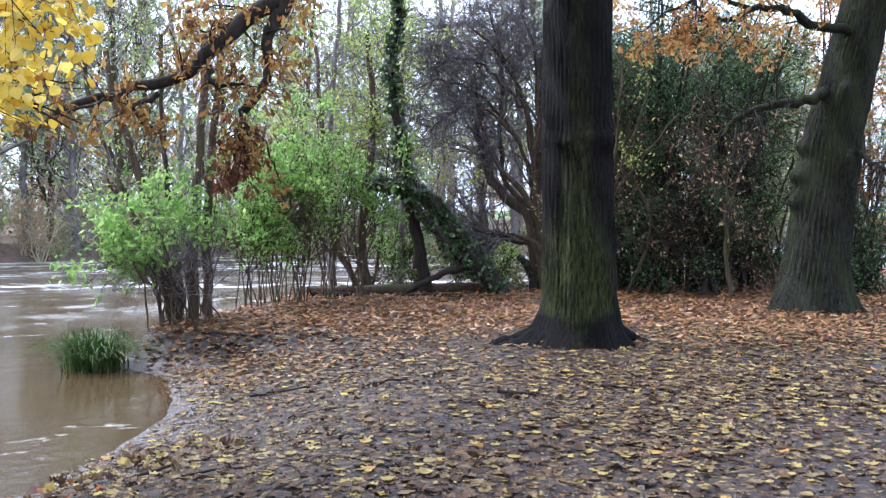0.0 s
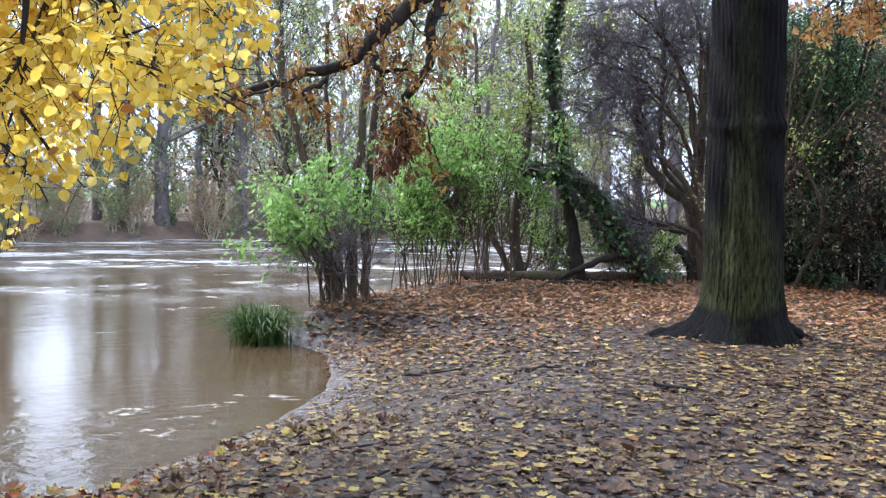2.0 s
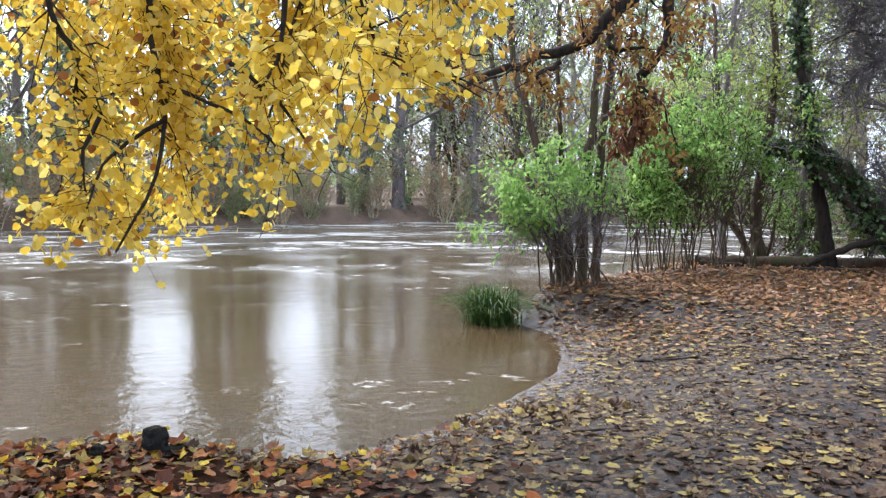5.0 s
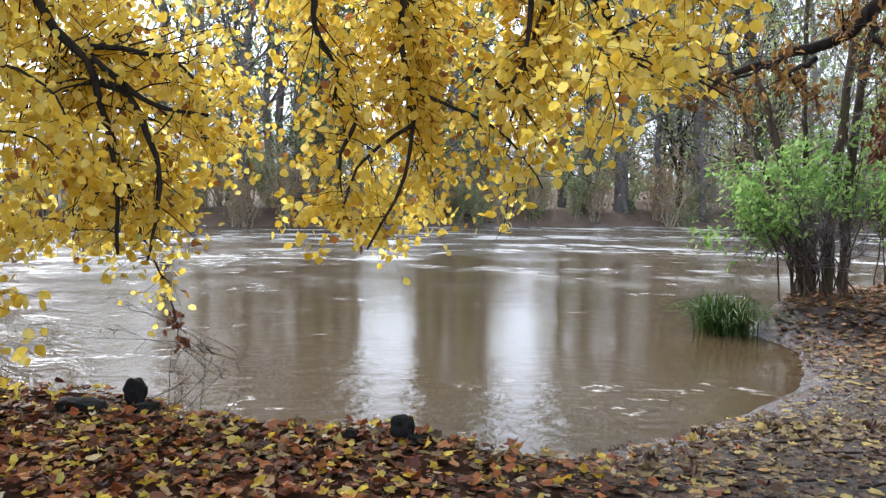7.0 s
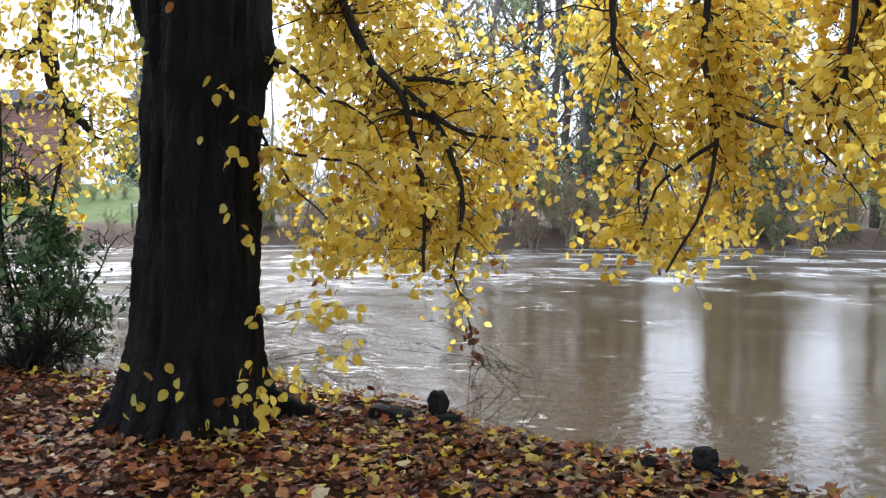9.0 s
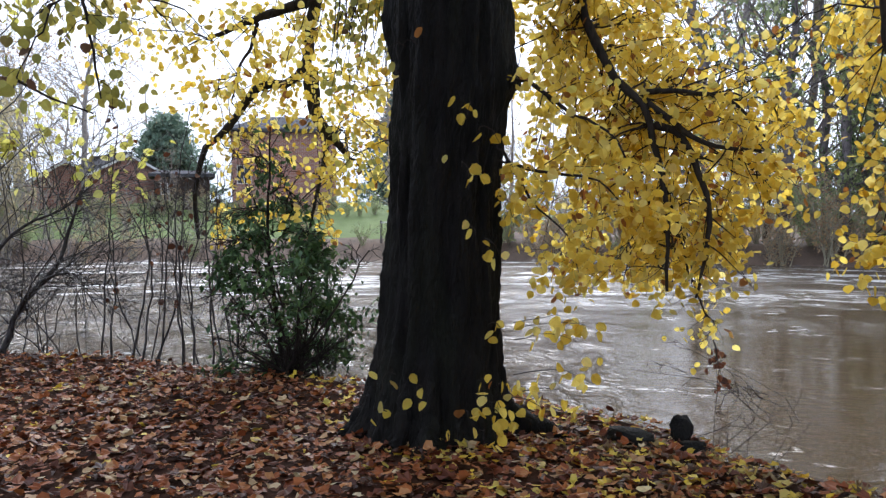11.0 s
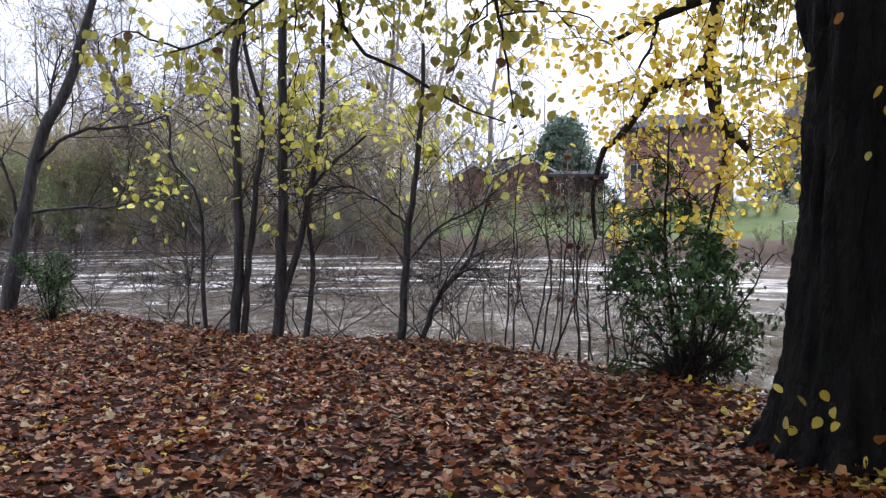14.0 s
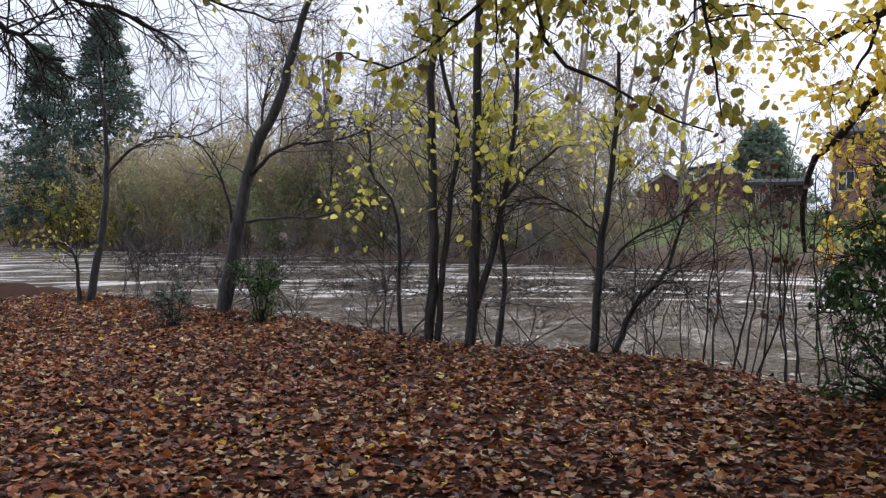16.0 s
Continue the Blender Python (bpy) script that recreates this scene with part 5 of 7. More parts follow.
woody("bank_tree", "slender tree with light green leaves and grey twigs", "tree",
      [line(rooted([(-2.2, 17.4, 0), (-2.3, 17.5, 2.5), (-2.0, 17.6, 6.5)]), 16, 0.09, 0.03, 0.02), line(rooted([(-0.9, 18.0, 0), (-0.8, 18, 3), (-0.9, 18.1, 6.5)]), 16, 0.08, 0.03, 0.02)],
      M_GREYTWIG, M_PALEGREEN, "light green leaves", 44, (0.7, 2.4), 7, (0.3, 0.9), 13, (0.07, 0.115), OVAL, u1=(0.3, 1), keep=lambda p: (p[:, 2] > 1.9) & patchy(p, -0.05), lift=-0.02, angle=(40, 90), wander=0.2)

# ivy-clad leaning tree, with the fallen log
IVY1 = line(rooted([(1.10, 16.4, 0), (0.66, 16.41, 0.66), (0.25, 16.39, 1.19), (-0.18, 16.3, 1.72), (-0.5, 16.19, 1.97), (-0.93, 16.07, 2.06), (-1.44, 15.83, 2.15)]), 26, 0.21, 0.10, 0.015)
IVY_LOW = line([(0.62, 16.38, 0.42), (0.02, 16.29, 1.05), (-0.41, 16.19, 1.53), (-0.74, 16.08, 1.89)], 16, 0.10, 0.08, 0.015)
IVY2 = line([(-0.60, 16.18, 1.85), (-0.76, 16.15, 2.67), (-0.87, 16.08, 3.39), (-0.95, 15.96, 4.2), (-0.83, 15.84, 4.89), (-0.8, 15.62, 5.83)], 22, 0.10, 0.05, 0.02)
IVY_PROP = line(rooted([(-0.30, 16.55, 0), (-0.46, 16.58, 0.88), (-0.58, 16.59, 1.52), (-0.66, 16.45, 2.05)]), 14, 0.13, 0.10, 0.012)
IVY3 = line([(0.55, 16.36, 0.60), (0.03, 16.26, 0.43), (-0.39, 16.14, 0.24), (-0.68, 16.12, 0.06)], 14, 0.08, 0.04, 0.02)
ivy = woody("leaning_tree", "leaning tree trunk wrapped in dark ivy", "tree", [IVY1, IVY2], M_TWIG, M_PALEGREEN, "light green leaves", 14, (0.5, 1.6), 5, (0.2, 0.6), 6, (0.07, 0.11), OVAL, keep=lambda p: (p[:, 2] > 2.6) & patchy(p, 0.0), twig_mat=M_GREYTWIG, u1=(0.5, 1))
limb_parts("stem", [IVY_LOW, IVY_PROP, IVY3], M_TWIG, ivy, 8)
ivy_twig = join(spawn(IVY1, 850, (0.10, 0.20), (70, 110), (0.0, 1), 3, -0.02, 0.2, 0.1, 0.004), spawn(IVY_LOW, 110, (0.05, 0.15), (60, 110), (0, 1), 3, 0, 0.2, 0.1, 0.004), spawn(IVY2, 230, (0.06, 0.24), (60, 110), (0, 1), 3, 0, 0.2, 0.1, 0.004))
leaf_part("ivy", [leaf_on(ivy_twig, 8, (0.055, 0.095), HEART, 0.5, u=(0.6, 1), spread=0.025)], M_IVY, ivy, "dark glossy ivy leaves")
STUB = line(rooted([(1.83, 17.40, 0.05), (1.78, 17.41, 0.31), (1.61, 17.43, 0.57), (1.49, 17.44, 0.68)]), 9, 0.10, 0.07, 0.01)
stump = woody("tree_stump", "short dark ivy-covered stump on the leafy bank", "stump", [STUB], M_TWIG, M_IVY, "ivy leaves", 14, (0.05, 0.2), 0, (0.1, 0.2), 6, (0.05, 0.08), HEART)
for pts, r0, r1, mat, lab in (([(-2.54, 16.20, -0.08), (-1.97, 16.38, -0.00), (-1.40, 16.54, -0.08), (-0.37, 16.70, -0.11), (0.56, 16.79, -0.03), (1.17, 16.86, 0.05)], 0.09, 0.12, M_STEM, "long fallen mossy log lying along the bank"), ([(-2.44, 15.81, -0.02), (-2.12, 15.86, 0.04), (-1.71, 15.91, -0.01)], 0.06, 0.04, M_TWIG, "short dark broken branch lying by the log"),
                               ([(-0.87, 15.88, 0.04), (-0.25, 15.90, 0.01), (0.37, 15.90, 0.06)], 0.05, 0.03, M_TWIG, "dark fallen branch lying on leaves")):
    pts = [(x, y, ground_z(x, y) + r0 * 0.8) for x, y, _ in pts]
    lv, lf = tubes([line(pts, 18, r0, r1, 0.012)], 9)
    tagged(new("fallen_log", mesh_np("fallen_log", lv, lf, mat, True)), lab, "log", "logs on the bank")

# bare twiggy tree behind the oak
RT = [line(rooted([(2.00, 17.89, 0.10), (1.88, 17.90, 0.80), (1.82, 17.91, 1.32), (1.71, 17.92, 1.62), (1.36, 17.95, 1.79), (1.03, 17.97, 2.20), (0.83, 17.98, 2.78), (0.75, 17.98, 3.83)]), 22, 0.17, 0.05, 0.02), line([(1.85, 17.91, 1.32), (1.93, 17.90, 2.20), (1.99, 17.89, 3.36), (2.03, 17.88, 4.96)], 16, 0.12, 0.05, 0.02),
      line([(1.88, 17.90, 0.94), (1.40, 17.68, 0.99), (1.04, 17.44, 1.10), (0.61, 17.19, 1.22)], 12, 0.07, 0.03, 0.015), line([(1.82, 17.91, 1.59), (1.35, 17.82, 2.08), (1.16, 17.71, 2.88), (1.21, 17.58, 4.12), (1.08, 17.47, 5.33)], 16, 0.06, 0.03, 0.02)]
woody("bare_tree", "bare dark tree with a dense web of fine twigs", "tree", RT, M_STEM, None, "", 32, (0.9, 2.3), 8, (0.4, 1.1), rmax=0.022, twig_mat=M_WEBTWIG, lift=0.06, wander=0.22, u1=(0.45, 1))
WEB = [line(rooted([(2.0, 17.5, 0), (1.98, 17.45, 0.9), (1.96, 17.38, 1.27), (1.57, 17.42, 1.99), (1.12, 17.44, 2.49), (0.79, 17.41, 3.15), (0.64, 17.32, 3.97)]), 20, 0.10, 0.02, 0.02),
       line([(1.98, 17.45, 0.7), (1.91, 17.37, 0.87), (1.36, 17.44, 1.09), (0.81, 17.47, 1.19), (0.25, 17.49, 1.07)], 14, 0.06, 0.012, 0.015),
       line([(1.96, 17.38, 1.27), (1.86, 17.59, 1.99), (1.5, 17.58, 3.0), (0.76, 17.53, 3.89), (-0.03, 17.5, 4.22), (-0.58, 17.53, 4.01)], 18, 0.06, 0.012, 0.02),
       line([(1.86, 17.59, 1.9), (1.85, 17.58, 2.33), (1.65, 17.5, 3.66), (1.07, 17.38, 4.75), (0.29, 17.31, 5.29), (-0.37, 17.35, 5.09)], 18, 0.06, 0.012, 0.02),
       line([(1.85, 17.58, 2.33), (1.5, 17.4, 4.0), (0.8, 17.3, 5.7)], 14, 0.05, 0.012, 0.03), line([(1.86, 17.55, 2.6), (1.9, 17.5, 4.2), (1.5, 17.4, 6.0)], 14, 0.05, 0.012, 0.03),
       line([(1.5, 17.58, 3.0), (0.9, 17.4, 3.6), (0.1, 17.3, 3.5), (-0.3, 17.3, 3.1)], 14, 0.035, 0.01, 0.03), line([(1.65, 17.5, 3.66), (0.7, 17.4, 4.5), (-0.1, 17.3, 4.7)], 14, 0.035, 0.01, 0.03)]
woody("bare_tree", "bare dark thorn tree with dense arching twigs", "tree", WEB, M_STEM, None, "", 38, (0.5, 1.5), 11, (0.25, 0.8), lift=-0.02, wander=0.26, u1=(0.55, 1), angle=(35, 90), twig_mat=M_WEBTWIG)


def evergreen(at, height, spread, n, label, mat, size=(0.05, 0.09)):
    x, y = at
    st = [line(rooted([(x + rng.normal(0, 0.25), y + rng.normal(0, 0.2), 0), (x + 0.4 * dx, y + 0.4 * dy, height * 0.45), (x + dx, y + dy, height * rng.uniform(0.7, 1.0))]), 12, 0.07, 0.02, 0.03)
          for dx, dy in zip(rng.normal(0, spread * 0.45, n), rng.normal(0, spread * 0.45, n))]
    return woody("evergreen_bush", label, "shrub", st, M_TWIG, mat, "dark evergreen leaves", 26, (0.5, 1.5), 6, (0.25, 0.7), 9, size, OVAL, lift=0.02, u1=(0.12, 1), leaf_spread=0.08, keep=lambda p: (p[:, 2] > 2.4) | patchy(p, 0.25))


evergreen((3.6, 18.2), 5.0, 1.1, 6, "dense dark holly bush at the wood's edge", M_HOLLY)
evergreen((4.6, 18.4), 6.6, 2.2, 15, "tall dark yew at the wood's edge", M_HOLLY)
evergreen((3.7, 17.8), 6.2, 1.6, 10, "dark twiggy evergreen behind the oak", M_HOLLY)
evergreen((5.9, 18.0), 5.8, 1.9, 11, "broad dark yew beneath the orange oak", M_HOLLY)
evergreen((6.4, 19.4), 5.0, 1.8, 6, "dark evergreen in the wood behind the leaning oak", M_IVY)
evergreen((5.0, 16.6), 1.7, 0.9, 7, "low round dark evergreen bush beside the oak", M_IVY)
evergreen((3.1, 19.2), 7.0, 1.0, 6, "tall dark ivy-clad tree behind the oak", M_IVY)
woody("bare_tree", "thorny brown twiggy tree at the wood's edge", "tree",
      [line(rooted([(3.5 + 1.3 * i, 16.6 + 0.3 * i, 0), (3.9 + 1.2 * i, 16.3, 1.3), (3.4 + 1.5 * i, 16.3, 2.6), (3.0 + 1.8 * i, 16.2, 4.2)]), 14, 0.035, 0.012, 0.04) for i in range(2)], M_STEM, M_FAR_BROWN, "few brown leaves", 26, (0.5, 1.4), 6, (0.3, 0.8), 1, (0.06, 0.1), OVAL, lift=0.0, wander=0.24, u1=(0.15, 1), keep=lambda p: rng.uniform(0, 1, len(p)) < 0.35)
woody("bank_tree", "slim tree with yellow-green leaves before the dark holly", "tree",
      [line(rooted([(3.0, 16.0, 0), (3.1, 16.0, 1.6), (3.3 + 0.5 * i, 15.9, 4.6 - 0.6 * i)]), 14, 0.035, 0.012, 0.02) for i in range(3)], M_STEM, M_PALEGREEN, "scattered yellow-green leaves", 12, (0.4, 1.2), 5, (0.2, 0.6), 3, (0.06, 0.10), OVAL, lift=0.0, u1=(0.3, 1), keep=lambda p: (p[:, 2] > 1.8) & patchy(p, 0.5))
woody("bank_tree", "slim tree with russet leaves at the wood's edge", "tree",
      [line(rooted([(5.2, 15.6, 0), (5.1, 15.6, 1.4), (4.6 + 0.5 * i, 15.5, 3.0)]), 14, 0.03, 0.01, 0.02) for i in range(3)], M_STEM, M_FAR_BROWN, "scattered russet leaves", 12, (0.4, 1.1), 5, (0.2, 0.6), 1, (0.06, 0.10), OAKY, lift=0.0, u1=(0.3, 1))
for gx0, gy0, gh, gl in ((3.6, 17.7, 1.7, M_HOLLY), (4.3, 16.9, 1.3, M_IVY), (6.9, 17.2, 1.8, M_HOLLY), (8.0, 16.6, 1.5, M_IVY), (9.2, 16.0, 1.6, M_HOLLY)):
    woody("evergreen_bush", "low dark evergreen bush at the wood's edge", "shrub",
          [line(rooted([(gx0 + rng.normal(0, 0.3), gy0 + rng.normal(0, 0.2), 0), (gx0 + 0.6 * dx, gy0, gh * 0.5), (gx0 + dx, gy0 + rng.normal(0, 0.3), gh)]), 8, 0.02, 0.008, 0.03) for dx in rng.normal(0, 0.55, 7)],
          M_TWIG, gl, "dark evergreen leaves", 12, (0.3, 0.8), 5, (0.15, 0.4), 6, (0.06, 0.10), OVAL, lift=0.0, u1=(0.02, 1))
for gx0, gy0, gh, gl in ((-0.6, 18.1, 1.1, M_GREEN), (0.4, 18.3, 0.9, M_PALEGREEN), (1.2, 18.6, 1.0, M_PALEGREEN), (-1.4, 17.9, 0.8, M_GREEN), (0.9, 17.9, 0.7, M_GREEN), (7.4, 20.5, 3.0, M_PALEGREEN), (9.5, 18.8, 3.4, M_FAR_GREEN)):
    woody("green_bush", "light green leafy bush by the water", "shrub",
          [line(rooted([(gx0 + rng.normal(0, 0.25), gy0 + rng.normal(0, 0.15), 0), (gx0 + 0.6 * dx, gy0, gh * 0.5), (gx0 + dx, gy0 + rng.normal(0, 0.2), gh)]), 8, 0.012, 0.005, 0.03) for dx in rng.normal(0, 0.5, 6)],
          M_STEM, gl, "light green leaves", 10, (0.3, 0.8), 5, (0.15, 0.45), 4, (0.05, 0.09), OVAL, lift=0.02, u1=(0.02, 1), keep=lambda p: patchy(p, -0.3))
woody("bramble_thicket", "tangled brown thicket of bare stems and dead leaves", "shrub",
      [line(rooted([(2.2 + 0.42 * i, 16.6 + rng.uniform(-0.3, 0.5), 0), (2.3 + 0.42 * i + rng.normal(0, 0.2), 16.6, 0.8), (2.2 + 0.42 * i + rng.normal(0, 0.5), 16.5, rng.uniform(1.2, 2.4))]), 10, 0.025, 0.008, 0.03) for i in range(11)],
      M_STEM, M_FAR_BROWN, "dead brown leaves", 8, (0.3, 0.9), 4, (0.2, 0.5), 2, (0.06, 0.1), OVAL, u1=(0.05, 1))
for cx0, cy0, hh, mat, lab in ((8.6, 18.0, 6.2, M_ORANGE, "orange-leaved beech bush at the wood's edge"), (10.2, 16.5, 4.5, M_FAR_GREEN, "green bush at the wood's edge"), (11.5, 14.0, 6.8, M_ORANGE, "orange beech bush in the wood"), (7.2, 19.5, 5.0, M_FAR_GREEN, "tall green bush in the wood")):
    woody("wood_edge_bush", lab, "shrub", [line(rooted([(cx0 + rng.normal(0, 0.4), cy0 + rng.normal(0, 0.3), 0), (cx0 + dx * 0.5, cy0, hh * 0.5), (cx0 + dx, cy0 + rng.normal(0, 0.5), hh)]), 10, 0.04, 0.012, 0.03) for dx in rng.normal(0, 0.9, 7)],
          M_STEM, mat, "autumn leaves", 16, (0.5, 1.4), 5, (0.2, 0.7), 7, (0.08, 0.12), OVAL, u1=(0.1, 1))

# sedge at the water's edge
sedge = thing("sedge_clump", (-4.50, 11.10, WATER_Z), "bright green tuft of sedge standing in shallow water", "plant")
nb = 420
base = np.array([-4.50, 11.10, WATER_Z - 0.05]) + rng.normal(0, 1, (nb, 3)) * np.array([0.16, 0.12, 0])
dirn = rng.uniform(0, 2 * np.pi, nb)
reach, tall = rng.uniform(0.10, 0.85, nb), rng.uniform(0.42, 0.85, nb)
ts = np.linspace(0, 1, 5)
bl = base[:, None] + np.stack([np.cos(dirn)[:, None] * reach[:, None] * ts**1.4, np.sin(dirn)[:, None] * reach[:, None] * ts**1.4, tall[:, None] * (1.25 * ts - (0.35 + 0.6 * reach[:, None]) * ts**2.6)], -1)
sv = np.stack([-np.sin(dirn), np.cos(dirn), 0 * dirn], -1)[:, None] * (0.009 * (1 - ts**3 * 0.9))[None, :, None]
up_fold = np.array([0, 0, 0.003])
BV = np.stack([bl - sv, bl - up_fold, bl + sv], 2).reshape(-1, 3)
i, j, s = np.meshgrid(np.arange(nb), np.arange(4), np.arange(2), indexing="ij")
a0 = (i * 5 + j) * 3 + s
hang("tuft", mesh_np("blades", BV, np.stack([a0, a0 + 1, a0 + 4, a0 + 3], -1).reshape(-1, 4), M_REED), sedge, "", "stuff")

# saplings along the left bank
SAP = dict(n1=24, len1=(0.5, 2.2), n2=5, len2=(0.2, 0.8), leaves=4, size=(0.075, 0.13), shape=HEART, twig_mat=M_SAPBARK, rmax=0.010, lift=0.02, wander=0.13, keep=lambda p: (p[:, 2] > 1.95 + rng.normal(0, 0.35, len(p))) & patchy(p, 0.5), group="saplings on the bank")
LBL = "slender dark sapling with a few yellow-green leaves on the bank"
woody("sapling", LBL, "tree", [line(rooted([(-11.36, -4.83, -0.03), (-11.39, -4.75, 1.10), (-11.39, -4.77, 2.24), (-11.39, -4.79, 3.37), (-11.43, -4.68, 4.80)]), 20, 0.075, 0.05, 0.008), line(rooted([(-11.41, -4.71, -0.02), (-11.43, -4.65, 0.87), (-11.48, -4.53, 2.01), (-11.52, -4.45, 3.00), (-11.45, -4.62, 3.68), (-11.43, -4.68, 4.35)]), 20, 0.05, 0.025, 0.008)], M_SAPBARK, M_SAPLEAF, **SAP)
woody("sapling", LBL, "tree", [line(rooted([(-11.28, -4.20, -0.03), (-11.31, -4.12, 1.10), (-11.32, -4.10, 2.23), (-11.33, -4.10, 3.71), (-11.34, -4.05, 4.75)]), 20, 0.08, 0.055, 0.008), line([(-11.29, -4.19, 0.28), (-11.38, -3.91, 1.18), (-11.42, -3.78, 1.84), (-11.47, -3.67, 2.60), (-11.49, -3.59, 3.49), (-11.49, -3.59, 4.39)], 20, 0.05, 0.025, 0.008)], M_SAPBARK, M_SAPLEAF, **SAP)
woody("sapling", LBL, "tree", [line(rooted([(-11.31, -3.81, -0.03), (-11.34, -3.71, 0.87), (-11.33, -3.74, 1.47), (-11.33, -3.75, 1.88), (-11.43, -3.45, 2.29), (-11.54, -3.01, 2.67)]), 18, 0.045, 0.016, 0.008)], M_SAPBARK, M_SAPLEAF, **SAP)
woody("sapling", LBL, "tree", [line(rooted([(-11.25, -2.51, -0.01), (-11.26, -2.44, 0.88), (-11.27, -2.39, 1.61), (-11.30, -2.30, 2.20), (-11.31, -2.24, 2.92), (-11.32, -2.21, 3.79)]), 18, 0.058, 0.025, 0.008), line([(-11.26, -2.44, 0.96), (-11.22, -1.98, 1.47), (-11.15, -1.53, 1.68), (-11.06, -1.24, 1.92)], 12, 0.022, 0.008, 0.008), line([(-11.27, -2.41, 1.47), (-11.27, -2.88, 1.84), (-11.26, -3.33, 1.99), (-11.26, -3.64, 1.84)], 12, 0.02, 0.008, 0.01)], M_SAPBARK, M_SAPLEAF, **SAP)
woody("sapling", "leaning bare sapling on the bank", "tree", [line(rooted([(-11.19, -2.26, -0.01), (-11.26, -1.91, 0.71), (-11.31, -1.66, 0.96), (-11.33, -1.48, 1.47), (-11.35, -1.32, 1.96)]), 16, 0.04, 0.014, 0.008), line([(-11.17, -1.83, 0.82), (-11.23, -1.47, 0.93), (-11.26, -1.25, 0.60)], 8, 0.016, 0.006, 0.008)], M_SAPBARK, M_SAPLEAF, **{**SAP, "leaves": 1, "keep": lambda p: p[:, 2] > 2.6})
woody("sapling", "thin crooked sapling with a few yellow leaves", "tree", [line(rooted([(-11.76, -5.41, 0.06), (-11.76, -5.44, 0.92), (-11.76, -5.44, 1.55), (-11.70, -5.56, 2.03), (-11.59, -5.80, 2.38), (-11.58, -5.82, 2.88), (-11.52, -5.95, 3.26)]), 18, 0.035, 0.012, 0.008), line(rooted([(-11.85, -5.71, 0.07), (-11.85, -5.72, 0.83), (-11.85, -5.72, 1.47)]), 10, 0.012, 0.006, 0.008)], M_SAPBARK, M_SAPLEAF, **SAP)
woody("bank_tree", "bare dark bank tree with spreading side branches", "tree",
      [line(rooted([(-13.54, -9.74, 0.00), (-13.64, -9.60, 0.97), (-13.76, -9.44, 2.11), (-13.89, -9.24, 3.08), (-14.11, -8.90, 3.86), (-14.24, -8.69, 4.75), (-14.38, -8.44, 5.74)]), 24, 0.15, 0.06, 0.01), line([(-13.81, -9.36, 2.50), (-13.72, -8.89, 2.82), (-13.68, -8.34, 3.04), (-13.79, -7.50, 3.11), (-13.74, -6.87, 3.30)], 14, 0.04, 0.014, 0.012), line([(-13.70, -9.50, 1.67), (-13.81, -8.76, 1.75), (-13.89, -7.98, 1.77), (-13.90, -7.27, 1.93), (-13.84, -6.65, 1.95)], 14, 0.03, 0.01, 0.012),
       line([(-14.02, -9.22, 3.23), (-14.05, -9.18, 3.86), (-14.15, -9.02, 4.55)], 10, 0.035, 0.012, 0.012), line([(-13.68, -9.59, 1.50), (-13.41, -9.81, 2.72), (-13.04, -10.14, 3.22), (-12.55, -10.59, 3.24)], 12, 0.03, 0.008, 0.012)],
      M_SAPBARK, M_YELGREEN, "few yellow leaves", 15, (0.6, 1.7), 5, (0.25, 0.7), 1, (0.07, 0.1), HEART, keep=lambda p: (p[:, 2] > 2.4) & (rng.uniform(0, 1, len(p)) < 0.3), u1=(0.3, 1))
woody("bank_tree", "slim bare tree on the leafy bank", "tree",
      [line(rooted([(-14.45, -13.71, 0.11), (-14.56, -13.60, 0.89), (-14.67, -13.48, 1.84), (-14.71, -13.44, 3.02), (-14.67, -13.49, 4.08), (-14.60, -13.56, 5.24)]), 18, 0.09, 0.03, 0.01), line([(-14.71, -13.44, 2.67), (-14.73, -12.85, 3.18), (-14.80, -12.19, 3.40), (-14.98, -11.35, 3.44), (-15.00, -10.68, 3.70)], 14, 0.035, 0.01, 0.012), line(rooted([(-14.32, -13.86, 0.10), (-14.31, -13.87, 0.66), (-14.21, -13.96, 1.13), (-13.95, -14.23, 1.32)]), 12, 0.05, 0.02, 0.012)],
      M_SAPBARK, M_YELGREEN, "few yellow leaves", 14, (0.6, 1.6), 5, (0.25, 0.7), 1, (0.07, 0.1), HEART, keep=lambda p: p[:, 2] < 2.4)
for k, (px, py, hh) in enumerate(((-10.86, -0.99, 2.9), (-10.72, -0.59, 2.6), (-10.28, -0.18, 3.2), (-9.98, 0.17, 2.2), (-9.88, 0.27, 1.9), (-10.48, -0.39, 2.7), (-10.62, -0.69, 2.4), (-10.38, -0.09, 2.5))):
    woody("bare_shrub", "bare dark thin-stemmed shrub at the bank's edge", "shrub",
          [line(rooted([(px + 0.1 * j, py + rng.normal(0, 0.06), 0), (px + rng.normal(0, 0.1), py + rng.normal(0, 0.1), hh * 0.5), (px + rng.normal(0, 0.15), py + rng.normal(0, 0.15), hh * rng.uniform(0.5, 1))]), 14, rng.uniform(0.009, 0.016), 0.004, 0.012) for j in range(2)],
          M_SAPBARK, M_RUST, "few dead leaves", 10, (0.25, 0.8), 4, (0.12, 0.35), 1, (0.05, 0.085), HEART, keep=lambda p: rng.uniform(0, 1, len(p)) < 0.10, group="bare shrubs on the bank", lift=0.03, wander=0.15, angle=(25, 65), rmax=0.005)
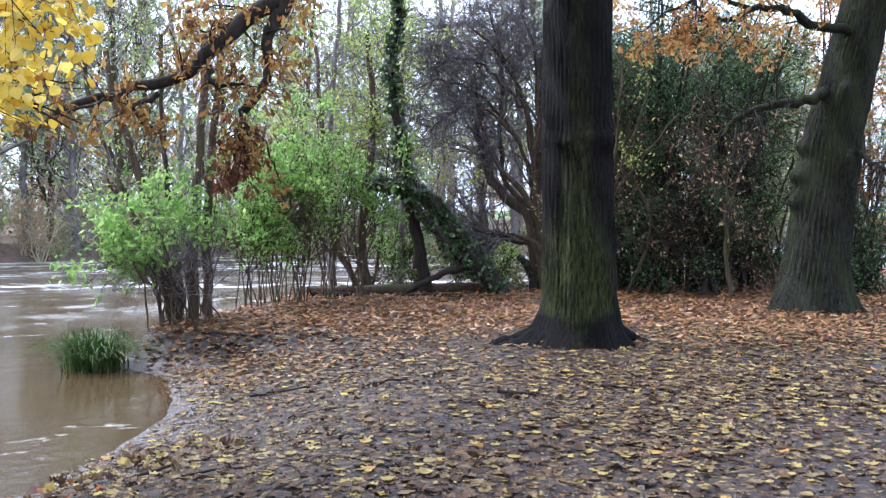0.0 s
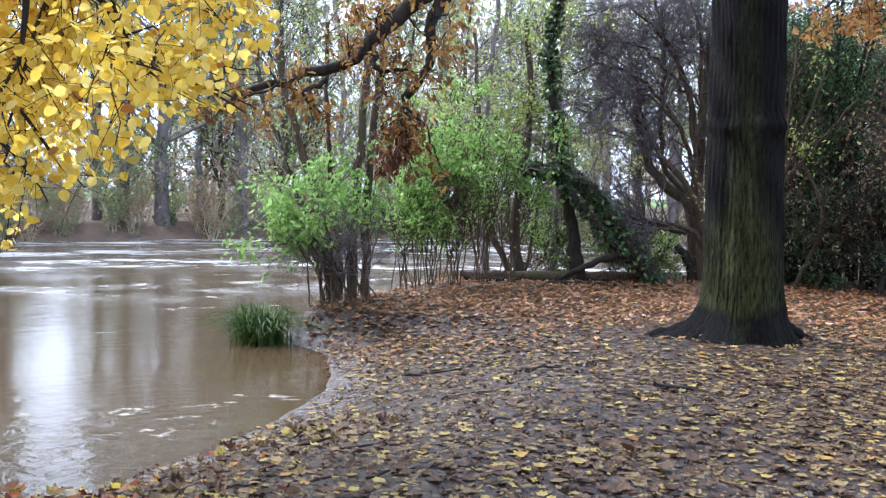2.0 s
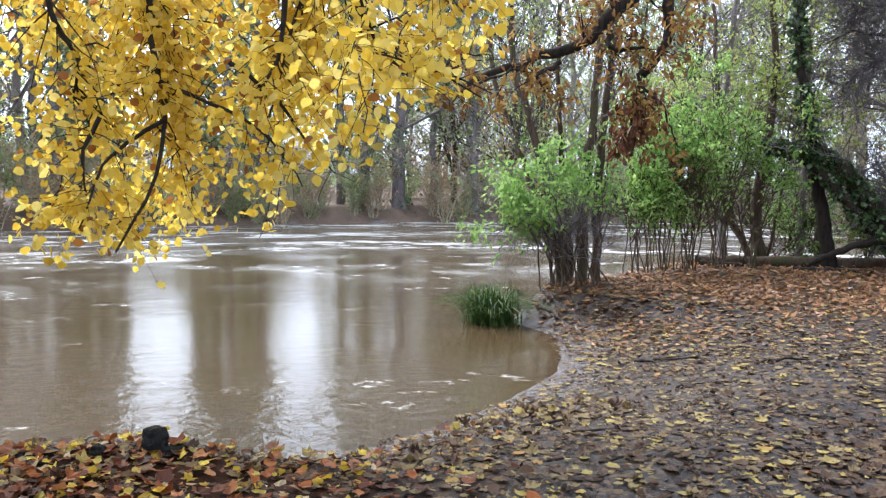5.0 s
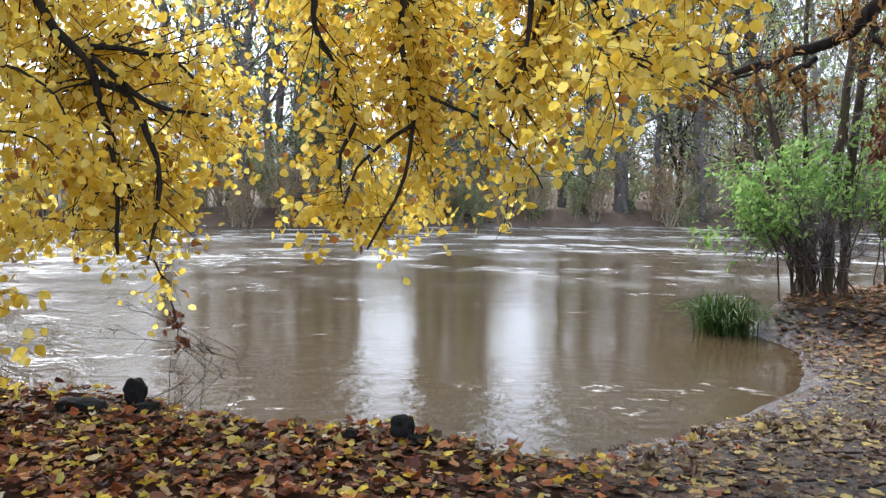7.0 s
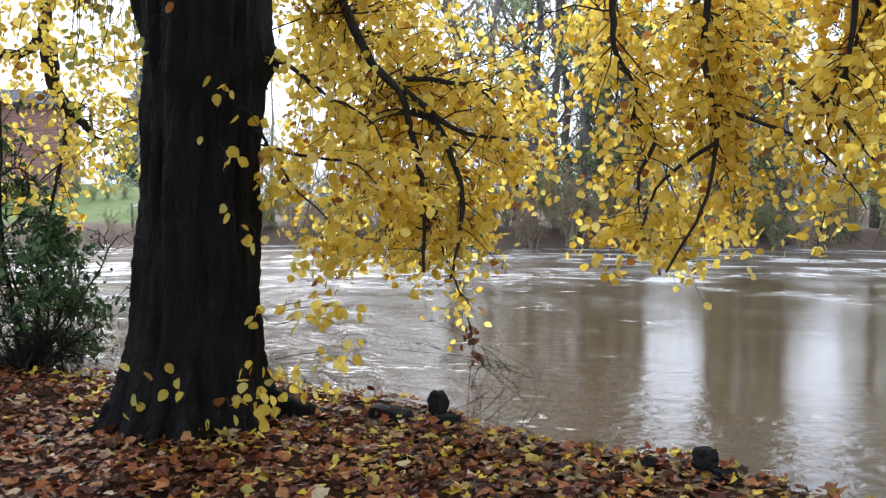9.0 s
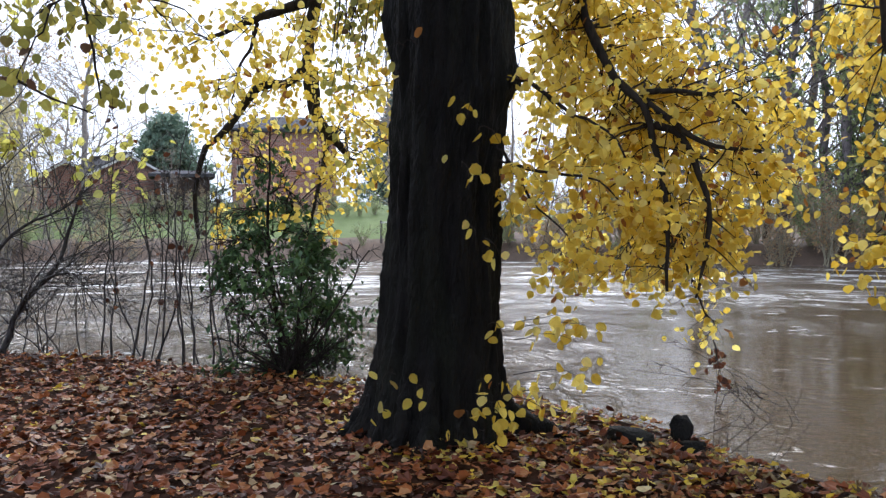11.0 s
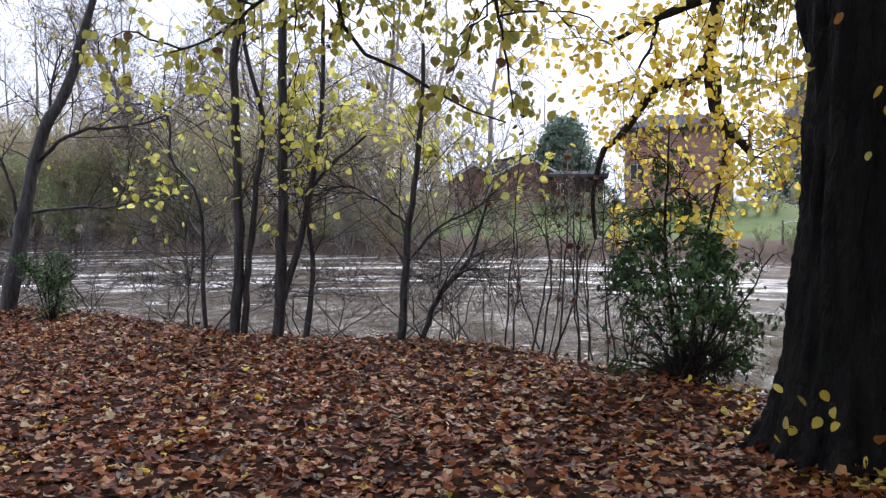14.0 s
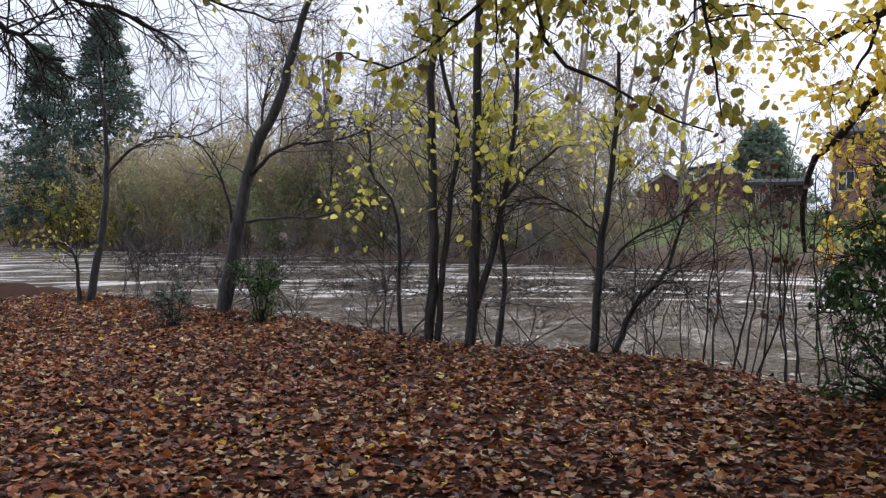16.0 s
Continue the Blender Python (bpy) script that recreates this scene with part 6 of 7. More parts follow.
for px, py, n, hh in ((-11.34, -2.19, 9, 1.3), (-11.42, -3.49, 8, 1.1), (-12.73, -6.29, 9, 1.2), (-13.53, -8.28, 12, 1.2), (-14.34, -9.88, 10, 1.3), (-14.75, -11.58, 10, 1.4), (-15.76, -13.67, 10, 1.4), (-11.15, -1.49, 7, 1.4), (-11.72, -4.79, 7, 1.0)):
    woody("bare_shrub", "low tangle of bare brown twigs over the water's edge", "shrub",
          [line(rooted([(px + rng.normal(0, 0.25), py + rng.normal(0, 0.3), 0), (px + rng.normal(0, 0.4), py + rng.normal(0, 0.4), hh * 0.5), (px + rng.normal(-0.1, 0.6), py + rng.normal(0, 0.6), hh * rng.uniform(0.5, 1))]), 9, 0.009, 0.003, 0.02) for j in range(n)],
          M_SAPBARK, None, "", 8, (0.25, 0.9), 4, (0.15, 0.5), group="bare shrubs on the bank", rmax=0.004, lift=0.03, wander=0.14, angle=(15, 50))
woody("holly_bush", "dark green glossy bush with a tall leader on the bank", "shrub",
      [line(rooted([(-8.98, 0.76, -0.10), (-8.99, 0.68, 0.60), (-9.00, 0.59, 1.38), (-8.99, 0.61, 1.87), (-8.99, 0.64, 2.45)]), 16, 0.03, 0.008, 0.01)] +
      [line([(-8.99, 0.62, h), (-9.0 + rng.normal(0, 0.15), 0.62 + 0.6 * d, h + 0.06), (-9.0 + rng.normal(0, 0.2), 0.62 + d, h - 0.02)], 8, 0.009, 0.004, 0.008)
       for h, d in ((0.7, 0.6), (0.8, -0.65), (1.0, -0.5), (1.1, 0.5), (1.3, -0.45), (1.4, 0.42), (1.6, -0.25), (1.8, 0.22), (2.1, -0.12))] +
      [line(rooted([(-8.95 + rng.normal(0, 0.12), 0.85 + rng.normal(0, 0.15), 0), (-8.97 + 0.6 * dx, 0.83 + 0.6 * dy, h * 0.6), (-9.0 + dx, 0.8 + dy, h)]), 10, 0.016, 0.006, 0.01)
       for dx, dy, h in zip(rng.normal(-0.05, 0.3, 22), np.linspace(-0.75, 0.85, 22) + rng.normal(0, 0.08, 22), np.tile((0.18, 0.95, 0.45, 1.25, 0.30, 0.7), 4)[:22])],
      M_TWIG, M_HOLLY, "dark glossy leaves", 13, (0.18, 0.5), 4, (0.1, 0.3), 5, (0.065, 0.11), OVAL, u1=(0.05, 1), lift=-0.04, rmax=0.006, keep=lambda p: patchy(p, -0.1) & (np.abs(p[:, 1] - 0.72) < np.interp(p[:, 2], (0.0, 0.8, 1.3, 1.7, 2.6), (1.2, 1.1, 0.45, 0.26, 0.10)) + rng.normal(0, 0.06, len(p))))
woody("holly_bush", "small dark green bush at the top of the leafy bank", "shrub",
      [line(rooted([(-12.44, -8.22, 0.24), (-12.44, -8.22, 0.69)][:1] + [(q[0] + dx, q[1] + dy, q[2] + 0.25 - 0.15 * abs(dx)) for q in [(-12.44, -8.22, 0.24), (-12.44, -8.22, 0.69)][1:]]), 8, 0.015, 0.005, 0.01) for dx, dy in ((0, 0), (0.3, 0.1), (-0.3, 0.0), (0.1, 0.3), (-0.1, -0.3), (0.2, -0.25))],
      M_TWIG, M_HOLLY, "dark glossy leaves", 9, (0.15, 0.4), 4, (0.1, 0.25), 4, (0.05, 0.08), OVAL, u1=(0.05, 1))
woody("gorse_seedling", "small dark bristly seedling growing in the fallen leaves", "plant",
      [line(rooted([(-11.44, -9.19, 0), (-11.3 + dx, -9.1 + dy, 0.62 - 0.3 * abs(dx))]), 6, 0.008, 0.003, 0.004) for dx, dy in ((0, 0), (0.25, 0.1), (-0.25, 0.0), (0.05, 0.3), (0, -0.3), (0.15, -0.2))],
      M_TWIG, M_NEEDLE, "dark needles", 12, (0.1, 0.3), 4, (0.05, 0.15), 5, (0.02, 0.04), OVAL, u1=(0.1, 1))
woody("water_shoots", "thin bare shoots at the water's edge", "shrub",
      [line(rooted([(-5.45 + rng.normal(0, 0.3), 3.42 + rng.normal(0, 0.08), 0), (-5.45 + rng.normal(0, 0.35), 3.5, 0.25), (-5.45 + rng.normal(0, 0.5), 3.5 + rng.normal(0, 0.15), rng.uniform(0.25, 0.6))]), 8, 0.003, 0.0015, 0.01) for j in range(9)],
      M_TWIG, None, "", 3, (0.1, 0.3), 2, (0.05, 0.15), rmax=0.003)


# ---- stones, sticks and roots ----
def stone(x, y, sx, sy, sz, turn, lift=0.0):
    bm = bmesh.new()
    bmesh.ops.create_icosphere(bm, subdivisions=3, radius=1)
    for v in bm.verts:
        n = noise.noise(v.co * 1.7 + Vector((x * 3, y * 3, 0))) * 0.42 + noise.noise(v.co * 4 + Vector((y, x, 1))) * 0.16
        v.co /= 0.45 + 0.55 * max(abs(v.co.x), abs(v.co.y), abs(v.co.z)) / v.co.length
        v.co *= 0.85 * (1 + 0.7 * n)
        v.co.z = max(v.co.z, -0.6)
        v.co = Vector((v.co.x * sx, v.co.y * sy, v.co.z * sz))
    me = bpy.data.meshes.new("stone")
    bm.to_mesh(me)
    bm.free()
    me.materials.append(M_STONE)
    ob = new("stone", me)
    ob.matrix_world = pose(x, y, ground_z(x, y) + sz * 0.35 + lift, 0, 0, turn)
    return tagged(ob, "dark wet stone half sunk in the bank edge", "stone", "stones along the bank")


stone(-5.53, 3.09, 0.085, 0.07, 0.12, 20, 0.05)
stone(-5.33, 3.05, 0.11, 0.06, 0.06, 70, 0.01)
stone(-5.71, 2.79, 0.22, 0.11, 0.07, 25, 0.02)
stone(-3.56, 3.64, 0.085, 0.065, 0.085, 40, 0.06)
stone(-3.47, 3.68, 0.085, 0.05, 0.045, 50, 0.01)
stone(-3.80, 3.46, 0.055, 0.04, 0.04, 10, 0.02)
stone(-2.90, 3.84, 0.06, 0.035, 0.025, 60, 0.01)
for pts, r in (([(0.47, 7.39, -0.10), (0.59, 7.38, 0.01), (0.80, 7.36, 0.10)], 0.022), ([(-2.27, 6.03, -0.34), (-1.97, 6.12, -0.25), (-1.69, 6.21, -0.17)], 0.014), ([(-1.66, 6.43, -0.23), (-1.44, 6.48, -0.13)], 0.01), ([(-1.84, 5.63, -0.10), (-1.54, 5.73, -0.07), (-1.35, 5.78, -0.08)], 0.012), ([(-1.86, 4.77, -0.10), (-1.74, 4.83, -0.04), (-1.53, 4.89, -0.05)], 0.012),
               ([(-0.75, 6.15, -0.02), (-0.34, 6.19, 0.02), (-0.10, 6.20, 0.02)], 0.01), ([(-0.75, 7.96, -0.07), (-0.44, 7.99, 0.02), (-0.23, 8.00, 0.04)], 0.014), ([(-10.24, -3.52, -0.00), (-10.34, -3.17, 0.03), (-10.45, -2.82, -0.02)], 0.02), ([(-1.96, 8.60, -0.07), (-1.50, 8.67, 0.01), (-1.28, 8.71, 0.07)], 0.014)):
    pts = [(x, y, ground_z(x, y) + r * 0.9) for x, y, _ in pts]
    v, f = tubes([line(pts, 10, r, r * 0.5, 0.006)], 7)
    tagged(new("fallen_stick", mesh_np("fallen_stick", v, f, M_TWIG, True)), "thin dark stick lying on muddy ground", "stick", "sticks on the ground")


TWIGS_DOWN = [(-1.09, 5.50, -0.11), (-0.83, 5.55, 0.01), (-0.67, 5.57, 0.13)] + [(-1.31, 4.76, -0.07), (-0.93, 4.82, -0.04), (-0.69, 4.86, -0.05)] + [(-0.55, 5.28, -0.04), (-0.39, 5.29, 0.03), (-0.25, 5.30, 0.14)] + [(-0.03, 7.00, 0.05), (0.22, 6.99, 0.11), (0.34, 6.99, 0.04)] + [(1.37, 6.04, 0.13), (1.52, 6.00, 0.19), (1.71, 5.95, 0.18)] + [(-1.32, 7.29, -0.07), (-1.06, 7.33, 0.01), (-0.87, 7.36, -0.00)] + [(-2.33, 4.79, -0.03), (-2.06, 4.90, 0.06), (-1.91, 4.96, 0.10)]
for i in range(0, len(TWIGS_DOWN) - 2, 3):
    pts = [(x, y, ground_z(x, y) + 0.012) for x, y, _ in TWIGS_DOWN[i:i + 3]]
    g = line(pts, 12, 0.009, 0.003, 0.008)
    side = spawn(g, 5, (0.12, 0.4), (25, 60), (0.2, 0.9), 4, -0.02, 0.1, 0.6)
    side[0][:, :, 2] = land_height(side[0][:, :, 0], side[0][:, :, 1]).reshape(side[0].shape[:2]) + 0.012
    v, f = tubes([g, side], 5)
    tagged(new("fallen_twig", mesh_np("fallen_twig", v, f, M_TWIG, True)), "thin dark forked twig lying on leafy mud", "twig", "sticks on the ground")


# ---- far bank ----
def far_plant(name, label, height, stems, bark_mat, leaf, n1, n2, leaves, size, spread, rad=0.12, u1=(0.3, 1), lift=0.05, straight=0.1, len1=0.28, n3=0, low=0.0, ivy_leaves=0):
    """A far tree or bush built round the origin, to be copied along the bank."""
    ob = thing(name, (0, 0, 0), label, "tree" if height > 5.5 else "shrub", "plants on the far bank")
    st = []
    for _ in range(stems):
        d = rng.normal(0, spread, 2)
        st.append(line([(rng.normal(0, 0.15 * (stems > 1)), rng.normal(0, 0.15 * (stems > 1)), -0.3), (d[0] * 0.35, d[1] * 0.35, height * 0.45), (d[0], d[1], height * rng.uniform(0.75, 1))], 12, rad * (0.6 if stems > 1 else 1), rad * 0.15, straight))
    for g in st:
        v, f = tubes([g], 6 if stems == 1 else 5)
        hang("trunk" if stems == 1 else "stem", mesh_np("stem", v, f, bark_mat, True), ob)
    t1 = join(*[spawn(s, n1, (height * len1 * 0.5, height * len1), (20, 65), u1, 4, lift, 0.17, 0.4, 0.06, 0.018) for s in st])
    t2 = spawn(t1, n2, (height * len1 * 0.25, height * len1 * 0.6), (20, 60), (0.15, 1), 3 if n3 else 2, lift, 0.2, 0.6, 9, 0.014)
    groups = [t1, t2]
    if n3:
        groups.append(spawn(t2, n3, (height * 0.05, height * 0.12), (20, 60), (0.2, 1), 2, lift, 0.15, 0.7, 9, 0.010))
    twig_part(groups, bark_mat, ob, 3)
    if leaf:
        leaf_part("foliage", [leaf_on(groups[-1], leaves, size, OVAL, 0.3, spread=0.12, keep=lambda p: p[:, 2] > low)], leaf, ob)
    if ivy_leaves:
        iv = join(*[spawn(s, 60, (0.2, 0.7), (60, 110), (0.0, 0.7), 3, 0, 0.2, 0.2, 0.01) for s in st])
        leaf_part("ivy", [leaf_on(iv, ivy_leaves, (0.12, 0.2), OVAL, 0.5, spread=0.12)], M_IVY, ob, "dark ivy on the trunk")
    return ob


KIND = {
    "tall": far_plant("far_bare_tree", "tall grey bare tree on the far bank", 15, 1, M_PALETWIG, M_FAR_BROWN, 26, 7, 2, (0.14, 0.26), 0.9, 0.2, (0.15, 1), n3=2, len1=0.34),
    "ivytall": far_plant("far_ivy_tree", "tall tree with ivy-clad trunk on the far bank", 13, 1, M_GREYTWIG, M_FAR_GREEN, 22, 7, 4, (0.2, 0.34), 0.9, 0.22, (0.15, 1), n3=2, ivy_leaves=7, len1=0.34),
    "greentall": far_plant("far_green_tree", "tall dull green tree on the far bank", 12, 1, M_STEM, M_FAR_GREEN, 24, 7, 3, (0.2, 0.36), 0.9, 0.18, (0.1, 1), n3=2, len1=0.36),
    "willow": far_plant("far_willow_bush", "dense olive willow bush on the far bank", 8.0, 10, M_SALLOW, M_FAR_OLIVE, 10, 4, 4, (0.16, 0.32), 2.5, 0.10, (0.08, 1), 0.12),
    "brown": far_plant("far_brown_bush", "brown tangled bush on the far bank", 4.6, 8, M_SALLOW, M_FAR_BROWN, 8, 4, 3, (0.13, 0.25), 1.9, 0.07, (0.06, 1), 0.04),
    "green": far_plant("far_green_bush", "dull green bush on the far bank", 3.6, 7, M_SALLOW, M_FAR_GREEN, 8, 4, 5, (0.15, 0.25), 1.5, 0.06, (0.06, 1), 0.04),
    "thin": far_plant("far_bare_bush", "bare grey twiggy bush on the far bank", 5.0, 6, M_PALETWIG, M_FAR_OLIVE, 9, 6, 1, (0.08, 0.14), 1.3, 0.05, (0.1, 1), 0.06),
    "column": far_plant("far_ivy_tree", "tall narrow tree dense with ivy on the far bank", 19, 1, M_GREYTWIG, M_FAR_GREEN, 70, 5, 7, (0.2, 0.34), 0.3, 0.25, (0.04, 1), 0.02, 0.06, 0.1, ivy_leaves=8),
    "densebare": far_plant("far_bare_tree", "tall purplish bare tree with dense twigs on the far bank", 14, 4, M_GREYTWIG, M_FAR_BROWN, 22, 7, 1, (0.12, 0.2), 2.0, 0.16, (0.12, 1), n3=3, len1=0.26),
    "orange": far_plant("far_orange_tree", "tree with orange autumn leaves on the far bank", 7.5, 4, M_STEM, M_ORANGE, 13, 6, 8, (0.16, 0.28), 1.5, 0.1, (0.12, 1)),
    "yellow": far_plant("far_yellow_bush", "yellowing bush on the far bank", 4.5, 7, M_STEM, M_YELGREEN, 10, 6, 6, (0.14, 0.22), 1.6, 0.07, (0.1, 1)),
}
placed = set()


def plant(kind, x, y, s=1.0):
    z = ground_z(x, y)
    m = pose(x, y, z, 0, 0, rng.uniform(0, 360)) @ Matrix.Diagonal((s * rng.uniform(0.85, 1.15), s * rng.uniform(0.85, 1.15), s, 1))
    if kind not in placed:
        placed.add(kind)
        KIND[kind].matrix_basis = m
    else:
        first = KIND[kind]
        copy_thing(first, m @ Matrix.Diagonal((*first.scale, 1)).inverted())


def bearing(az, h):
    return HUB[0] - math.sin(radians(az)) * h, HUB[1] + math.cos(radians(az)) * h


def bank_at(az, off):
    """A point on the far bank at a bearing, so far behind its edge."""
    hs = np.arange(25, 130, 0.5)
    p = np.array([bearing(az, h) for h in hs])
    d = shore_distance(p[:, 0], p[:, 1], FAR_LAND)
    i = int(np.argmax(d > 0))
    return bearing(az, hs[i] + off)


GAPS = ((28.0, 49.0),)      # bearings at which the sky comes down between the far trees


def row(az0, az1, step, kinds, off, scale):
    """Plants along the far bank between two bearings; only low ones in the gaps."""
    for az in np.arange(az0, az1, step):
        az = az + rng.uniform(-0.4, 0.4) * step
        kind, s = str(rng.choice(kinds)), rng.uniform(*scale)
        if any(a < az < b for a, b in GAPS):
            if "tall" in kind or kind == "orange":
                continue
            kind, s = str(rng.choice(["green", "brown"])), min(s, 0.6)
        plant(kind, *bank_at(az, rng.uniform(*off)), s)


row(58, 76, 1.8, ["tall", "greentall", "orange", "tall"], (2, 9), (0.4, 0.6))
row(-24, -9, 2.1, ["ivytall", "tall", "greentall", "greentall"], (1.0, 8), (0.8, 1.2))
row(-9, 20, 1.9, ["tall", "greentall", "tall", "greentall", "ivytall"], (1.0, 9), (0.95, 1.25))
row(-9, 12, 3.0, ["greentall", "tall"], (9, 20), (1.0, 1.3))
row(20, 28, 2.4, ["ivytall", "tall", "greentall", "tall"], (1.0, 8), (0.9, 1.2))
row(28, 58, 1.5, ["ivytall", "tall", "greentall", "ivytall"], (1.0, 8), (1.1, 1.5))
row(-26, -9, 4.0, ["greentall", "ivytall", "greentall"], (0.5, 6), (0.75, 1.1))
row(-24, 14, 2.6, ["green", "brown", "willow"], (0.4, 3.0), (0.6, 0.9))
row(14, 34, 2.8, ["green", "brown", "brown"], (0.4, 3.0), (0.35, 0.7))
row(12, 76, 2.2, ["green", "brown", "brown"], (-0.3, 1.6), (0.45, 0.8))
row(34, 76, 2.0, ["green", "brown", "willow", "green"], (-0.2, 2.2), (0.5, 0.8))
row(-24, 76, 3.1, ["green", "brown"], (-0.5, 0.6), (0.3, 0.5))
row(-26, 58, 3.4, ["tall", "greentall", "orange", "ivytall", "greentall"], (14, 38), (0.7, 1.0))
row(101, 141, 2.2, ["willow", "thin", "brown"], (-0.2, 2.5), (0.8, 1.05))
row(101.5, 141, 3.2, ["willow"], (4, 9), (0.9, 1.1))
row(103, 141, 3.6, ["willow", "tall"], (10, 18), (0.95, 1.2))
row(77, 101, 2.2, ["brown", "green"], (-0.3, 1.2), (0.22, 0.4))
row(91.5, 102, 1.8, ["tall", "brown", "green"], (3, 9), (0.2, 0.3))
row(89, 103, 2.1, ["thin"], (0.3, 3.5), (0.3, 0.55))
row(96, 128, 3.0, ["thin", "tall"], (6, 22), (0.9, 1.15))
row(101, 142, 1.7, ["thin", "thin", "brown"], (-0.3, 1.2), (0.5, 0.75))
row(99, 142, 3.0, ["thin"], (3, 9), (1.1, 1.5))
row(100, 142, 2.6, ["greentall", "tall"], (24, 34), (0.55, 0.8))
row(100, 142, 1.5, ["brown", "green", "brown"], (2.5, 5.5), (0.45, 0.7))
row(114, 134, 2.2, ["willow"], (2, 6), (0.9, 1.15))
row(128, 142, 1.3, ["yellow", "brown", "willow"], (-0.2, 4.0), (0.8, 1.1))
row(-22, -8, 3.0, ["greentall", "ivytall"], (9, 20), (0.9, 1.2))
row(10, 28, 1.5, ["tall", "greentall", "tall"], (10, 30), (0.5, 0.85))
row(78, 97.5, 0.9, ["brown", "green"], (7.5, 9.5), (0.26, 0.36))
for az in np.arange(27, 50, 1.1):
    plant(str(rng.choice(["tall", "greentall", "willow"])), *bank_at(az, rng.uniform(22, 40)), rng.uniform(0.4, 0.6))
for az in np.arange(116, 131, 2.1):
    plant("green", *bank_at(az, rng.uniform(-0.3, 4)), rng.uniform(1.2, 1.9))
for az, off, s in ((117.6, 4, 1.15), (116.4, 8, 1.0), (104.5, 12, 0.8)):
    plant("densebare", *bank_at(az, off), s)
for az in np.arange(19.5, 51, 1.3):
    plant(str(rng.choice(["green", "brown", "thin", "green"])), *bank_at(az, rng.uniform(5, 14)), rng.uniform(0.6, 0.95) * (0.6 if 31.5 < az < 35 or 41 < az < 44.5 else 1))
for az in (20.5, 23.0, 25.0, 37.0, 46.3, 48.7):
    plant("greentall", *bank_at(az, rng.uniform(8, 16)), rng.uniform(0.55, 0.8))
for az in (22.5, 25.2, 27.3):
    plant("ivytall", *bank_at(az, rng.uniform(0.6, 1.6)), rng.uniform(0.8, 1.0))
for az in np.arange(113, 143, 1.6):
    plant(str(rng.choice(["willow", "willow", "brown"])), *bank_at(az, rng.uniform(6, 14)), rng.uniform(0.95, 1.15))
for az in (131.5, 133.5, 135.5, 137.5, 139.5):
    plant("yellow", *bank_at(az, rng.uniform(-0.3, 1.0)), rng.uniform(1.0, 1.4))
for az in (29.8, 31.4, 36.5, 37.4, 38.5, 39.5, 40.6, 45.0, 46.1, 47.3, 48.6):
    plant("column", *bank_at(az, rng.uniform(1, 5)), rng.uniform(0.9, 1.1))
for az, off, k, s in ((75, 9, "orange", 0.9), (77, 20, "tall", 0.8), (129, 10, "yellow", 1.4), (134, 6, "yellow", 1.3), (126, 7, "orange", 0.5), (124, 22, "tall", 1.25), (121, 26, "tall", 1.2), (137, 20, "tall", 1.2), (92, 30, "tall", 0.7), (97, 34, "tall", 0.7), (87, 34, "tall", 0.7), (103, 14, "tall", 1.1), (111, 14, "tall", 1.1)):
    plant(k, *bank_at(az, off), s)


def conifer(x, y, height, wide, label, mat=M_NEEDLE):
    z = ground_z(x, y)
    ob = thing("conifer", (x, y, z), label, "tree", "far conifers")
    tr = line([(x, y, z - 0.3), (x, y, z + height)], 14, 0.35, 0.03, 0.03)
    v, f = tubes([tr], 8)
    hang("trunk", mesh_np("trunk", v, f, M_STEM, True), ob)
    n = 230
    zz = rng.uniform(0.12, 1, n)
    a = rng.uniform(0, 2 * np.pi, n)
    r = wide * (1.02 - zz)**0.8 * rng.uniform(0.6, 1.05, n) + 0.2
    ts = np.linspace(0, 1, 5)
    P = np.stack([x + np.cos(a)[:, None] * r[:, None] * ts, y + np.sin(a)[:, None] * r[:, None] * ts, z + zz[:, None] * height - 0.25 * r[:, None] * ts**1.5 + 0.12 * r[:, None] * ts**3], -1)
    g = (P, np.repeat(np.linspace(0.05, 0.012, 5)[None], n, 0))
    t = spawn(g, 5, (0.5, 1.3), (30, 80), (0.15, 1), 3, -0.05, 0.1, 0.6)
    twig_part([g, t], M_STEM, ob, 3)
    leaf_part("needles", [leaf_on(t, 14 if height > 12 else 9, (0.25, 0.5), OVAL, 0.3, spread=0.14, flat=0.3)], mat, ob, "blue-green needles")
    return ob


conifer(*bearing(132.4, 82), 20.0, 7.6, "tall blue-green spruce beyond the river")
conifer(*bearing(135.8, 88), 18, 8.5, "broad blue-green cedar beyond the river")
conifer(*bearing(91.0, 66), 6.3, 4.8, "bushy blue-green pine behind the outbuildings", M_PINE)
conifer(*bearing(76.0, 66), 10, 5.0, "blue-green conifer behind the house")

# tree whose bare twigs hang over the leafy bank
HANG = [line([(-4.73, -7.72, -0.1), (-4.84, -7.62, 2.2), (-5.34, -7.31, 4.6)], 14, 0.16, 0.1, 0.02), line([(-5.34, -7.31, 4.5)] + [(-5.58, -7.10, 3.82), (-5.81, -6.73, 3.46), (-5.98, -6.41, 3.23), (-6.10, -6.10, 3.03)], 18, 0.06, 0.012, 0.02),
        line([(-5.34, -7.31, 4.3)] + [(-5.97, -7.04, 4.02), (-6.28, -6.59, 3.81), (-6.59, -6.10, 3.63), (-6.84, -5.62, 3.39), (-6.86, -5.38, 3.20)], 18, 0.05, 0.008, 0.02), line([(-5.34, -7.31, 4.6)] + [(-6.51, -6.55, 4.17), (-6.91, -5.86, 3.95), (-7.15, -5.28, 3.74), (-7.30, -4.75, 3.52)], 18, 0.05, 0.008, 0.02)]
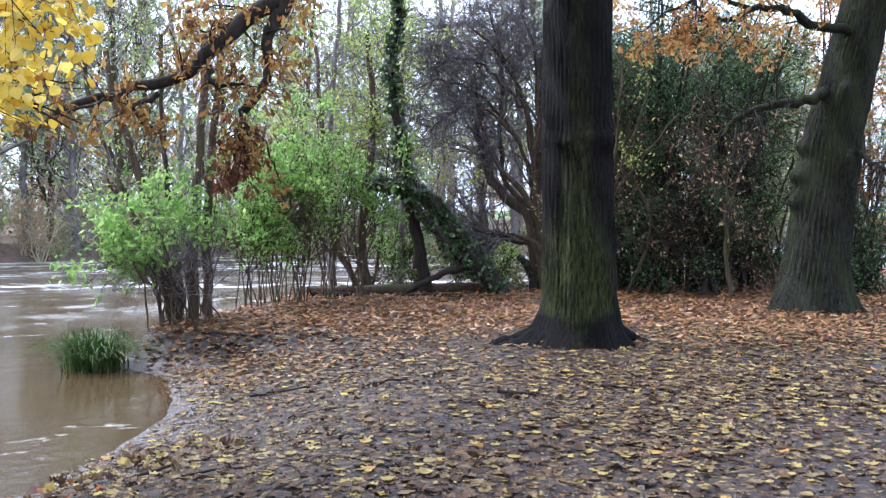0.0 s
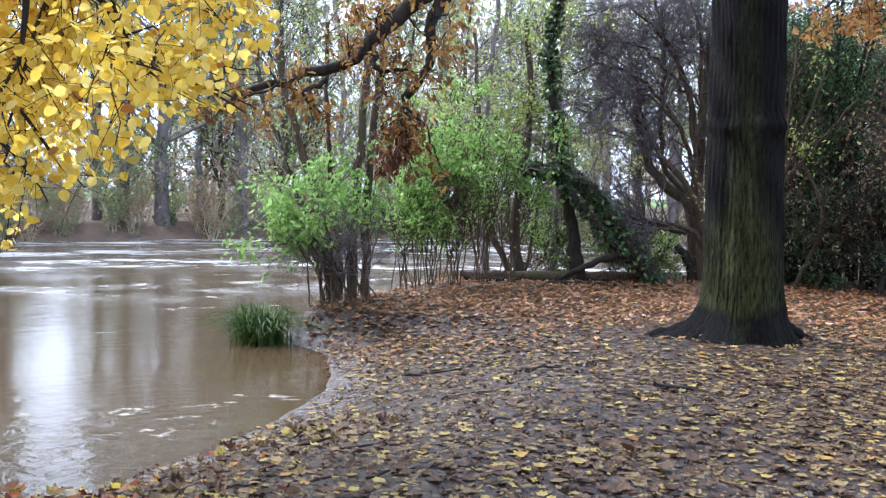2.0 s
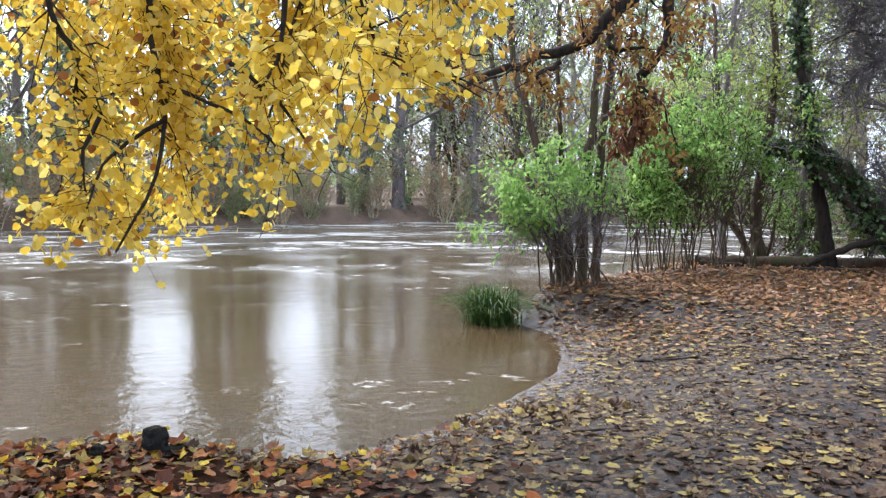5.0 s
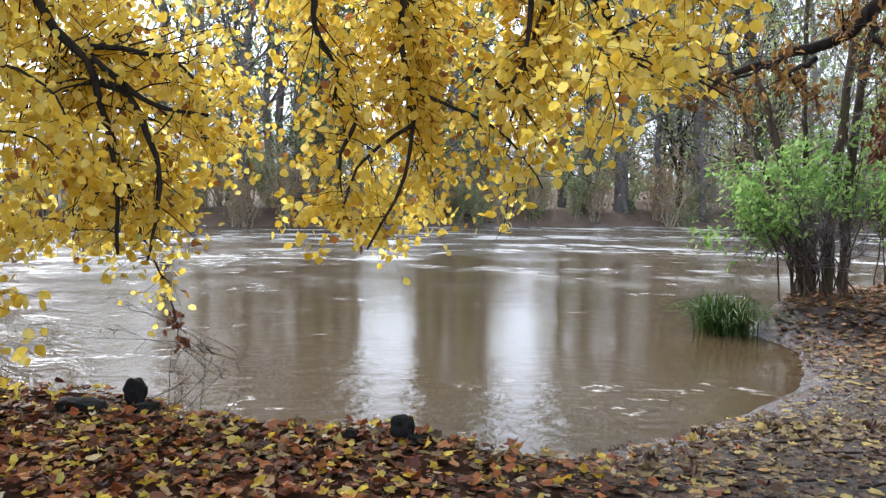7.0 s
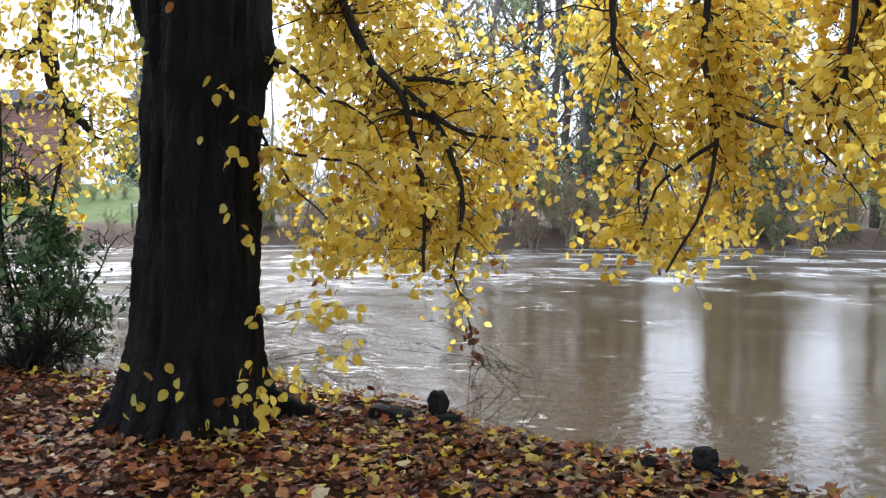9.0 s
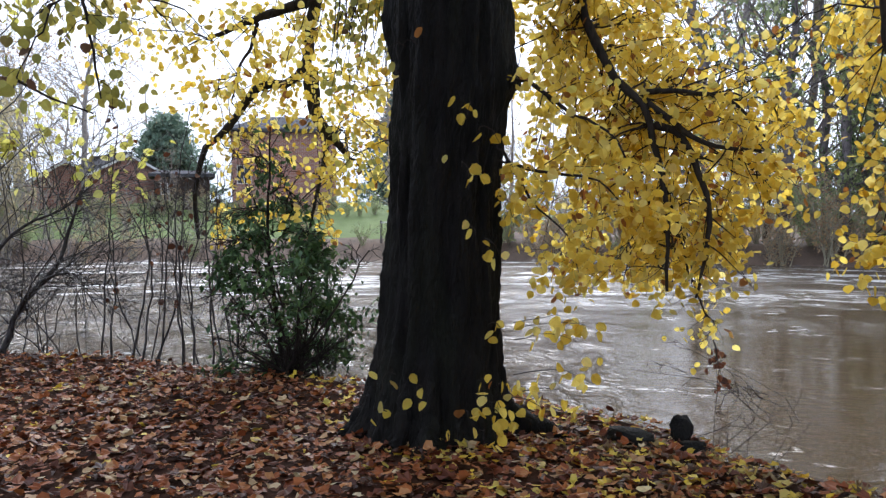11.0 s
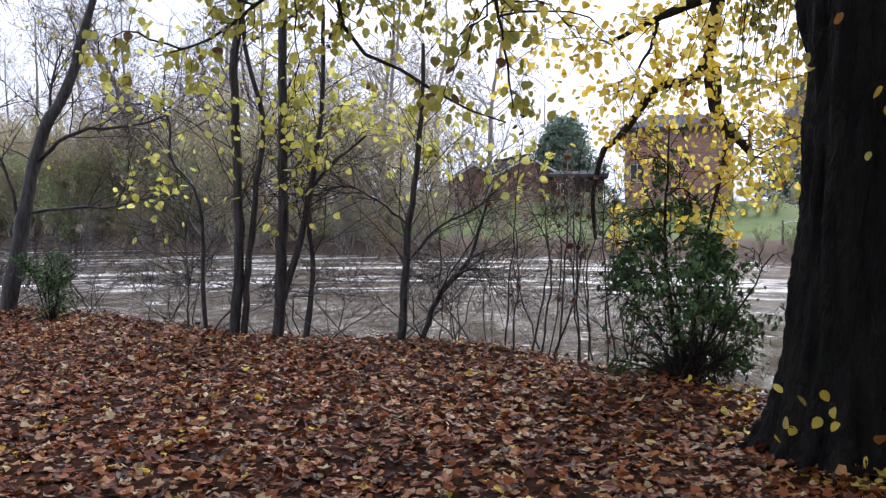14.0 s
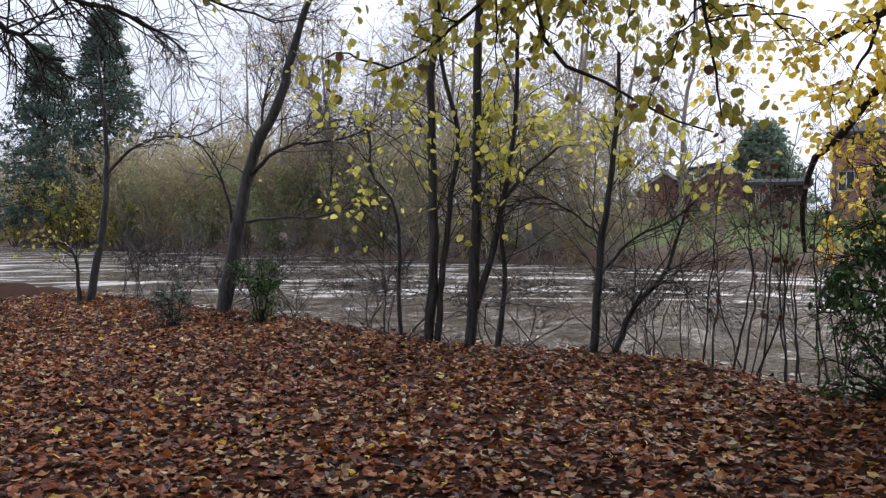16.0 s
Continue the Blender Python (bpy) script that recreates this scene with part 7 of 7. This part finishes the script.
woody("bare_tree", "bare tree with dark twigs hanging over the leafy bank", "tree", HANG, M_TWIG, None, "", 36, (0.4, 1.3), 8, (0.2, 0.6), lift=-0.03, wander=0.26, u1=(0.3, 1), rmax=0.016)


# ---- buildings beyond the river ----
def brick_material(name, scale=1.0):
    m, nt, p = node_mat(name)
    tc = nt.nodes.new("ShaderNodeTexCoord")
    b = nt.nodes.new("ShaderNodeTexBrick")
    b.inputs["Scale"].default_value = 1.0
    b.inputs["Brick Width"].default_value, b.inputs["Row Height"].default_value, b.inputs["Mortar Size"].default_value = 0.225, 0.075, 0.01
    b.inputs["Color1"].default_value, b.inputs["Color2"].default_value, b.inputs["Mortar"].default_value = (0.38, 0.16, 0.12, 1), (0.29, 0.11, 0.085, 1), (0.42, 0.37, 0.32, 1)
    mp = nt.nodes.new("ShaderNodeMapping")
    mp.inputs["Rotation"].default_value = (radians(90), 0, 0)
    nt.links.new(tc.outputs["Object"], mp.inputs[0])
    nt.links.new(mp.outputs[0], b.inputs["Vector"])
    w = noise_tex(nt, tc.outputs["Object"], 1.3, 4)
    nt.links.new(mix(nt, 0.4, b.outputs[0], ramp(nt, w, [(0.3, (0.45, 0.4, 0.38)), (0.7, (1, 1, 1))]), 'MULTIPLY'), p.inputs["Base Color"])
    p.inputs["Roughness"].default_value = 0.9
    return m


M_BRICK = brick_material("red_brick")
M_SLATE = plain("grey_slate", (0.05, 0.05, 0.055), (0.10, 0.10, 0.11), 3.0, 0.95, 0.01, 0.1)
M_TILE = plain("brown_roof_tile", (0.10, 0.05, 0.035), (0.19, 0.10, 0.07), 3.0, 0.8, 0.01)
M_WHITE = plain("white_paint", (0.62, 0.62, 0.60), (0.78, 0.78, 0.76), 3.0, 0.5)
M_TIMBER = plain("dark_stained_timber", (0.025, 0.016, 0.013), (0.06, 0.038, 0.03), 5.0, 0.8)
M_PANE, _nt, _p = node_mat("dark_window_pane")
_p.inputs["Base Color"].default_value = (0.03, 0.035, 0.04, 1)
_p.inputs["Roughness"].default_value = 0.05


def box(bm, x0, x1, y0, y1, z0, z1):
    bmesh.ops.create_cube(bm, size=1, matrix=Matrix.Translation(((x0 + x1) / 2, (y0 + y1) / 2, (z0 + z1) / 2)) @ Matrix.Diagonal((x1 - x0, y1 - y0, z1 - z0, 1)))
    return bm


def local(name, bm, mat, parent, label=""):
    me = bpy.data.meshes.new(name)
    bm.to_mesh(me)
    bm.free()
    me.materials.append(mat)
    ob = new(name, me)
    ob.parent = parent
    return tagged(ob, label)


def prism(bm, x0, x1, y0, y1, z0, z1, hip=0.0, thick=0.18):
    """A pitched roof with its ridge along x; hip pulls the ridge's ends in."""
    ym = (y0 + y1) / 2
    lo = [bm.verts.new(c) for c in ((x0, y0, z0), (x1, y0, z0), (x1, y1, z0), (x0, y1, z0))]
    up = [bm.verts.new((c.co.x, c.co.y, z0 + thick)) for c in lo]
    r0, r1 = bm.verts.new((x0 + hip, ym, z1)), bm.verts.new((x1 - hip, ym, z1))
    bm.faces.new(lo[::-1])
    for a in range(4):
        bm.faces.new((lo[a], lo[(a + 1) % 4], up[(a + 1) % 4], up[a]))
    bm.faces.new((up[0], up[1], r1, r0))
    bm.faces.new((up[2], up[3], r0, r1))
    bm.faces.new((up[1], up[2], r1))
    bm.faces.new((up[3], up[0], r0))
    return bm


def window(parent, x, z, w, h, y):
    fr = bmesh.new()
    t = 0.045
    for a in ((x - w / 2, x + w / 2, z, z + t), (x - w / 2, x + w / 2, z + h - t, z + h), (x - w / 2, x - w / 2 + t, z + t, z + h - t), (x + w / 2 - t, x + w / 2, z + t, z + h - t), (x - t / 2, x + t / 2, z + t, z + h - t)):
        box(fr, a[0], a[1], y - 0.04, y + 0.04, a[2], a[3])
    ob = local("window", fr, M_WHITE, parent)
    local("pane", box(bmesh.new(), x - w / 2 + t, x + w / 2 - t, y + 0.005, y + 0.02, z + t, z + h - t), M_PANE, ob)
    local("sill", box(bmesh.new(), x - w / 2 - 0.06, x + w / 2 + 0.06, y - 0.1, y + 0.03, z - 0.07, z - 0.003), M_STONE, ob)
    return ob


def building(name, label, az, h, width, depth, wall_h, roof_h, wall_mat, roof_mat, hip, base_z, wins=(), chimney=None, turn=0.0):
    """Front along local x, facing local -y, towards the river."""
    x, y = bearing(az, h)
    ob = thing(name, (x, y, base_z), label, "building")
    ob.rotation_euler = (0, 0, radians(az + turn))
    w = bmesh.new()
    t = 0.3
    holes = sorted(wins)
    # front wall in piers and spandrels round the window openings
    xs = sorted({-width / 2, width / 2, *[q[0] - q[2] / 2 for q in holes], *[q[0] + q[2] / 2 for q in holes]})
    for a, b in zip(xs[:-1], xs[1:]):
        col = sorted((q[1], q[1] + q[3]) for q in holes if q[0] - q[2] / 2 < (a + b) / 2 < q[0] + q[2] / 2)
        z = -1.2
        for z0, z1 in col:
            box(w, a, b, 0, t, z, z0)
            z = z1
        box(w, a, b, 0, t, z, wall_h)
    bmesh.ops.remove_doubles(w, verts=w.verts, dist=0.001)
    local("wall", w, wall_mat, ob)
    local("wall", box(bmesh.new(), -width / 2, -width / 2 + t, t, depth - t, -1.2, wall_h), wall_mat, ob)
    local("wall", box(bmesh.new(), width / 2 - t, width / 2, t, depth - t, -1.2, wall_h), wall_mat, ob)
    local("wall", box(bmesh.new(), -width / 2, width / 2, depth - t, depth, -1.2, wall_h), wall_mat, ob)
    roof = local("roof", prism(bmesh.new(), -width / 2 - 0.3, width / 2 + 0.3, -0.3, depth + 0.3, wall_h + 0.003, wall_h + roof_h, hip), roof_mat, ob)
    if chimney is not None:
        local("chimney", box(bmesh.new(), chimney - 0.35, chimney + 0.35, depth / 2 - 0.3, depth / 2 + 0.3, wall_h + roof_h - 0.9, wall_h + roof_h + 0.9), wall_mat, roof)
    for q in holes:
        window(ob, *q, 0.12)
    return ob


def gabled(name, label, az, h, width, depth, wall_h, roof_h, wall_mat, roof_mat, base_z, turn=0.0):
    """A shed with its gable towards the river and white bargeboards."""
    x, y = bearing(az, h)
    ob = thing(name, (x, y, base_z), label, "building")
    ob.rotation_euler = (0, 0, radians(az + turn))
    bm = bmesh.new()
    w = width / 2
    f = [bm.verts.new(c) for c in ((-w, 0, -1.2), (w, 0, -1.2), (w, 0, wall_h), (0, 0, wall_h + roof_h), (-w, 0, wall_h))]
    b = [bm.verts.new((v.co.x, depth, v.co.z)) for v in f]
    bm.faces.new(f)
    bm.faces.new(b[::-1])
    for i in range(5):
        bm.faces.new((f[(i + 1) % 5], f[i], b[i], b[(i + 1) % 5]))
    local("wall", bm, wall_mat, ob)
    rf = bmesh.new()
    sl = math.hypot(w, roof_h)
    for s in (-1, 1):
        m = Matrix.Translation((s * w / 2, depth / 2, wall_h + roof_h / 2 + 0.09)) @ Matrix.Rotation(s * math.atan2(roof_h, w), 4, 'Y') @ Matrix.Diagonal((sl + 0.4, depth + 0.5, 0.12, 1))
        bmesh.ops.create_cube(rf, size=1, matrix=m)
    roof = local("roof", rf, roof_mat, ob)
    bb = bmesh.new()
    for s in (-1, 1):
        m = Matrix.Translation((s * w / 2, -0.29, wall_h + roof_h / 2 + 0.02)) @ Matrix.Rotation(s * math.atan2(roof_h, w), 4, 'Y') @ Matrix.Diagonal((sl + 0.4, 0.05, 0.13, 1))
        bmesh.ops.create_cube(bb, size=1, matrix=m)
    local("bargeboard", bb, M_WHITE, roof)
    return ob


building("house", "two-storey red brick house with grey slate roof beyond the lawn", 83.8, 50, 5.8, 8.0, 4.9, 1.3, M_BRICK, M_SLATE, 2.0, 1.35,
         ((-2.25, 2.0, 0.8, 1.05),))
gabled("brick_outbuilding", "brown brick outbuilding with white gable boards", 96.9, 54, 4.8, 8.0, 1.5, 1.5, M_BRICK, M_TILE, 1.7)
building("timber_shed", "dark timber shed with a low slate roof", 90.2, 51, 3.0, 3.5, 1.85, 0.45, M_TIMBER, M_SLATE, 0.6, 1.9, ((-0.95, 0.85, 0.4, 0.65),))
gabled("outbuilding", "small brick building with slate roof and white boards", 93.4, 54, 4.8, 6.0, 2.0, 1.2, M_BRICK, M_SLATE, 1.9, 20)

# garden fence along the lawn
fence = thing("garden_fence", (*bearing(76, 41), 0.6), "low pale wire fence along the far lawn", "fence")
for i in range(12):
    x, y = bearing(60 + i * 1.6, 42 - i * 0.2)
    z = ground_z(x, y)
    hang("post", mesh_np("post", *tubes([line([(x, y, z - 0.2), (x, y, z + 1.0)], 3, 0.05, 0.05, 0)], 6), M_GREYTWIG), fence)
rail = [(*bearing(60 + i * 1.6, 41.97 - i * 0.2), 0) for i in range(12)]
rail = [(x, y, ground_z(x, y) + 0.9) for x, y, _ in rail]
hang("rail", mesh_np("rail", *tubes([line(rail, 24, 0.03, 0.03, 0)], 5), M_WHITE), fence)


# ---- trees behind the camera, which close the clearing ----
for x, y, k, s in ((6, 4, "tall", 0.8), (9, -2, "ivytall", 0.9), (4, -8, "greentall", 0.9), (-3, -13, "tall", 0.8), (10, 7, "orange", 1.1), (14, 2, "greentall", 1.0), (0, -16, "greentall", 1.0), (8, -12, "orange", 1.2), (14, -10, "ivytall", 1.0),
                   (16, 12, "greentall", 0.9), (18, 18, "tall", 1.0), (-9, -19, "tall", 0.9), (20, 8, "ivytall", 1.0), (14, 20, "orange", 0.9), (16, 24, "greentall", 0.8), (-16, -24, "greentall", 0.8), (20, 26, "tall", 1)):
    plant(k, x, y, s)

# ---- fallen leaves ----
def litter(n, box_xy, dens, size, shape, mat, name, label, lift=(0.004, 0.03), tilt=0.35, curl=0.6):
    x, y = rng.uniform(box_xy[0], box_xy[1], n), rng.uniform(box_xy[2], box_xy[3], n)
    s = shore_distance(x, y, NEAR_LAND)
    keep = (s > 0.05) & (rng.uniform(0, 1, n) < dens(x, y, s))
    x, y = x[keep], y[keep]
    z = land_height(x, y) + rng.uniform(*lift, len(x))
    pos = np.stack([x, y, z], -1)
    a = rng.uniform(0, 2 * np.pi, len(x))
    ax = np.stack([np.cos(a), np.sin(a), rng.normal(0, tilt * 0.6, len(x))], -1)
    nor = np.stack([rng.normal(0, tilt, len(x)), rng.normal(0, tilt, len(x)), np.ones(len(x))], -1)
    v, f = leaves_np(pos, ax, nor, rng.uniform(*size, len(x)), shape, curl)
    return tagged(new(name, mesh_np(name, v, f, mat)), label, "leaves", "", "stuff")


def brownness(x, y):
    """1 on the brown carpet under the lime and beyond, 0 on the trodden mud by the oak."""
    return smooth((-x * 0.85 - y * 0.55 + 0.85 + 0.5 * np.sin(x * 1.1 + y * 0.7)) / 2.2)


def patches(x, y):
    return 0.5 + 0.5 * np.clip(1.4 * np.sin(x * 0.9 + 1.1 * np.sin(y * 0.7)) * np.sin(y * 1.05 + 0.8 * np.sin(x * 0.8 + 2)) + 0.7 * np.sin(2.7 * x + y) * np.sin(2.1 * y - x), -1, 1)


wet_edge = lambda x, y, s: smooth((s - 0.06) / (0.16 + 0.3 * smooth((y - 6.8) / 1.2) * smooth((9.6 - y) / 0.8)))
def open_side(x, y):
    """1 on the river side of the clearing, thinner cover towards the wood behind."""
    az = np.degrees(np.arctan2(-x, y))
    return np.where((az > -30) & (az < 141) | (np.hypot(x, y) < 4), 1.0, 0.4)


near = lambda x, y: open_side(x, y) * np.clip(9.0 / (np.hypot(x, y) + 1e-3), 0.45, 1.0) * (0.55 + 0.45 * smooth((np.hypot(x, y) - 2.5) / 1.2))
carpet = lambda x, y, s: brownness(x, y) * near(x, y) * (0.12 + 0.88 * smooth((s - 0.1) / (0.35 + 0.7 * smooth((-6.5 - x) / 1.5)))) * smooth((s - 0.05) / 0.1)
litter(100000, (-16.5, 3, -16, 6.5), carpet, (0.045, 0.105), FALLEN, M_LIT_BROWN, "fallen_leaves", "deep carpet of wet brown fallen leaves", (0.002, 0.05), 0.32, 0.5)
litter(48000, (-16.5, 3, -16, 6.5), carpet, (0.03, 0.085), FALLEN_OAK, M_LIT_BROWN, "fallen_leaves", "curled wet brown fallen leaves", (0.006, 0.045), 0.32)
trodden = lambda x, y: 0.55 + 0.45 * smooth((x + 0.8 + 0.25 * (6 - y) + 0.6 * np.sin(1.3 * y)) / 3.2)
litter(125000, (-5, 11.5, -3, 17), lambda x, y, s: (1 - 0.95 * brownness(x, y)) * (0.3 + 0.7 * patches(x, y)) * trodden(x, y) * wet_edge(x, y, s) * near(x, y), (0.038, 0.092), MAPLE, M_LIT_YELLOW, "fallen_leaves", "scattered tan and yellow fallen leaves on mud", (0.003, 0.012), 0.1, 0.2)
litter(90000, (-5, 10, 2.5, 14), lambda x, y, s: (1 - 0.95 * brownness(x, y)) * (0.35 + 0.65 * patches(y, x)) * trodden(x, y) * wet_edge(x, y, s), (0.022, 0.06), FALLEN_OAK, M_LIT_YELLOW, "fallen_leaves", "small flat tan leaves pressed into mud", (0.002, 0.008), 0.08, 0.15)
litter(28000, (-5, 10, -3, 13), lambda x, y, s: (1 - 0.95 * brownness(x, y)) * smooth((11.5 - y) / 3) * wet_edge(x, y, s) * near(x, y), (0.025, 0.06), FALLEN, M_LIT_DARK, "fallen_leaves", "small dark rotting leaves trodden into mud", (0.002, 0.012), 0.3)
litter(60000, (-4, 14, 8, 23), lambda x, y, s: smooth((y - 8.6 - 0.4 * np.sin(x)) / 4.5) * smooth(s / 0.4), (0.06, 0.11), FALLEN_OAK, M_LIT_RUST, "fallen_leaves", "rusty oak leaves along the wood's edge", (0.003, 0.03), 0.3)
litter(9000, (-6, 2, 1.5, 7), lambda x, y, s: smooth((1.7 - s) / 0.8) * 0.75 * smooth((s - 0.15) / 0.4), (0.045, 0.105), MAPLE, M_LIT_YELLOW, "fallen_leaves", "yellow leaves drifted along the waterline", (0.003, 0.03), 0.3)

litter(3000, (-9.5, 1.5, 0.8, 6), lambda x, y, s: smooth((4.2 - np.hypot(x + 5.2, y - 2.2)) / 2.2) * smooth((s - 0.1) / 0.3), (0.045, 0.085), FALLEN, M_YELLOW, "fallen_leaves", "fresh yellow lime leaves fallen round the trunk", (0.02, 0.055), 0.35)

# single leaves on the nearest stretch of ground
LEAF_MESHES = {0: [], 1: []}
for brown, shape, mat in ((0, LOBED, M_LIT_YELLOW), (0, HEART, M_LIT_YELLOW), (0, OAKY, M_LIT_YELLOW), (1, LOBED, M_LIT_BROWN), (1, OAKY, M_LIT_RUST), (1, HEART, M_LIT_BROWN)):
    for _ in range(3):
        v, f = leaves_np(np.zeros((1, 3)), np.array([[0, 1.0, 0.05]]), np.array([[0.1, 0, 1.0]]), np.array([1.0]), shape, 0.4)
        LEAF_MESHES[brown].append(mesh_np("fallen_leaf", v, f, mat))
for i in range(290):
    a, h = radians(rng.uniform(-26, 134)), rng.uniform(4.2, 6.4)
    x, y = -math.sin(a) * h, math.cos(a) * h
    if shore_distance([x], [y], NEAR_LAND)[0] < 0.3 or math.hypot(x + 6.2, y - 1.7) < 0.9:
        continue
    ob = new("fallen_leaf", LEAF_MESHES[int(brownness(x, y) > rng.uniform(0.3, 0.7))][int(rng.integers(0, 9))])
    k = rng.uniform(0.07, 0.11)
    ob.parent = ground
    ob.matrix_basis = pose(x, y, ground_z(x, y) + rng.uniform(0.02, 0.045), rng.normal(0, 10), rng.normal(0, 10), rng.uniform(0, 360)) @ Matrix.Diagonal((k, k, k, 1))
